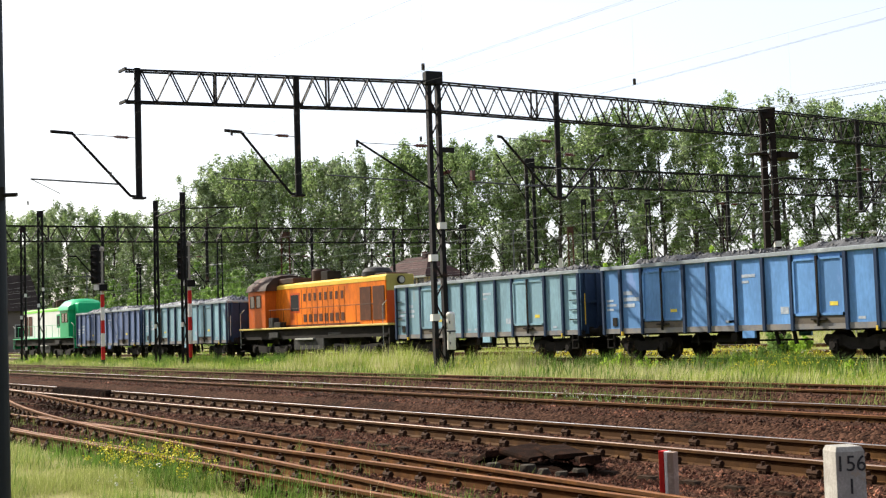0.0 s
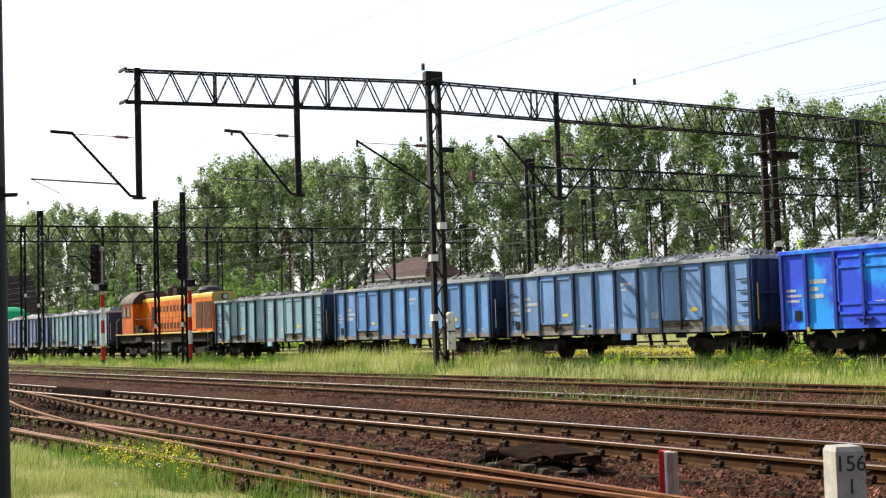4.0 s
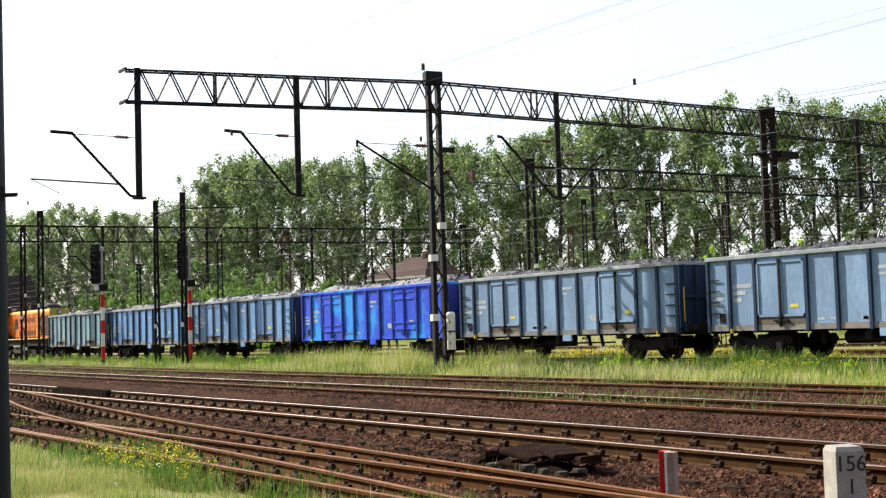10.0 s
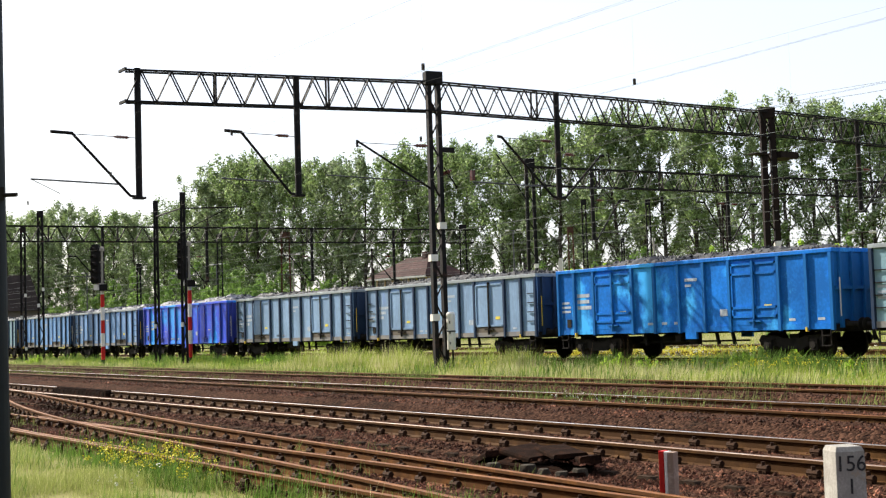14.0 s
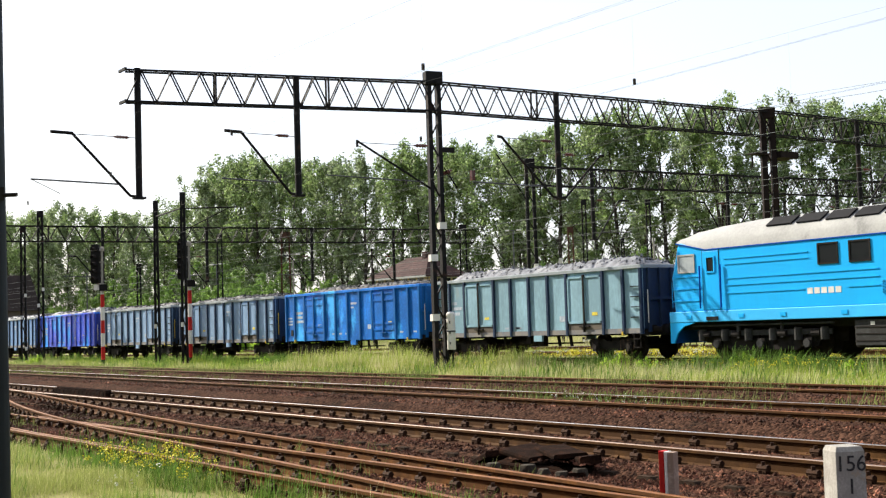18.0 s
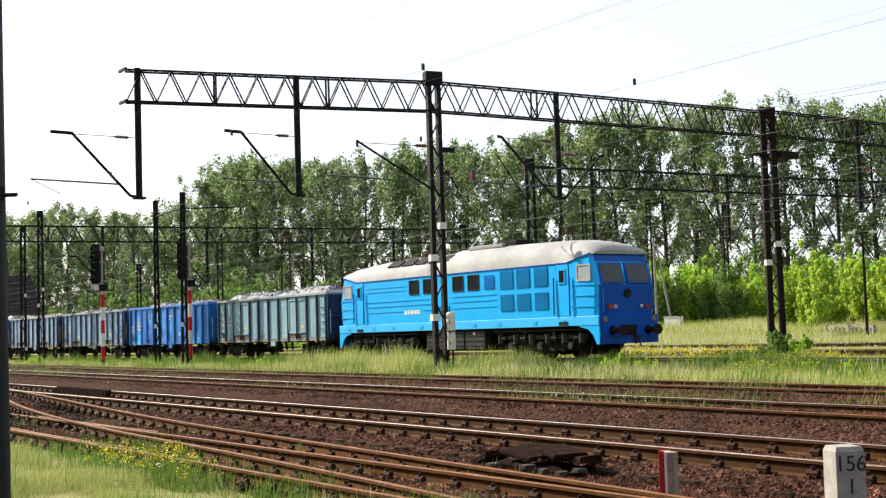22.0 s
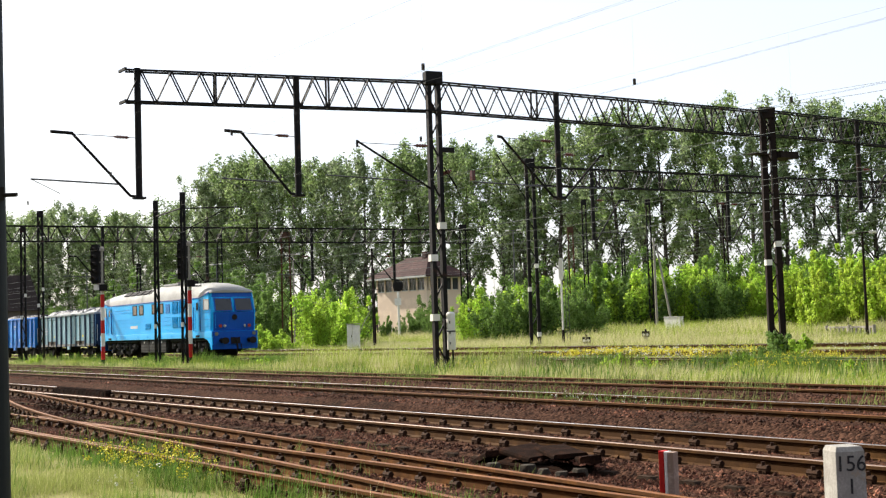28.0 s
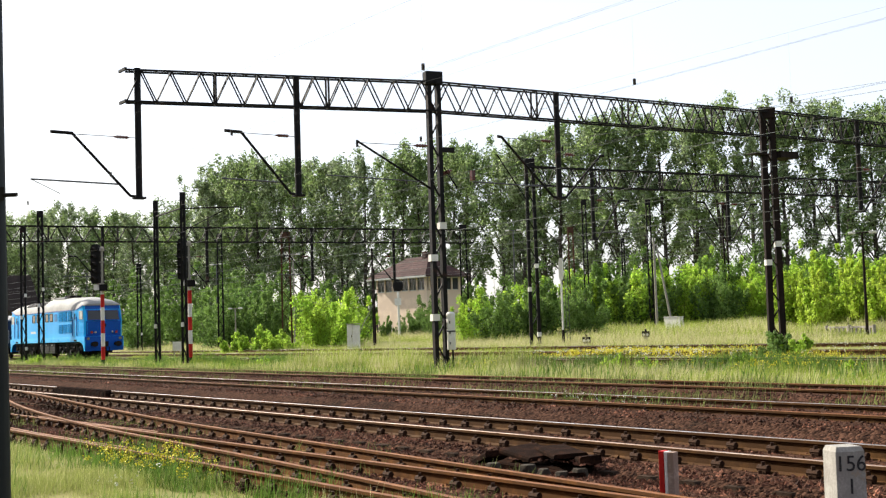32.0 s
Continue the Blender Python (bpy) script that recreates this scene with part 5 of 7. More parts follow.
def overhead_wires():
    def wire(y0, k, z, x0, x1, r, label, sag=0.0, span=60.0, ph=-40.0, m=M_WIRE):
        th = thing("overhead_wire", 0, 0, 0, label, "wire", "overhead wires")
        n = 40
        pts = []
        for i in range(n + 1):
            x = x0 + (x1 - x0) * i / n
            t = ((x - ph) / span) % 1.0
            pts.append(Vector((x, y0 + k * x, z - 4 * sag * t * (1 - t))))
        s = Shape().loft([[p + Vector((0, r * math.cos(t), r * math.sin(t))) for t in [2 * math.pi * i / 5 for i in range(5)]] for p in pts])
        part("strand", s, m, th)
        return th
    CONTACT, CARRY = "thin contact wire over a track", "thin catenary carrying wire over a track"
    for y0, k, zc, zm in ((11.25, -0.004, 5.45, 6.75), (15.6, -0.02, 5.6, 6.95), (20.0, -0.012, 5.6, 7.1), (32.2, 0, 5.65, 7.3), (40.6, 0, 5.7, 7.4), (44.6, 0, 5.7, 7.4), (50.0, 0, 5.7, 7.4), (57.0, 0, 5.8, 7.5), (36.4, 0, 5.7, 7.4), (62.0, 0, 6.0, 7.7), (68.0, 0, 6.2, 7.9)):
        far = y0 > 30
        # far wires use the paler copy, with sunlight put into the colour
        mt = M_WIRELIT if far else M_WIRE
        for dy in ((-0.03, 0.03) if not far else (0,)):
            wire(y0 + dy, k, zc, -260, 14, 0.002 if not far else 0.007, CONTACT, m=mt)
        th = wire(y0, k, zm + 0.25, -260, 14, 0.0019 if not far else 0.0075, CARRY, 0.35, m=mt)
        for i in range(18):
            x = 5 - 7.3 * i
            t = ((x + 40) / 60) % 1.0
            zt = zm + 0.25 - 1.4 * t * (1 - t)
            if not far or i % 2:
                d = part("dropper", Shape().tube((x, y0 + k * x, zc), (x, y0 + k * x, zt), 0.0008 if not far else 0.003, n=4), mt, th)
                if not far:
                    part("clamp", Shape().box(x - 0.02, x + 0.02, y0 + k * x - 0.02, y0 + k * x + 0.02, zc, zc + 0.11), M_UNDER, d)
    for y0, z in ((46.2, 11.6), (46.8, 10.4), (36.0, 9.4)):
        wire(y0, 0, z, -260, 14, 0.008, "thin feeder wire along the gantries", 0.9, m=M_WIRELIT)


overhead_wires()


# ---- signals, poles, boxes ----
def light_signal(x, y, label, turn=0.0, rows=5):
    g = thing("light_signal", x, y, -0.3, label, "railway signal", "tall light signals", rz=turn)
    cols = (M_UNDER, M_RED, M_WHITE, M_RED, M_WHITE, M_RED, M_WHITE)
    z = 0.0
    hs = (0.45, 0.78, 0.78, 0.78, 0.78, 0.78, 0.3)
    for c, h in zip(cols, hs):
        part("mast_section", Shape().tube((0, 0, z), (0, 0, z + h), 0.115, n=14), c, g, smooth=True)
        z += h
    part("upper_mast", Shape().tube((0, 0, z), (0, 0, z + 2.4), 0.07, n=10), M_CONC, g, smooth=True)
    part("lamp_cover", Shape().lathe((0, 0, z + 2.3), [(0.14, 0), (0.16, 0.1), (0.12, 0.24), (0.0, 0.28)]), M_CONC, g, smooth=True)
    hx = -0.45
    hd = part("signal_head", Shape().loft([[(hx + a, yy, z + 0.35 + b) for a, b in ((-0.3, 0.12), (-0.3, 2.2), (-0.18, 2.38), (0.18, 2.38), (0.3, 2.2), (0.3, 0.12), (0.18, 0.0), (-0.18, 0.0))] for yy in (-0.12, 0.12)]), M_BLACK, g, "black signal head with hooded lamps")
    for k in range(rows):
        zz = z + 0.62 + 0.44 * k
        part("lamp", Shape().tube((hx, -0.12, zz), (hx, -0.135, zz), 0.11, n=14), M_GLASS, hd)
        hood = []
        for q, (yy, rr) in enumerate(((-0.12, 0.16), (-0.38, 0.13))):
            hood.append([(hx + rr * math.cos(t), yy, zz + rr * math.sin(t)) for t in [math.pi * (-0.1 + 1.2 * i / 8) for i in range(9)]] + [(hx + (rr - 0.02) * math.cos(t), yy, zz + (rr - 0.02) * math.sin(t)) for t in [math.pi * (1.1 - 1.2 * i / 8) for i in range(9)]])
        part("hood", Shape().loft(hood), M_UNDER, hd)
    part("head_bracket", Shape().box(hx, 0.1, -0.05, 0.05, z + 0.3, z + 0.38).box(hx, 0.1, -0.05, 0.05, z + 1.6, z + 1.68), M_CONC, g)
    part("foot_basket", Shape().box(0.0, 0.62, -0.35, 0.3, z - 0.1, z - 0.04).bar((0.6, -0.33, z - 0.05), (0.6, -0.33, z + 0.25), 0.03).bar((0.6, 0.28, z - 0.05), (0.6, 0.28, z + 0.25), 0.03).box(0.05, 0.6, -0.36, -0.33, z - 0.1, z + 0.28), M_BLACK, g)
    part("white_box", Shape().box(hx - 0.12, hx + 0.2, -0.1, 0.1, z - 0.02, z + 0.3), M_WHITE, g)
    part("stay", Shape().tube((0.0, 0, z - 0.3), (-0.3, 0, z + 0.4), 0.03, n=6), M_CONC, g)
    part("base", Shape().box(-0.25, 0.25, -0.25, 0.25, -0.1, 0.12), M_CONC, g, bevel=0.02)


light_signal(-74.6, 26.3, "tall red-and-white signal mast with a black signal head", 32)
light_signal(-69.6, 29.75, "red-and-white signal mast half hidden behind a slim pole", 32)


def small_things():
    # relay cabinet
    c = thing("relay_cabinet", -76.4, 44.7, ground_z(-76.4, 44.7) - 0.03, "pale grey double relay cabinet in tall grass", "cabinet", rz=35)
    part("left_case", Shape().box(-0.42, -0.01, -0.2, 0.2, 0.1, 1.78), M_WHITE, c, bevel=0.015)
    part("right_case", Shape().box(0.01, 0.4, -0.2, 0.2, 0.1, 1.72), M_WHITE, c, bevel=0.015)
    part("roof", Shape().loft([[(a, b, z) for a, b in ((-0.47, -0.25), (0.45, -0.25), (0.45, 0.25), (-0.47, 0.25))] for z in (1.78, 1.84)]), M_CONC, c)
    part("plinth", Shape().box(-0.45, 0.43, -0.22, 0.22, -0.1, 0.1), M_CONC, c)
    part("door_handle", Shape().box(-0.1, -0.06, -0.23, -0.2, 0.9, 1.05), M_UNDER, c)
    # dwarf signals
    for x, y in ((-56.9, 49.0), (-59.3, 56.0)):
        z = ground_z(x, y)
        d = thing("dwarf_signal", x, y, z - 0.02, "small black dwarf signal with white lamps by the sidings", "dwarf signal", "dwarf signals", rz=38)
        part("case", Shape().loft([[(a, b, zz) for a, b in ((-0.24, -0.12), (0.24, -0.12), (0.24, 0.12), (-0.24, 0.12))] for zz in (0.2, 0.58)]), M_BLACK, d, bevel=0.05)
        for k in (-0.12, 0.12):
            part("lamp", Shape().tube((k, -0.12, 0.36), (k, -0.15, 0.36), 0.08, n=12), M_WHITE, d)
        part("foot", Shape().box(-0.1, 0.1, -0.08, 0.08, -0.1, 0.22), M_CONC, d)
        part("top_lamp", Shape().tube((0, 0, 0.58), (0, 0, 0.72), 0.06, n=8), M_BLACK, d)
    # white concrete slabs at the wood's edge
    x, y = -73.0, 72.0
    s = thing("concrete_trough", x, y, ground_z(x, y) + 0.75, "white concrete trough lying at the edge of the bushes", "concrete block", rz=12)
    part("block", Shape().box(-0.75, 0.75, -0.25, 0.25, -0.9, 0.12), M_WHITE, s, bevel=0.03)
    part("lid", Shape().box(-0.79, 0.79, -0.28, 0.28, 0.12, 0.17), M_WHITE, s, bevel=0.01)
    # white plate by the slim masts
    x, y = -94.6, 39.3
    s = thing("white_board", x, y, ground_z(x, y), "white board on short legs beside the track", "board", rz=35)
    part("plate", Shape().box(-0.4, 0.4, -0.03, 0.03, 0.5, 1.2), M_WHITE, s, bevel=0.01)
    for k in (-0.3, 0.3):
        part("leg", Shape().box(k - 0.04, k + 0.04, 0.0, 0.06, -0.1, 0.6), M_CONC, s)
    # signal seen from behind
    x, y = -63.2, 52.5
    s = thing("signal_post", x, y, ground_z(x, y) - 0.05, "white signal post with a rounded pale shield and dark foot", "railway signal", rz=35)
    part("foot", Shape().tube((0, 0, -0.1), (0, 0, 1.0), 0.11, 0.09, 10), M_UNDER, s)
    part("post", Shape().tube((0, 0, 1.0), (0, 0, 4.3), 0.065, n=12), M_WHITE, s)
    part("shield", Shape().loft([[(0.14 * a, yy, 4.3 + b) for a, b in ((-1, 0.1), (-1, 1.0), (-0.6, 1.3), (0.6, 1.3), (1, 1.0), (1, 0.1), (0.6, -0.1), (-0.6, -0.1))] for yy in (-0.06, 0.1)]), M_WHITE, s)
    part("ladder", Shape().bar((0.22, 0.1, 0.3), (0.2, 0.1, 4.6), 0.03).bar((0.42, 0.1, 0.3), (0.4, 0.1, 4.6), 0.03), M_GREYSTEEL, s)
    for k in range(12):
        part("rung", Shape().bar((0.22, 0.1, 0.5 + 0.34 * k), (0.41, 0.1, 0.5 + 0.34 * k), 0.02), M_GREYSTEEL, s)
    # black round signal by the signal box
    x, y = -110.1, 69.8
    s = thing("shunting_signal", x, y, ground_z(x, y), "white post with a black signal head near the signal box", "railway signal", rz=35)
    part("post", Shape().tube((0, 0, -0.1), (0, 0, 4.6), 0.12, n=10), M_WHITE, s)
    part("head", Shape().loft([[(0.55 * math.cos(t), yy, 5.2 + 0.62 * math.sin(t)) for t in [2 * math.pi * i / 12 for i in range(12)]] for yy in (-0.1, 0.15)]), M_BLACK, s)
    part("plate", Shape().box(-0.35, 0.35, -0.16, -0.1, 3.2, 3.9), M_WHITE, s)
    # slim poles with guys
    for x, y, h, mt, lab in ((-85.4, 51.8, 7.7, M_BROWNMAST, "slim rusty pole with a guy wire"), (-83.9, 51.0, 6.0, M_BROWNMAST, "slim rusty pole with a guy wire")):
        s = thing("guyed_pole", x, y, ground_z(x, y), lab, "pole", "guyed poles")
        part("pole", Shape().tube((0, 0, -0.2), (0, 0, h), 0.09, 0.07, 10), mt, s)
        part("guy_wire", Shape().tube((0, 0, 3.4), (-0.9, -1.6, -0.1), 0.02, n=5), M_WIRE, s)
        part("crossarm", Shape().tube((-0.5, 0, h - 1.6), (0.5, 0, h - 1.6), 0.04, n=6), mt, s)
        part("bracket", Shape().box(-0.12, 0.12, -0.1, 0.1, h - 2.2, h - 1.9), M_UNDER, s)
    # leaning pair of poles
    x, y = -80.5, 77.4
    s = thing("braced_pole", x, y, ground_z(x, y), "grey wooden pole braced by a leaning strut", "pole", rz=35)
    part("pole", Shape().tube((0, 0, -0.2), (0, 0, 7.6), 0.12, 0.08, 10), M_CONC, s)
    part("strut", Shape().tube((1.35, 0, -0.2), (0.2, 0, 7.3), 0.11, 0.08, 10), M_CONC, s)
    for k in range(2):
        part("insulator", Shape().tube((-0.1 + 0.2 * k, 0, 7.55), (-0.1 + 0.2 * k, 0, 7.8), 0.05, n=8), M_WHITE, s)
    # pole with lamp at the fence
    for x, y, h, mt in ((-44.6, 58.6, 5.6, M_BROWNMAST), (-91.3, 70.4, 9.2, M_GREYSTEEL), (-107.2, 56.3, 8.6, M_CONC), (-129.8, 58.7, 9.0, M_GREYSTEEL), (-150.0, 51.0, 9.4, M_GREYSTEEL), (-110.3, 51.7, 3.8, M_CONC)):
        s = thing("lamp_post", x, y, ground_z(x, y), "slim yard lamp post with twin lamp heads", "lamp post", "yard lamp posts", rz=35)
        part("pole", Shape().tube((0, 0, -0.2), (0, 0, h), 0.09, 0.06, 10), mt, s)
        part("crossarm", Shape().tube((-0.5, 0, h), (0.5, 0, h), 0.035, n=6), mt, s)
        for k in (-0.55, 0.55):
            part("lamp_head", Shape().loft([[(k + a, b, h + zz) for a, b in ((-0.2, -0.1), (0.2, -0.1), (0.2, 0.1), (-0.2, 0.1))] for zz in (-0.06, 0.08)]), M_WHITE, s, bevel=0.03)
    # concrete fence with slots
    f = thing("concrete_fence", -48.9, 60.5, ground_z(-47, 60) - 0.16, "low grey concrete fence with slots, overgrown with weeds", "fence", rz=math.degrees(math.atan2(-1.05, 4.0)))
    part("top_beam", Shape().box(0, 4.3, -0.05, 0.05, 0.45, 0.56), M_CONC, f)
    part("bottom_beam", Shape().box(0, 4.3, -0.05, 0.05, 0.05, 0.15), M_CONC, f)
    for k in range(12):
        part("upright", Shape().box(0.02 + 0.385 * k, 0.1 + 0.385 * k, -0.045, 0.045, 0.15, 0.45), M_CONC, f)
    for k in (0.0, 2.1, 4.22):
        part("post", Shape().box(k, k + 0.1, -0.09, 0.09, -0.3, 0.62), M_CONC, f)


small_things()


def siding_behind():
    SLOPE["K"] = (44.9, 0.0, 0.19)
    SLOPE["L"] = (40.9, 0.0, 0.02)
    straight_track("K", -200, 40, M_RAILTOP, M_RAILTOP, "weed-grown siding behind the goods track", None)
    straight_track("L", -200, 40, M_RAILTOP, M_RAILDULL, "overgrown siding next to the goods track", None)


siding_behind()

M_WALL = mat("pale_salmon_render", (0.74, 0.60, 0.48), (0.62, 0.49, 0.39), 0.9, 0, 0.8, 12, 0.15, c3=(0.3, 0.23, 0.18), stain=-0.05)
M_TILE = mat("dark_red_brown_roof_tiles", (0.075, 0.038, 0.034), (0.045, 0.026, 0.024), 0.8, 0, 1.2, 16, 0.3, vary=0.15)
M_DARKWALL = mat("dark_brown_far_wall", (0.045, 0.034, 0.030), (0.028, 0.022, 0.020), 0.9, 0, 0.6, 10, 0.2)

M_SHEDWALL = mat("grimy_grey_brown_wall", (0.20, 0.17, 0.15), (0.12, 0.10, 0.09), 0.9, 0, 0.6, 10, 0.2)


def signal_box():
    """Two-storey signal box with hipped tile roof and a band of windows."""
    cx, cy = -125.4, 82.4
    b = thing("signal_box", cx, cy, 0.3, "pale salmon signal box with brown hipped roof and window band", "building", rz=8)
    W, D, H = 4.4, 2.7, 7.1
    for x0, x1, y0, y1 in ((-W, W, -D, -D + 0.3), (-W, W, D - 0.3, D), (-W, -W + 0.3, -D + 0.3, D - 0.3), (W - 0.3, W, -D + 0.3, D - 0.3)):
        part("wall", Shape().box(x0, x1, y0, y1, -0.6, H - 1.5), M_WALL, b)
    part("floor_slab", Shape().box(-W + 0.3, W - 0.3, -D + 0.3, D - 0.3, 2.6, 2.8), M_CONC, b)
    # window band of the upper floor
    for y, sy in ((-D, -1), (D, 1)):
        n = 6
        for k in range(n + 1):
            x = -W + (2 * W - 0.2) * k / n
            part("pier", Shape().box(x, x + 0.2, y - 0.14, y + 0.14, H - 1.5, H), M_WALL, b)
        for k in range(n):
            x = -W + (2 * W - 0.2) * k / n + 0.2
            x2 = x + (2 * W - 0.2) / n - 0.2
            w = part("window", Shape().box(x, x2, y - 0.05, y + 0.05, H - 1.5, H - 1.42).box(x, x2, y - 0.05, y + 0.05, H - 0.12, H).box((x + x2) / 2 - 0.03, (x + x2) / 2 + 0.03, y - 0.05, y + 0.05, H - 1.42, H - 0.12), M_SASH, b)
            part("pane", Shape().box(x, x2, y - 0.01, y + 0.01, H - 1.42, H - 0.12), M_GLASS, w)
    for x, sx in ((-W, -1), (W, 1)):
        n = 4
        for k in range(n + 1):
            y = -D + 0.3 + (2 * D - 0.8) * k / n
            part("pier", Shape().box(x - 0.14, x + 0.14, y, y + 0.2, H - 1.5, H), M_WALL, b)
        for k in range(n):
            y = -D + 0.5 + (2 * D - 0.8) * k / n
            y2 = y + (2 * D - 0.8) / n - 0.2
            w = part("window", Shape().box(x - 0.05, x + 0.05, y, y2, H - 1.5, H - 1.42).box(x - 0.05, x + 0.05, y, y2, H - 0.12, H), M_SASH, b)
            part("pane", Shape().box(x - 0.01, x + 0.01, y, y2, H - 1.42, H - 0.12), M_GLASS, w)
    e = 0.9
    prof = lambda s, z: [(-W * s - (e if s == 1 else 0) * 1, -D * s - (e if s == 1 else 0), z), (W * s + (e if s == 1 else 0), -D * s - (e if s == 1 else 0), z), (W * s + (e if s == 1 else 0), D * s + (e if s == 1 else 0), z), (-W * s - (e if s == 1 else 0), D * s + (e if s == 1 else 0), z)]
    ridge = [(-W * 0.45, -0.05, H + 2.5), (W * 0.45, -0.05, H + 2.5), (W * 0.45, 0.05, H + 2.5), (-W * 0.45, 0.05, H + 2.5)]
    r = part("roof", Shape().loft([prof(1, H + 0.02), prof(1, H + 0.12), ridge]), M_TILE, b, "dark red-brown hipped tile roof")
    part("fascia", Shape().box(-W - e - 0.02, W + e + 0.02, -D - e - 0.03, -D - e, H - 0.06, H + 0.14), M_SASH, b)
    part("chimney", Shape().box(1.2, 1.8, -0.4, 0.4, H + 1.6, H + 3.1), M_TILE, r)
    # courses of roof tiles on the slope that faces the line
    for k in range(9):
        t0, t1 = k / 9, (k + 1) / 9
        y0, y1 = -D - e + (D + e) * t0, -D - e + (D + e) * t1
        xa = W + e + (0.45 * W - W - e) * t0
        z0 = H + 0.14 + 2.36 * t0
        part("tile_course", Shape().loft([[(-xa + 0.05, y0 - 0.02, z0), (-xa + 0.05, y0 - 0.02, z0 + 0.05), (-xa + 0.35, y1, z0 + 0.30), (-xa + 0.35, y1, z0 + 0.26)], [(xa - 0.05, y0 - 0.02, z0), (xa - 0.05, y0 - 0.02, z0 + 0.05), (xa - 0.35, y1, z0 + 0.30), (xa - 0.35, y1, z0 + 0.26)]]), M_TILE, r)
    for x in (-2.4, 1.6):
        w = part("lower_window", Shape().box(x - 0.5, x + 0.5, -D - 0.03, -D + 0.02, 0.9, 2.1), M_SASH, b)
        part("pane", Shape().box(x - 0.42, x + 0.42, -D - 0.035, -D - 0.03, 0.98, 2.02), M_GLASS, w)
    part("porch", Shape().box(-W - 1.6, -W, -2.0, 1.0, -0.6, 3.2), M_DARKWALL, b)
    # dark shed far down the line
    s = thing("far_shed", -178.0, 44.0, 0.0, "long low shed with a dark brown roof behind the yard", "building", rz=76)
    part("wall", Shape().box(-9, 9, -4, 4, -0.5, 5.6), M_SHEDWALL, s)
    part("roof", Shape().loft([[(-9.4, -4.5, 5.6), (9.4, -4.5, 5.6), (9.4, 4.5, 5.6), (-9.4, 4.5, 5.6)], [(-8.2, -0.1, 10.6), (8.2, -0.1, 10.6), (8.2, 0.1, 10.6), (-8.2, 0.1, 10.6)]]), M_DARKWALL, s)
    for k in range(5):
        w = part("window", Shape().box(-7.6 + 3.4 * k, -6.2 + 3.4 * k, -4.05, -3.98, 2.0, 3.8), M_SASH, s)
        part("pane", Shape().box(-7.5 + 3.4 * k, -6.3 + 3.4 * k, -4.07, -4.05, 2.1, 3.7), M_GLASS, w)


signal_box()


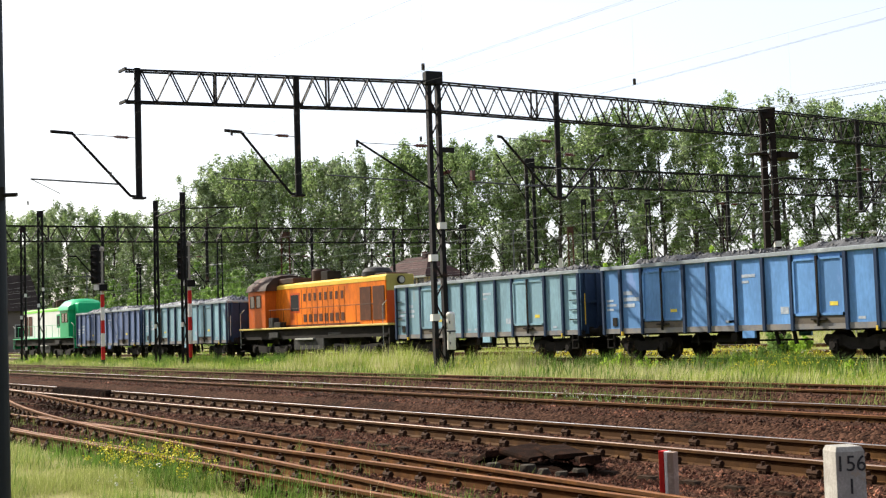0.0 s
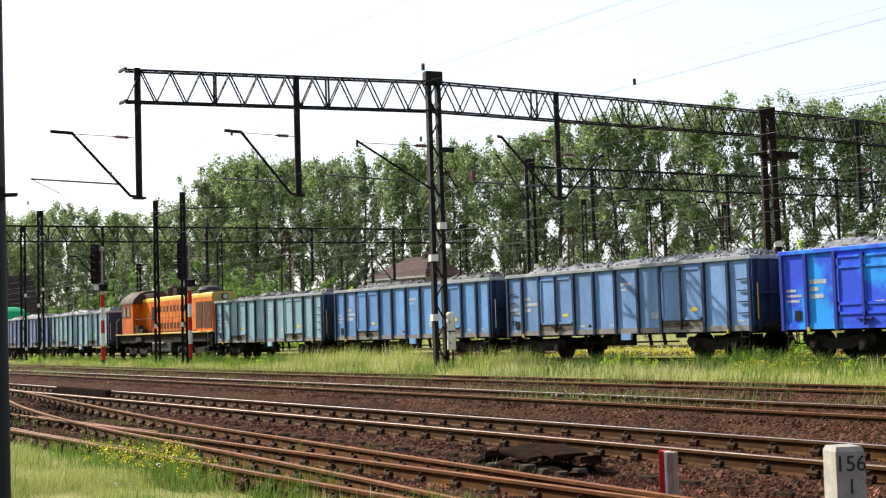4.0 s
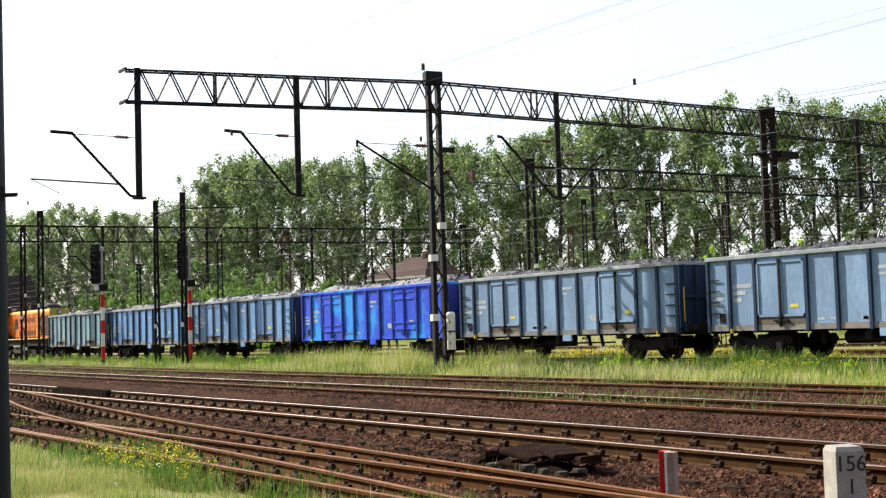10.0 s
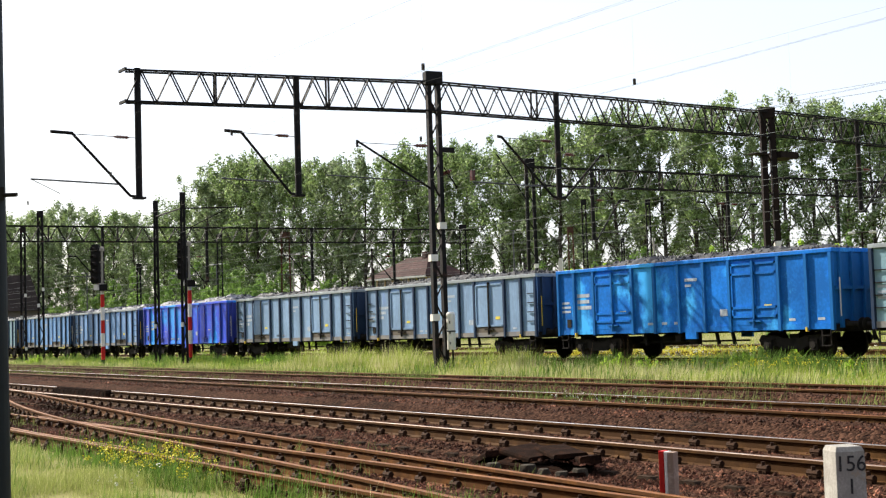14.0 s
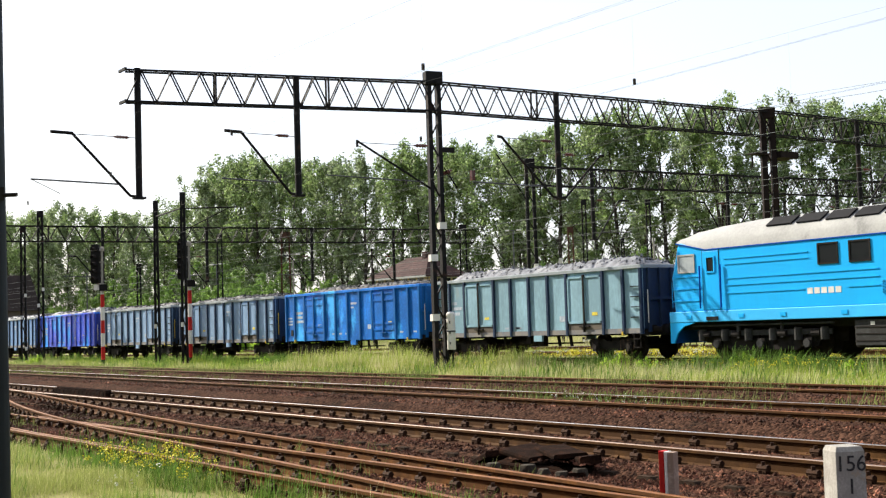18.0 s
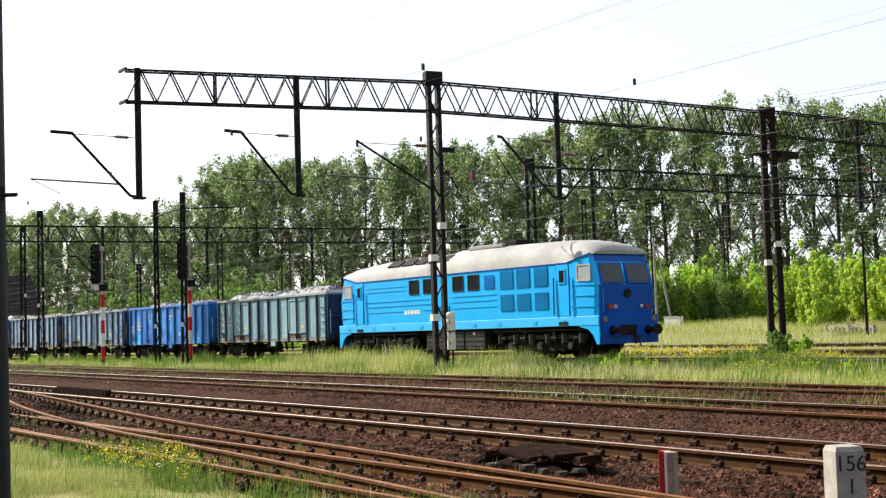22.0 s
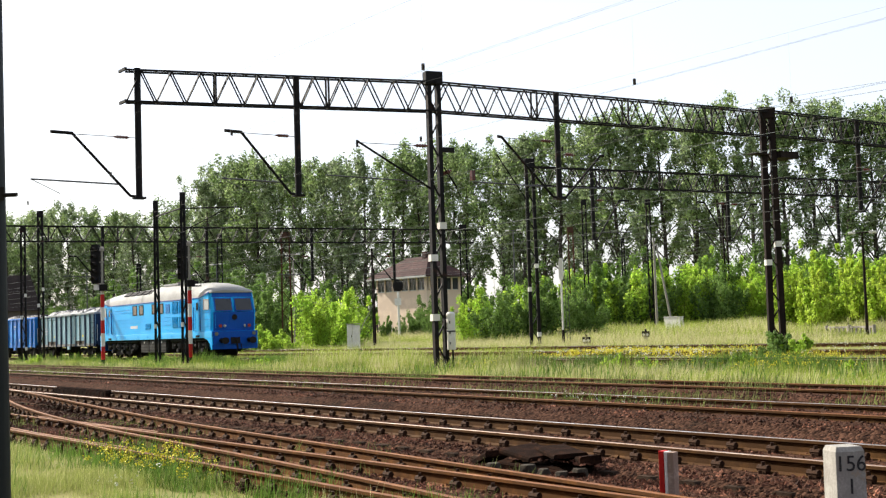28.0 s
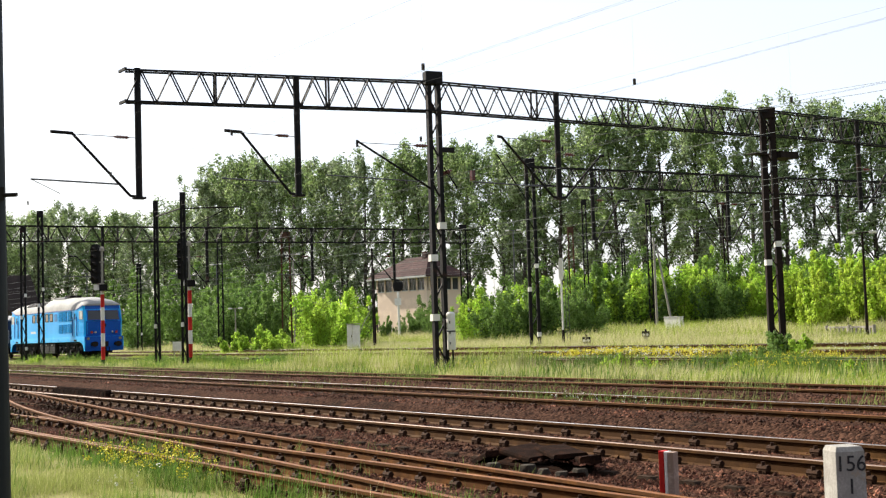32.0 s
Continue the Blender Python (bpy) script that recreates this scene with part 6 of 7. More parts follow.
# ---- things close to the camera ----
def foreground():
    # kilometre stone
    k = thing("kilometre_stone", -6.69, 8.41, -0.33, "weathered white kilometre stone with black numerals beside the rails", "marker stone", rz=-27)
    hw = 0.121
    rings = [[(sx * a, sy * a, z) for sx, sy in ((-1, -1), (1, -1), (1, 1), (-1, 1))] for a, z in ((hw * 1.04, -0.1), (hw, 0.52), (hw * 0.86, 0.56))]
    part("stone", Shape().loft(rings), M_KM, k, bevel=0.006)
    for txt, z in (("156", 0.37), ("1", 0.19)):
        cu = bpy.data.curves.new("numerals", "FONT")
        cu.body, cu.size, cu.align_x, cu.extrude = txt, 0.175, "CENTER", 0.002
        o = new("numerals", cu)
        me = bpy.data.meshes.new_from_object(o)
        bpy.data.objects.remove(o)
        n = new("numerals", me)
        n.parent = k
        n.matrix_basis = Matrix.Translation((hw + 0.003, 0.0, z)) @ Euler((radians(90), 0, radians(90))).to_matrix().to_4x4()
        me.materials.append(M_NUMERAL)
        tagged(n, "worn black painted numerals")
    # red and white fouling post
    r = thing("fouling_point_post", -8.42, 8.16, -0.36, "short red and white fouling point post in the gravel", "marker post", rz=20)
    for a, b, m, z in ((-0.07, -0.02, M_RED, 0.465), (-0.018, 0.012, M_WHITE, 0.46), (0.014, 0.075, M_DIRTYP, 0.455)):
        part("strip", Shape().box(a, b, -0.05, 0.05, -0.05, z), m, r, bevel=0.004)
    # timber and concrete lumps between the rails
    p = thing("sleeper_pile", -11.45, 9.0, -0.46, "heap of dark broken sleepers and concrete lumps", "debris pile", rz=10)
    rnd = random.Random(4)
    for x, y, z, l, w, h, a, t in ((-0.95, 0.28, 0.10, 0.75, 0.34, 0.07, 62, -14), (-0.2, 0.2, 0.20, 0.62, 0.5, 0.05, 75, 6), (0.18, 0.26, 0.22, 0.8, 0.4, 0.05, 58, 2), (0.55, 0.22, 0.17, 0.9, 0.24, 0.09, 50, -5), (0.0, -0.02, 0.06, 0.95, 0.2, 0.12, 88, 4), (0.7, 0.0, 0.05, 0.7, 0.2, 0.1, 30, 0), (-0.55, 0.05, 0.06, 0.6, 0.16, 0.1, 82, -8)):
        o = part("timber", sleeper_mesh(l, w, h), M_OLDWOOD, p)
        o.matrix_basis = pose(x, y, z + 0.1, t, rnd.uniform(-6, 6), a)
    for x, y, sz in ((-0.38, -0.26, 0.11), (0.2, -0.3, 0.12), (0.42, -0.3, 0.10), (-0.08, -0.33, 0.07), (0.66, -0.28, 0.09), (0.84, -0.2, 0.11)):
        s = Shape()
        rings = []
        for zz, f in ((0, 0.9), (sz * 0.9, 1.0), (sz * 1.7, 0.75)):
            rings.append([(x + sz * f * math.cos(t) * rnd.uniform(0.7, 1.2), y + sz * f * math.sin(t) * rnd.uniform(0.7, 1.2), zz) for t in [math.pi / 3 * i for i in range(6)]])
        part("concrete_lump", s.loft(rings), M_DIRTYC, p, bevel=0.01)
    # ribbed cover of the point lock by the main line
    c = thing("point_lock_cover", -35.35, 11.88, -0.23, "long black ribbed cover lying along the rail", "point gear", rz=-1.72)
    part("base", Shape().box(-2.4, 2.4, -0.15, 0.12, -0.05, 0.12), M_OLDWOOD, c)
    for i in range(13):
        part("rib", Shape().lathe((-2.22 + 0.37 * i, -0.02, 0.0), [(0.15, 0), (0.15, 0.12), (0.12, 0.17), (0.05, 0.19)], 10), M_OLDWOOD, c)
    # post that cuts into the picture beside the camera
    e = thing("near_lamp_post", -2.49, 0.60, -0.4, "dark grey painted steel post close to the camera", "post")
    part("shaft", Shape().tube((0, 0, -0.2), (0, 0, 3.4), 0.1035, 0.0745, 24), M_GREYPOST, e, smooth=True)
    part("bolt", Shape().tube((0.05, 0.06, 1.93), (0.075, 0.09, 1.93), 0.004, n=8), M_UNDER, e)
    part("clip", Shape().box(0.045, 0.06, 0.055, 0.07, 1.92, 1.945), M_UNDER, e)


M_NUMERAL = mat("worn_black_numeral_paint", (0.012, 0.013, 0.016), (0.05, 0.05, 0.052), 0.8, 0, 30, 120, 0, 0.9)
M_OLDWOOD = mat("black_rotten_wood", (0.034, 0.015, 0.009), (0.012, 0.007, 0.005), 0.95, 0, 5, 40, 0.5)
M_OLDWOOD.node_tree.nodes["Principled BSDF"].inputs["Specular IOR Level"].default_value = 0.02
M_DIRTYP = mat("dirty_pinkish_paint", (0.42, 0.33, 0.28), (0.26, 0.19, 0.15), 0.9, 0, 6, 40, 0.3)
M_DIRTYC = mat("dirty_concrete", (0.075, 0.062, 0.045), (0.035, 0.029, 0.022), 0.9, 0, 6, 40, 0.4)
M_KM = mat("weathered_white_stone", (0.40, 0.385, 0.35), (0.28, 0.265, 0.24), 0.85, 0, 6, 50, 0.3, c3=(0.36, 0.25, 0.15), stain=0.12)
foreground()


def low_sky_screen():
    """Unseen dark wood-like screen added behind the camera, station side, to block low sky light."""
    s, rnd, n = Shape(), random.Random(9), 140
    way = [Vector(p) for p in ((-150, -24), (-75, -21), (-14, -20), (30, -22), (70, -21), (108, -12), (110, 30), (106, 70), (60, 74), (8, 78), (-22, 100))]
    for i in range(n + 1):
        t = i / n * (len(way) - 1)
        c = way[min(int(t), len(way) - 2)].lerp(way[min(int(t), len(way) - 2) + 1], t - min(int(t), len(way) - 2))
        a, r = math.atan2(c.y, c.x), c.length + 2 * noise.noise((i * 0.3, 2.0, 0.0))
        for z, k in ((-1.0, 1.0), (20.0 + 4.5 * noise.noise((i * 0.35, 7.0, 1.0)) + rnd.uniform(-1, 1), 1.0), (17.0, 1.08), (-1.0, 1.1)):
            s.v.append((r * k * math.cos(a), r * k * math.sin(a), z))
    for i in range(n):
        for j in range(3):
            s.f.append((4 * i + j, 4 * (i + 1) + j, 4 * (i + 1) + j + 1, 4 * i + j + 1))
    s.f += [(0, 1, 2, 3), tuple(4 * n + j for j in (3, 2, 1, 0))]
    b = part("backdrop", s, M_SKYSCREEN)
    tagged(b, "unseen wood-like screen added on the station side to block low sky light", "backdrop", kind="structure")


# dark green of the added screen that holds off low sky light
M_SKYSCREEN = mat("low_sky_screen_green", (0.03, 0.05, 0.02), (0.015, 0.028, 0.012), 0.9, 0, 0.6, 4, 0.8)
low_sky_screen()


# ---- trees, bushes, grass ----
SWAY = []
L_POPLAR = leafmat("dark_tree_leaves", (0.27, 0.35, 0.135), (0.13, 0.195, 0.066), 0.42, 0.45, 0.35, 0.35, 1.75)
L_POPLAR2 = leafmat("grey_green_tree_leaves", (0.33, 0.40, 0.205), (0.175, 0.235, 0.11), 0.42, 0.45, 0.35, 0.35, 1.75)
L_SHRUB = leafmat("bright_shrub_leaves", (0.50, 0.64, 0.085), (0.30, 0.47, 0.06), 0.55)
L_YOUNG = leafmat("yellow_green_sapling_leaves", (0.50, 0.60, 0.075), (0.32, 0.46, 0.055), 0.5)
L_SHRUB2 = leafmat("deep_green_shrub_leaves", (0.20, 0.31, 0.075), (0.11, 0.19, 0.045), 0.45)
L_GRASS = leafmat("tall_meadow_grass", (0.34, 0.40, 0.07), (0.23, 0.30, 0.05), 0.4, lo=0.75, hi=1.25)
L_DRY = leafmat("dry_yellow_grass", (0.58, 0.53, 0.33), (0.43, 0.42, 0.20), 0.35, lo=0.75, hi=1.25)
L_LAWN = leafmat("fresh_lawn_grass", (0.17, 0.25, 0.042), (0.26, 0.295, 0.085), 0.4, lo=0.75, hi=1.3)
L_WEED = leafmat("track_weeds", (0.12, 0.20, 0.04), (0.16, 0.18, 0.06), 0.35)
L_WEEDY = leafmat("dark_green_weeds", (0.15, 0.25, 0.045), (0.09, 0.165, 0.03), 0.4)
L_DOCK = leafmat("brown_dry_stalks", (0.17, 0.095, 0.055), (0.10, 0.06, 0.035), 0.1)
L_FLOWER = mat("yellow_blossom", (0.80, 0.68, 0.05), (0.70, 0.62, 0.06), 0.6, 0, 5, 30, 0)
L_WHITEF = mat("white_blossom", (0.75, 0.75, 0.68), (0.6, 0.6, 0.52), 0.6, 0, 5, 30, 0)
M_BARK = mat("grey_brown_bark", (0.09, 0.075, 0.06), (0.05, 0.042, 0.035), 0.9, 0, 3, 30, 0.5, streak=0.3)


def fast_mesh(name, verts, quads):
    me = bpy.data.meshes.new(name)
    v, q = np.asarray(verts, np.float32).reshape(-1, 3), np.asarray(quads, np.int32).reshape(-1, 4)
    me.vertices.add(len(v))
    me.vertices.foreach_set("co", v.ravel())
    me.loops.add(q.size)
    me.loops.foreach_set("vertex_index", q.ravel())
    me.polygons.add(len(q))
    me.polygons.foreach_set("loop_start", np.arange(0, q.size, 4, dtype=np.int32))
    me.update(calc_edges=True)
    me.validate()
    return me


def leaf_cloud(rng, centres, radii, per, size, flat=0.6, tall=1.3):
    """Quads scattered round the centres: each a small spray of leaves, diamond-shaped and bent."""
    n = len(centres) * per
    c = np.repeat(centres, per, axis=0)
    r = np.repeat(radii, per)[:, None]
    d = rng.normal(size=(n, 3))
    d /= np.linalg.norm(d, axis=1)[:, None]
    p = c + d * r * (rng.random((n, 1)) ** 0.45) * np.array([0.85, 0.85, tall])
    a = rng.normal(size=(n, 3)) + np.array([0, 0, -0.4])
    a /= np.linalg.norm(a, axis=1)[:, None]
    b = np.cross(a, d + rng.normal(size=(n, 3)) * 0.5)
    b /= np.linalg.norm(b, axis=1)[:, None] + 1e-6
    s = size * (0.55 + 0.9 * rng.random((n, 1)))
    v = np.stack([p - a * s, p + b * s * flat, p + a * s, p - b * s * flat], axis=1)
    q = np.arange(n * 4).reshape(-1, 4)
    return v.reshape(-1, 3), q


def tree_model(seed, h, rad, leaf, low=0.28, lean=0.03, per=92):
    """A tall broad-leaved tree: tapered trunk, limbs that fork, and a loose crown of leaf sprays."""
    rnd, rng = random.Random(seed), np.random.default_rng(seed)
    tree = new("tree")
    s = Shape()
    pts, x, y = [], 0.0, 0.0
    n = 9
    for i in range(n + 1):
        pts.append(Vector((x, y, h * 0.93 * i / n - (0.4 if i == 0 else 0))))
        x += rnd.uniform(-0.25, 0.25) + lean * h / n
        y += rnd.uniform(-0.25, 0.25)
    r0 = h * 0.011
    for i in range(n):
        s.tube(pts[i], pts[i + 1], r0 * (1.25 - 1.1 * i / n), r0 * (1.25 - 1.1 * (i + 1) / n), 8, caps=False)
    cents, rads = [], []
    limbs = s
    nl = 27
    for k in range(nl):
        t = low + (0.96 - low) * (k + rnd.random()) / nl
        i = min(n - 1, int(t * n))
        p = pts[i].lerp(pts[i + 1], t * n - i)
        a = k * 2.4 + rnd.uniform(-0.5, 0.5)
        env = math.sin(min(1.0, (t - low * 0.7) / (1 - low * 0.7)) ** 0.75 * math.pi) ** 0.6
        ln = rad * (0.4 + 0.75 * rnd.random()) * max(0.25, env)
        q = p + Vector((math.cos(a) * ln, math.sin(a) * ln, min(ln * rnd.uniform(0.8, 1.7), max(1.0, h * 0.98 - p.z))))
        m = p.lerp(q, 0.55) + Vector((0, 0, -0.08 * ln))
        limbs.tube(p, m, r0 * 0.42 * (1.1 - t), r0 * 0.26 * (1.1 - t), 6, caps=False)
        limbs.tube(m, q, r0 * 0.26 * (1.1 - t), 0.02, 5, caps=False)
        for w, rr in ((0.42, 0.75), (0.66, 1.0), (0.86, 1.1), (1.04, 0.75)):
            c = p.lerp(q, w) + Vector((rnd.uniform(-0.5, 0.5), rnd.uniform(-0.5, 0.5), rnd.uniform(-0.4, 0.5)))
            cents.append(c)
            rads.append(rad * 0.205 * rr * rnd.uniform(0.7, 1.3))
    for k in range(7):
        cents.append(pts[-1] + Vector((rnd.uniform(-0.8, 0.8), rnd.uniform(-0.8, 0.8), rnd.uniform(-3.2, 0.6))))
        rads.append(rad * 0.18)
    part("trunk", limbs, M_BARK, tree, smooth=True)
    cn = np.array([tuple(c) for c in cents])
    v, q = leaf_cloud(rng, cn, np.array(rads), per, 0.175)
    me = fast_mesh("crown", v, q)
    me.materials.append(leaf)
    cr = new("crown", me)
    cr.parent = tree
    return tree


def shrub_model(seed, h, rad, leaf, per=70, size=0.2):
    rnd, rng = random.Random(seed), np.random.default_rng(seed)
    sh = new("shrub")
    s = Shape()
    cents, rads = [], []
    for k in range(22):
        a, d = rnd.uniform(0, 6.283), rad * math.sqrt(rnd.random())
        top = h * (1.0 - 0.4 * (d / rad) ** 2) * rnd.uniform(0.55, 1.2)
        p0, p1 = Vector((d * 0.4 * math.cos(a), d * 0.4 * math.sin(a), -0.2)), Vector((d * math.cos(a), d * math.sin(a), top))
        s.tube(p0, p1, 0.03, 0.01, 5, caps=False)
        for w, rr in ((0.3, 0.31), (0.62, 0.25), (0.95, 0.15)):
            cents.append(p0.lerp(p1, w))
            rads.append(rad * rr * rnd.uniform(0.7, 1.2))
    part("branchwork", s, M_BARK, sh)
    v, q = leaf_cloud(rng, np.array([tuple(c) for c in cents]), np.array(rads), per, size, 0.5, min(1.7, 1.7 * h / rad / 2))
    v[:, 2] = np.maximum(v[:, 2], -0.1)
    me = fast_mesh("foliage", v, q)
    me.materials.append(leaf)
    o = new("foliage", me)
    o.parent = sh
    return sh


def plant(model, x, y, k, rz, label, category, group, amp=0.0, ph=0.0, first=None):
    m = pose(x, y, ground_z(x, y) - 0.1, 0, 0, rz) @ Matrix.Diagonal((k * (first or 1.0), k * (first or 1.0), k, 1))
    t = copy_thing(model, m)
    t.matrix_basis = m
    tagged(t, label, category, group)
    if amp:
        SWAY.append((t, m, amp, ph, 3.1 + 1.7 * (ph % 1.0)))
    return t


def drop_model(model):
    for o in (*model.children_recursive, model):
        bpy.data.objects.remove(o)


def woods():
    rnd = random.Random(21)
    models = [tree_model(100 + i, 25.0, 5.0 + 0.5 * (i % 3), L_POPLAR if i % 3 else L_POPLAR2, 0.15 + 0.06 * (i % 2)) for i in range(7)]
    thin = [tree_model(140 + i, 25.0, 4.7, L_POPLAR if i % 2 else L_POPLAR2, 0.16 + 0.05 * (i % 2), 0.03, 76) for i in range(4)]
    xs = (-285.4, -272.9, -263.0, -255.5, -249.1, -242.1, -236.1, -230.9, -224.8, -218.9, -212.6, -206.2, -201.0, -196.2, -192.2, -188.1, -183.7, -179.5, -175.5, -169.9, -166.6, -162.5, -154.9, -152.1, -147.0, -143.1, -137.1, -132.5, -129.5, -126.3, -120.9, -117.3, -113.4, -110.0, -105.8, -102.1, -98.2, -96.0, -93.3, -90.6, -89.1, -87.0)
    sizes = (1.12, 1.08, 1.035, 1.035, 1.005, 1.035, 1.03, 1.02, 0.975, 0.925, 0.92, 0.875, 0.955, 1.095, 1.155, 1.2, 1.135, 1.17, 1.095, 1.06, 1.075, 1.065, 1.055, 1.05, 1.055, 1.035, 0.965, 1.02, 1.055, 1.085, 1.03, 1.09, 1.025, 1.045, 1.035, 1.03, 0.98, 0.975, 1.005, 0.935, 0.96, 0.915)
    line = lambda x: 74.0 + (x + 235) * 0.32 if x < -150 else 101.5 + (x + 150) * 0.16 if x < -98 else 110 + (x + 98) * 0.95
    G = "row of tall trees behind the yard"
    for i, (x, k) in enumerate(zip(xs, sizes)):
        y = line(x)
        plant(thin[i % 4] if x < -90 and x > -131 else models[i % 7], x, y, k, rnd.uniform(0, 360), "tall wind-blown broad-leaved tree with grey-green crown", "tree", G, 0.22, rnd.uniform(0, 6))
    # second, lower row that closes the gaps
    for i in range(20):
        x = -300 + 7.2 * i if i < 15 else -192 + 15.0 * (i - 14)
        y = line(x) + rnd.uniform(9, 16)
        plant(models[(i * 3 + 1) % 7], x, y, rnd.uniform(0.78, 0.92), rnd.uniform(0, 360), "tall broad-leaved tree deeper in the wood", "tree", G, 0.2, rnd.uniform(0, 6), 1.15)
    for m in models + thin:
        drop_model(m)
    sm = [shrub_model(300 + i, 6.4, (3.4, 2.3)[i % 2], L_SHRUB if i % 3 else L_SHRUB2, 92, 0.15) for i in range(5)]
    S = "row of bright green bushes before the wood"
    lab = "bright green leafy bush at the foot of the trees"
    for i in range(26):
        t = i / 25
        x, y = -92 + 24 * t + rnd.uniform(-1, 1), 71 + 27 * t + rnd.uniform(-1.2, 1.2)
        plant(sm[i % 5], x + 1.5, y + 5.0, rnd.uniform(0.72, 1.02), rnd.uniform(0, 360), lab, "bush", S)
    for i in range(20):
        t = i / 19
        x, y = -104 + 26 * t + rnd.uniform(-1, 1), 84 + 28 * t + rnd.uniform(-1, 1)
        plant(sm[(i * 2) % 5], x, y, rnd.uniform(0.9, 1.2), rnd.uniform(0, 360), "tall green bush deeper at the wood's edge", "bush", S)
    for i in range(30):
        x = -262 + 4.3 * i
        plant(sm[(0, 3)[i % 2]], x, line(x) - 5 + rnd.uniform(-2, 2), rnd.uniform(0.9, 1.4), rnd.uniform(0, 360), "dark green undergrowth bush below the trees", "bush", "undergrowth bushes")
    # single bushes
    for x, y, k in ((-92.9, 51.4, 0.86), (-94.6, 54.6, 0.82), (-91.6, 50.2, 0.6), (-113.5, 55.4, 0.95), (-116.0, 53.0, 0.9), (-118.5, 58.0, 1.0), (-110.0, 62.0, 0.9), (-80.5, 60.5, 0.75), (-78.0, 62.5, 0.8), (-84.0, 60.5, 0.6), (-75.5, 64.5, 0.7), (-87.5, 66.0, 0.8), (-118.5, 78.5, 0.6), (-113.6, 70.4, 0.36), (-112.4, 71.6, 0.3), (-111.3, 72.6, 0.38), (-110.0, 74.2, 0.33), (-114.8, 68.6, 0.34), (-112.0, 74.0, 0.5), (-108.0, 73.0, 0.55),
                    (-125.0, 62.0, 1.1), (-130.0, 66.0, 1.2), (-136.0, 62.0, 1.2), (-142.0, 66.0, 1.3), (-126.0, 48.5, 0.8), (-150.0, 64.0, 1.4), (-160.0, 62.0, 1.4), (-171.0, 62.0, 1.5)):
        plant(sm[int(abs(x)) % 5] if x > -105 else sm[(0, 3)[int(abs(x)) % 2]], x, y, k, rnd.uniform(0, 360), "round green bush standing in the meadow", "bush", "single bushes")
    young = [shrub_model(320 + i, 6.2, 1.7, L_YOUNG, 80, 0.15) for i in range(3)]
    for i in range(26):
        t = i / 25
        x, y, k = -62 + 24 * t + rnd.uniform(-1, 1), 74 - 4 * t + rnd.uniform(-3.5, 3.5), rnd.uniform(0.45, 0.85)
        plant(young[i % 3], x, y, k, rnd.uniform(0, 360), "yellow-green young bush behind the low fence", "bush", "young bushes")
    low = [shrub_model(340 + i, 1.25, 0.9, (L_SHRUB2, L_SHRUB)[i], 70, 0.065) for i in range(2)]
    for x, y, k in ((-91.6, 44.4, 1.6), (-89.6, 45.2, 1.3), (-93.8, 43.6, 1.2), (-87.6, 45.8, 0.9), (-34.2, 39.6, 0.85), (-33.6, 39.7, 0.7), (-34.9, 39.4, 0.4), (-33.0, 39.3, 0.35), (-27.5, 30.0, 0.5), (-28.2, 29.8, 0.4), (-52.0, 28.6, 0.4), (-57.0, 28.2, 0.45), (-23.0, 29.6, 0.35), (-47.8, 28.4, 0.35), (-33.0, 29.6, 0.5), (-31.0, 29.3, 0.4), (-87.5, 26.0, 0.6)):
        plant(low[int(abs(x)) % 2], x, y, k, rnd.uniform(0, 360), "small bright green bush among the weeds by the track", "bush", "low bushes by the track")
    for m in sm + young + low:
        drop_model(m)


woods()


def blades(name, label, n, seed, sample, hmin, hmax, w, material, bend=0.35, zoff=0.0, ground=True):
    """A field of bent grass blades; sample(rng, n) gives their places."""
    rng = np.random.default_rng(seed)
    xy, tall = sample(rng, n)
    n = len(xy)
    z = np.array([ground_z(x, y) for x, y in xy]) + zoff if ground else np.full(n, zoff)
    h = (hmin + (hmax - hmin) * rng.random(n) ** 1.5) * tall
    a = rng.random(n) * 6.283
    side = np.stack([np.cos(a), np.sin(a), np.zeros(n)], 1) * (w * (0.6 + 0.8 * rng.random(n)))[:, None]
    b = rng.random(n) * 6.283
    out = np.stack([np.cos(b) + 0.6, np.sin(b) * 0.8, np.zeros(n)], 1) * (bend * h * rng.random(n))[:, None]
    base = np.column_stack([xy, z - 0.03])
    up = np.zeros((n, 3))
    up[:, 2] = h
    t = base + up + out
    v = np.stack([base - side, base + side, t + side * 0.15, t - side * 0.15], 1)
    q = np.arange(n * 4).reshape(-1, 4)
    me = fast_mesh(name, v.reshape(-1, 3), q)
    me.materials.append(material)
    ob = new(name, me)
    return tagged(ob, label, "grass", kind="stuff")


def box_sample(x0, x1, y0, y1, dens=None, clump=0.35, thr=0.0):
    """Places in a strip between two lines, denser towards the camera's near side, in clumps."""
    fy0 = y0 if callable(y0) else (lambda x: y0)
    fy1 = y1 if callable(y1) else (lambda x: y1)

    def go(rng, n):
        xs, out, tall = x0 + (x1 - x0) * rng.random(n) ** (1.0 if dens is None else dens), [], []
        ts = rng.random(n)
        for x, t in zip(xs, ts):
            y = fy0(x) + (fy1(x) - fy0(x)) * t
            k = noise.noise((x * clump, y * clump * 1.6, 7.7)) + 0.4 * noise.noise((x * clump * 4, y * clump * 4, 2.2))
            if k > thr - 0.5:
                out.append((x, y))
                tall.append(max(0.35, 0.7 + 0.8 * k))
        return np.array(out), np.array(tall)
    return go


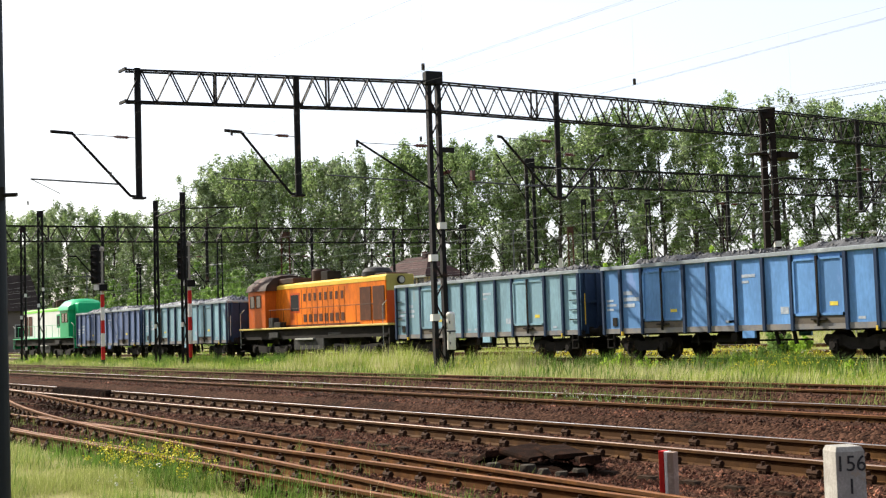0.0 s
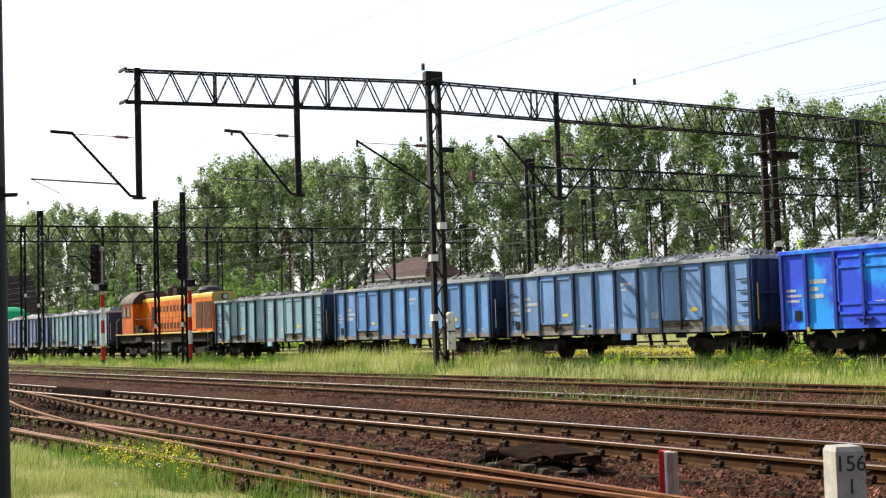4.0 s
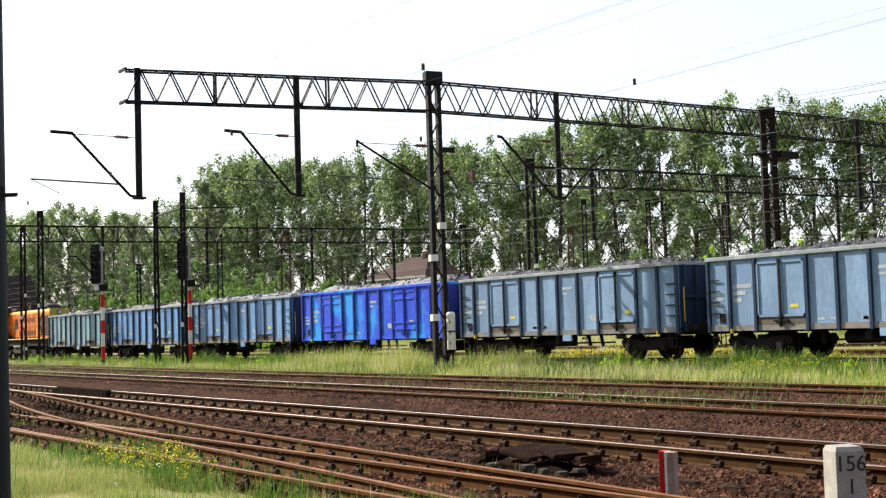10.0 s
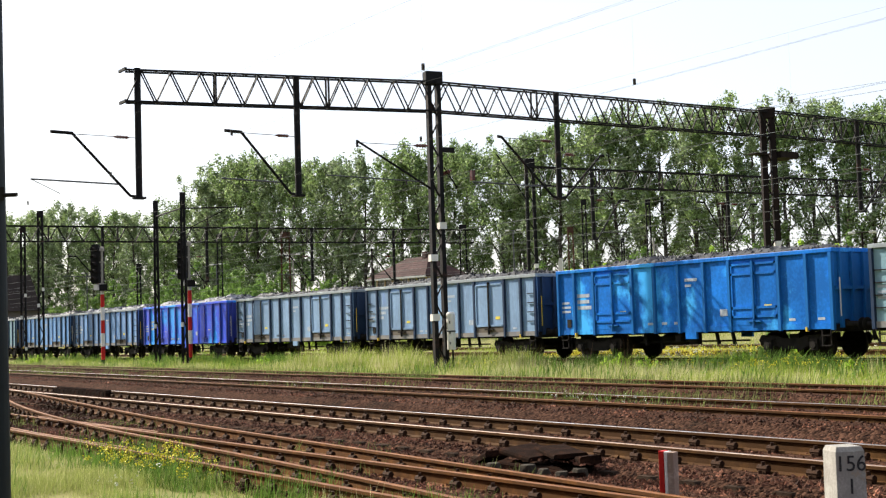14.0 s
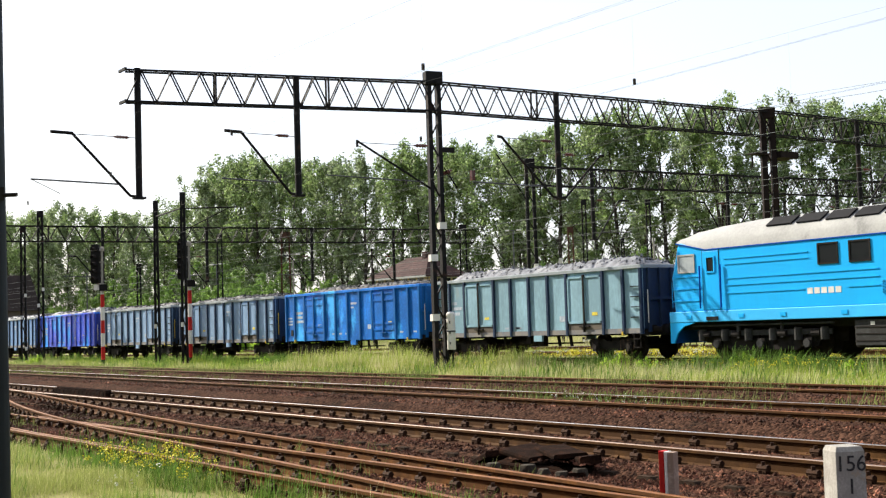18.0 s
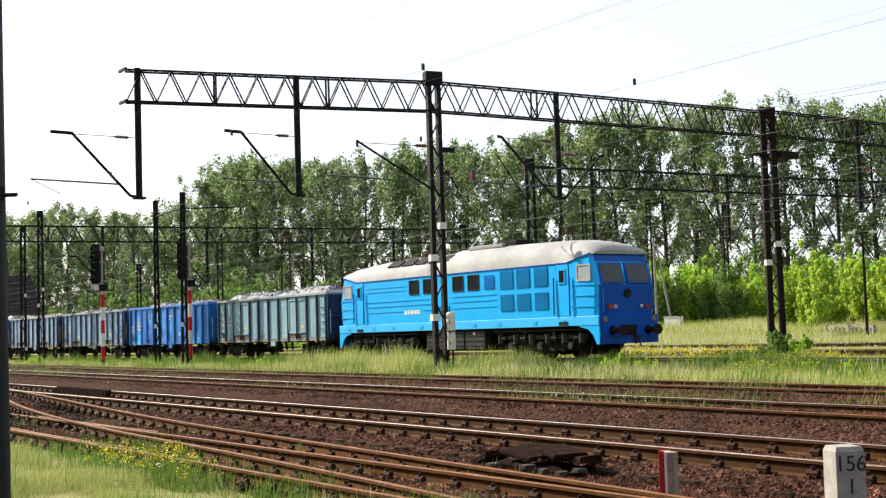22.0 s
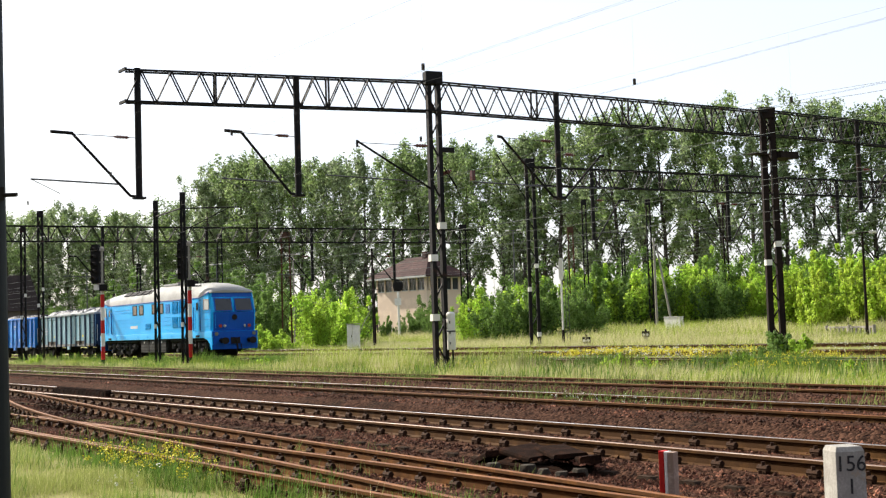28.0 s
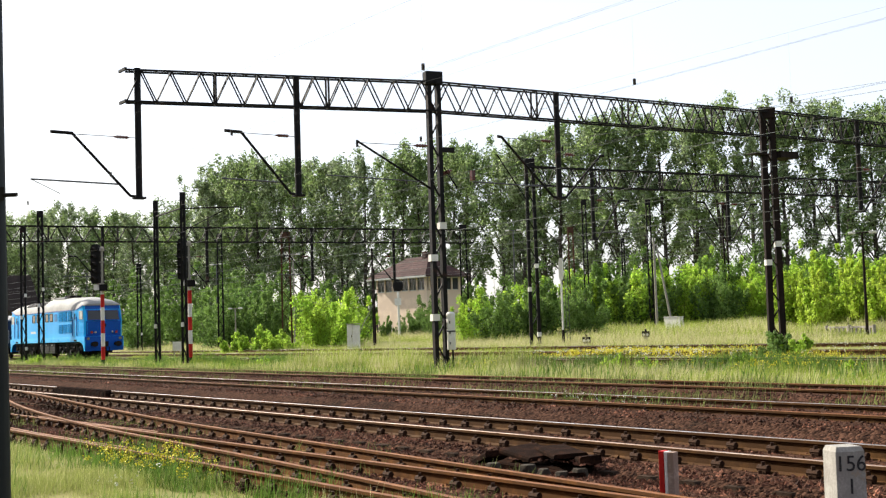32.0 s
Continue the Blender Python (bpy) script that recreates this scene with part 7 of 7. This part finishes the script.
def flowers(name, label, n, seed, sample, h0, h1, r, material):
    """Small blossoms of four petals on thin stems."""
    rng = np.random.default_rng(seed)
    xy, tall = sample(rng, n)
    z = np.array([ground_z(x, y) for x, y in xy])
    h = (h0 + (h1 - h0) * rng.random(len(xy))) * tall
    v, q = [], []
    for (x, y), zz, hh in zip(xy, z, h):
        for k in range(5):
            cx, cy, cz = x + rng.normal() * r * 1.5, y + rng.normal() * r * 1.5, zz + hh + rng.normal() * r * 1.5
            o = len(v)
            d = rng.normal(size=3)
            e = np.cross(d, rng.normal(size=3))
            d, e = d / np.linalg.norm(d) * r, e / np.linalg.norm(e) * r
            c = np.array([cx, cy, cz])
            v += [c - d, c + e, c + d, c - e]
            q.append((o, o + 1, o + 2, o + 3))
    me = fast_mesh(name, v, q)
    me.materials.append(material)
    return tagged(new(name, me), label, "flowers", kind="stuff")


def meadows():
    fy = lambda c: (lambda x: c - 0.044 * x)
    blades("trackside_grass", "tall green grass in front of the goods track", 90000, 1, box_sample(-125, -12, fy(20.3), lambda x: YT - 1.55, 0.8, 0.5), 0.05, 0.28, 0.011, L_GRASS, 1.3)
    blades("green_weed_patches", "patches of dark green weeds in the trackside grass", 26000, 31, box_sample(-110, -12, fy(20.8), 30.8, 0.8, 0.6, 0.75), 0.1, 0.5, 0.02, L_WEEDY, 0.9)
    blades("tall_trackside_grass", "tall seeding grass along the goods track", 16000, 2, box_sample(-100, -12, 28.3, 30.6, 0.8, 0.35, 0.45), 0.2, 0.55, 0.009, L_GRASS, 0.9)
    blades("wheel_side_weeds", "dark weeds standing close to the goods track", 30000, 33, box_sample(-105, -12, 29.7, 30.75, 0.8, 0.45, 0.2), 0.2, 0.75, 0.014, L_WEEDY, 0.7)
    blades("brown_dock_stalks", "brown dry dock stalks beside the goods track", 900, 44, box_sample(-56, -28, 29.0, 30.6, None, 0.7, 0.55), 0.45, 1.1, 0.011, L_DOCK, 0.25)
    blades("under_train_weeds", "weeds growing between the goods track rails", 14000, 34, box_sample(-100, -12, 31.5, 34.2, 0.8, 0.45, 0.2), 0.08, 0.35, 0.02, L_WEEDY, 0.6, 0.12)
    blades("dry_trackside_grass", "dry yellow grass stalks beside the goods track", 30000, 3, box_sample(-110, -12, fy(20.6), 30.4, 0.8, 0.3, 0.4), 0.12, 0.5, 0.009, L_DRY)
    blades("mast_foot_grass", "high pale grass round the foot of the mast", 6000, 4, box_sample(-53, -37, 27.2, 30.5, None, 0.4, 0.2), 0.35, 0.95, 0.010, L_DRY, 0.7)
    blades("mast_foot_reeds", "high green grass round the foot of the mast", 6000, 14, box_sample(-54, -37, 27.2, 30.5, None, 0.4, 0.1), 0.4, 1.05, 0.011, L_GRASS, 0.7)
    blades("yard_grass", "meadow grass between the overgrown sidings", 105000, 5, box_sample(-150, -18, 34.2, 62, 0.85, 0.3), 0.08, 0.40, 0.012, L_GRASS, 1.2)
    blades("yard_dry_grass", "tall dry grass before the bushes", 80000, 6, box_sample(-150, -30, 44, 88, 0.85, 0.14, 0.2), 0.25, 0.75, 0.013, L_DRY, 0.8)
    blades("edge_grass", "grass at the edge of the bushes", 24000, 16, box_sample(-140, -40, 58, 95, 0.85, 0.12, 0.1), 0.3, 0.9, 0.022, L_GRASS, 0.7)
    blades("near_lawn", "fresh grass in front of the tracks", 76000, 7, box_sample(-34, -7.0, 1.2, lambda x: 5.95 - 0.0135 * x, 0.8, 0.8), 0.06, 0.24, 0.0038, L_LAWN, 1.0)
    blades("near_verge_grass", "fresh grass at the foot of the turnout", 40000, 27, box_sample(-16, -7.0, 3.6, lambda x: 5.95 - 0.0135 * x, None, 0.8), 0.05, 0.2, 0.0038, L_LAWN, 1.1)
    blades("near_tufts", "taller darker tufts in the near grass", 16000, 37, box_sample(-34, -7.0, 1.2, lambda x: 5.95 - 0.0135 * x, 0.8, 1.3, 0.62), 0.14, 0.36, 0.0055, L_WEEDY, 0.7)
    blades("near_dry_grass", "dry blades in the near grass", 20000, 17, box_sample(-34, -7.0, 1.2, lambda x: 6.05 - 0.0135 * x, 0.8, 0.8), 0.1, 0.3, 0.003, L_DRY, 0.6)
    blades("far_lawn", "grass at the left of the tracks", 14000, 18, box_sample(-90, -30, 0.0, lambda x: 5.0 - 0.03 * x, None, 0.5), 0.1, 0.3, 0.01, L_LAWN, 0.5)
    blades("weeds_middle", "weeds between the rails of the middle track", 26000, 8, box_sample(-120, -8, lambda x: 14.2 - 0.046 * x, lambda x: 19.0 - 0.046 * x, 0.8, 0.5, 0.5), 0.05, 0.24, 0.008, L_WEED, 0.7, 0.29)
    blades("weeds_far", "weeds in the rusty siding", 16000, 9, box_sample(-130, -8, lambda x: 18.0 - 0.044 * x, lambda x: 20.6 - 0.044 * x, 0.8, 0.5, 0.42), 0.06, 0.3, 0.01, L_WEED, 0.7, 0.33)
    blades("weeds_turnout", "green weeds growing between the turnout rails", 6000, 10, box_sample(-34, -7, lambda x: 5.2 - 0.02 * x, lambda x: 8.2 - 0.05 * x, 0.9, 0.55, 0.78), 0.06, 0.24, 0.006, L_WEED, 0.7, 0.06)
    blades("weeds_by_switch", "bright weeds beside the switch blades", 3000, 28, box_sample(-27.5, -23.5, 8.5, 9.1, None, 0.7, 0.2), 0.06, 0.22, 0.007, L_WEED, 0.8, 0.02)
    blades("tall_weeds_near", "tall flowering weeds along the nearest rail", 3600, 29, box_sample(-19.5, -8.6, 5.75, 6.5, None, 0.9, 0.55), 0.12, 0.42, 0.006, L_WEEDY, 0.6, 0.04)
    flowers("white_flowers_track", "small white flowers along the shiny rail", 260, 19, box_sample(-32, -12, lambda x: 14.6 - 0.046 * x, lambda x: 15.25 - 0.046 * x, None, 0.5, 0.5), 0.2, 0.34, 0.012, L_WHITEF)
    flowers("yellow_flowers_near", "yellow wild flowers beside the turnout", 260, 11, box_sample(-16.6, -13.4, 5.55, 6.2, None, 0.9, 0.3), 0.15, 0.42, 0.012, L_FLOWER)
    blades("flowering_weeds", "yellow-green stems of the wild flowers", 2600, 47, box_sample(-16.8, -13.2, 5.5, 6.2, None, 0.9, 0.3), 0.08, 0.3, 0.005, L_WEEDY, 0.8)
    flowers("white_flowers_near", "small white flowers in the near grass", 9, 12, box_sample(-14.8, -13.8, 5.0, 5.6, None, 0.9), 0.1, 0.2, 0.014, L_WHITEF)
    flowers("yellow_flowers_yard", "band of yellow flowers in the yard meadow", 800, 13, box_sample(-47, -35, 36.2, 40.0, None, 0.22, 0.3), 0.25, 0.45, 0.024, L_FLOWER)
    flowers("yellow_flowers_edge", "yellow flowers near the low bush in the yard", 700, 43, box_sample(-31, -19, 34.4, 38.0, None, 0.3, 0.4), 0.2, 0.42, 0.022, L_FLOWER)
    flowers("yellow_flowers_track", "yellow flowers along the goods track", 420, 14, box_sample(-50, -18, 27.5, 30.2, None, 0.2, 0.45), 0.25, 0.5, 0.016, L_FLOWER)
    flowers("white_flowers_yard", "patches of white flowers in the yard meadow", 420, 15, box_sample(-45, -22, 34.5, 39.5, None, 0.22, 0.5), 0.3, 0.5, 0.025, L_WHITEF)


meadows()


def gravel():
    """Loose stones on the ballast nearest to the camera."""
    rng = np.random.default_rng(5)
    for name, label, n, y0, y1, z, x0, x1, r0, r1 in (("loose_gravel", "loose rusty stones of the near ballast", 62000, 5.6, 9.2, -0.36, -36, -4, 0.008, 0.028), ("main_line_gravel", "loose rusty stones between the main line rails", 42000, 8.6, 12.4, -0.237, -55, -4, 0.009, 0.03), ("middle_gravel", "loose grey-brown stones beside the middle track", 20000, 12.6, 16.2, -0.157, -60, -6, 0.009, 0.032), ("siding_gravel", "loose brown stones in the rusty siding", 10000, 16.9, 20.0, -0.107, -60, -8, 0.01, 0.035)):
        x = x1 + (x0 - x1) * rng.random(n) ** 1.3
        y = y0 + (y1 - y0) * rng.random(n) - (0.045 if y0 > 12 else 0.03) * x
        r = r0 + (r1 - r0) * rng.random(n) ** 2
        c = np.column_stack([x, y, np.full(n, z) + r * 0.3])
        dirs = np.array([(1, 0, -0.3), (0, 1, -0.3), (-1, 0, -0.3), (0, -1, -0.3), (0, 0, 0.75)], float)
        v = c[:, None, :] + dirs[None] * r[:, None, None] * (0.6 + 0.8 * rng.random((n, 5, 1))) + rng.normal(size=(n, 5, 3)) * r[:, None, None] * 0.25
        i = np.arange(n)[:, None] * 5
        f = [i + np.array(t) for t in ((0, 1, 4), (1, 2, 4), (2, 3, 4), (3, 0, 4))]
        tri = np.concatenate(f, 0)
        me = bpy.data.meshes.new(name)
        me.from_pydata(v.reshape(-1, 3).tolist(), [], tri.tolist())
        me.materials.append(M_PEBBLE)
        tagged(new(name, me), label, "gravel", kind="stuff")


M_PEBBLE = leafmat("gravel_stones", (0.24, 0.105, 0.066), (0.03, 0.013, 0.0085), 0.0, lo=0.3, hi=2.0)
M_PEBBLE.node_tree.nodes["Principled BSDF"].inputs["Specular IOR Level"].default_value = 0.03
gravel()


# ---- movement ----
def run(t):
    """How far the train has moved along x after t seconds."""
    return -4.7544 * t - 0.038906 * t * t + 0.00055838 * t ** 3


def motions():
    for ob, u in TRAIN:
        walk(ob, [(float(t), pose(u + run(t), YT, 0)) for t in range(0, 33)])
    for ws, x, r in WHEELS:
        walk(ws, [(t / 10, Matrix.Translation((x, 0, r)) @ Matrix.Rotation(run(t / 10) / r, 4, "Y")) for t in range(0, 321)])
    for ob, m, amp, ph, per in SWAY:
        walk(ob, [(float(t), m @ pose(0, 0, 0, amp * math.sin(ph + t * 6.28 / per), amp * 0.8 * math.sin(1.7 * ph + t * 6.28 / per * 0.83), 0)) for t in range(0, 33)])


motions()
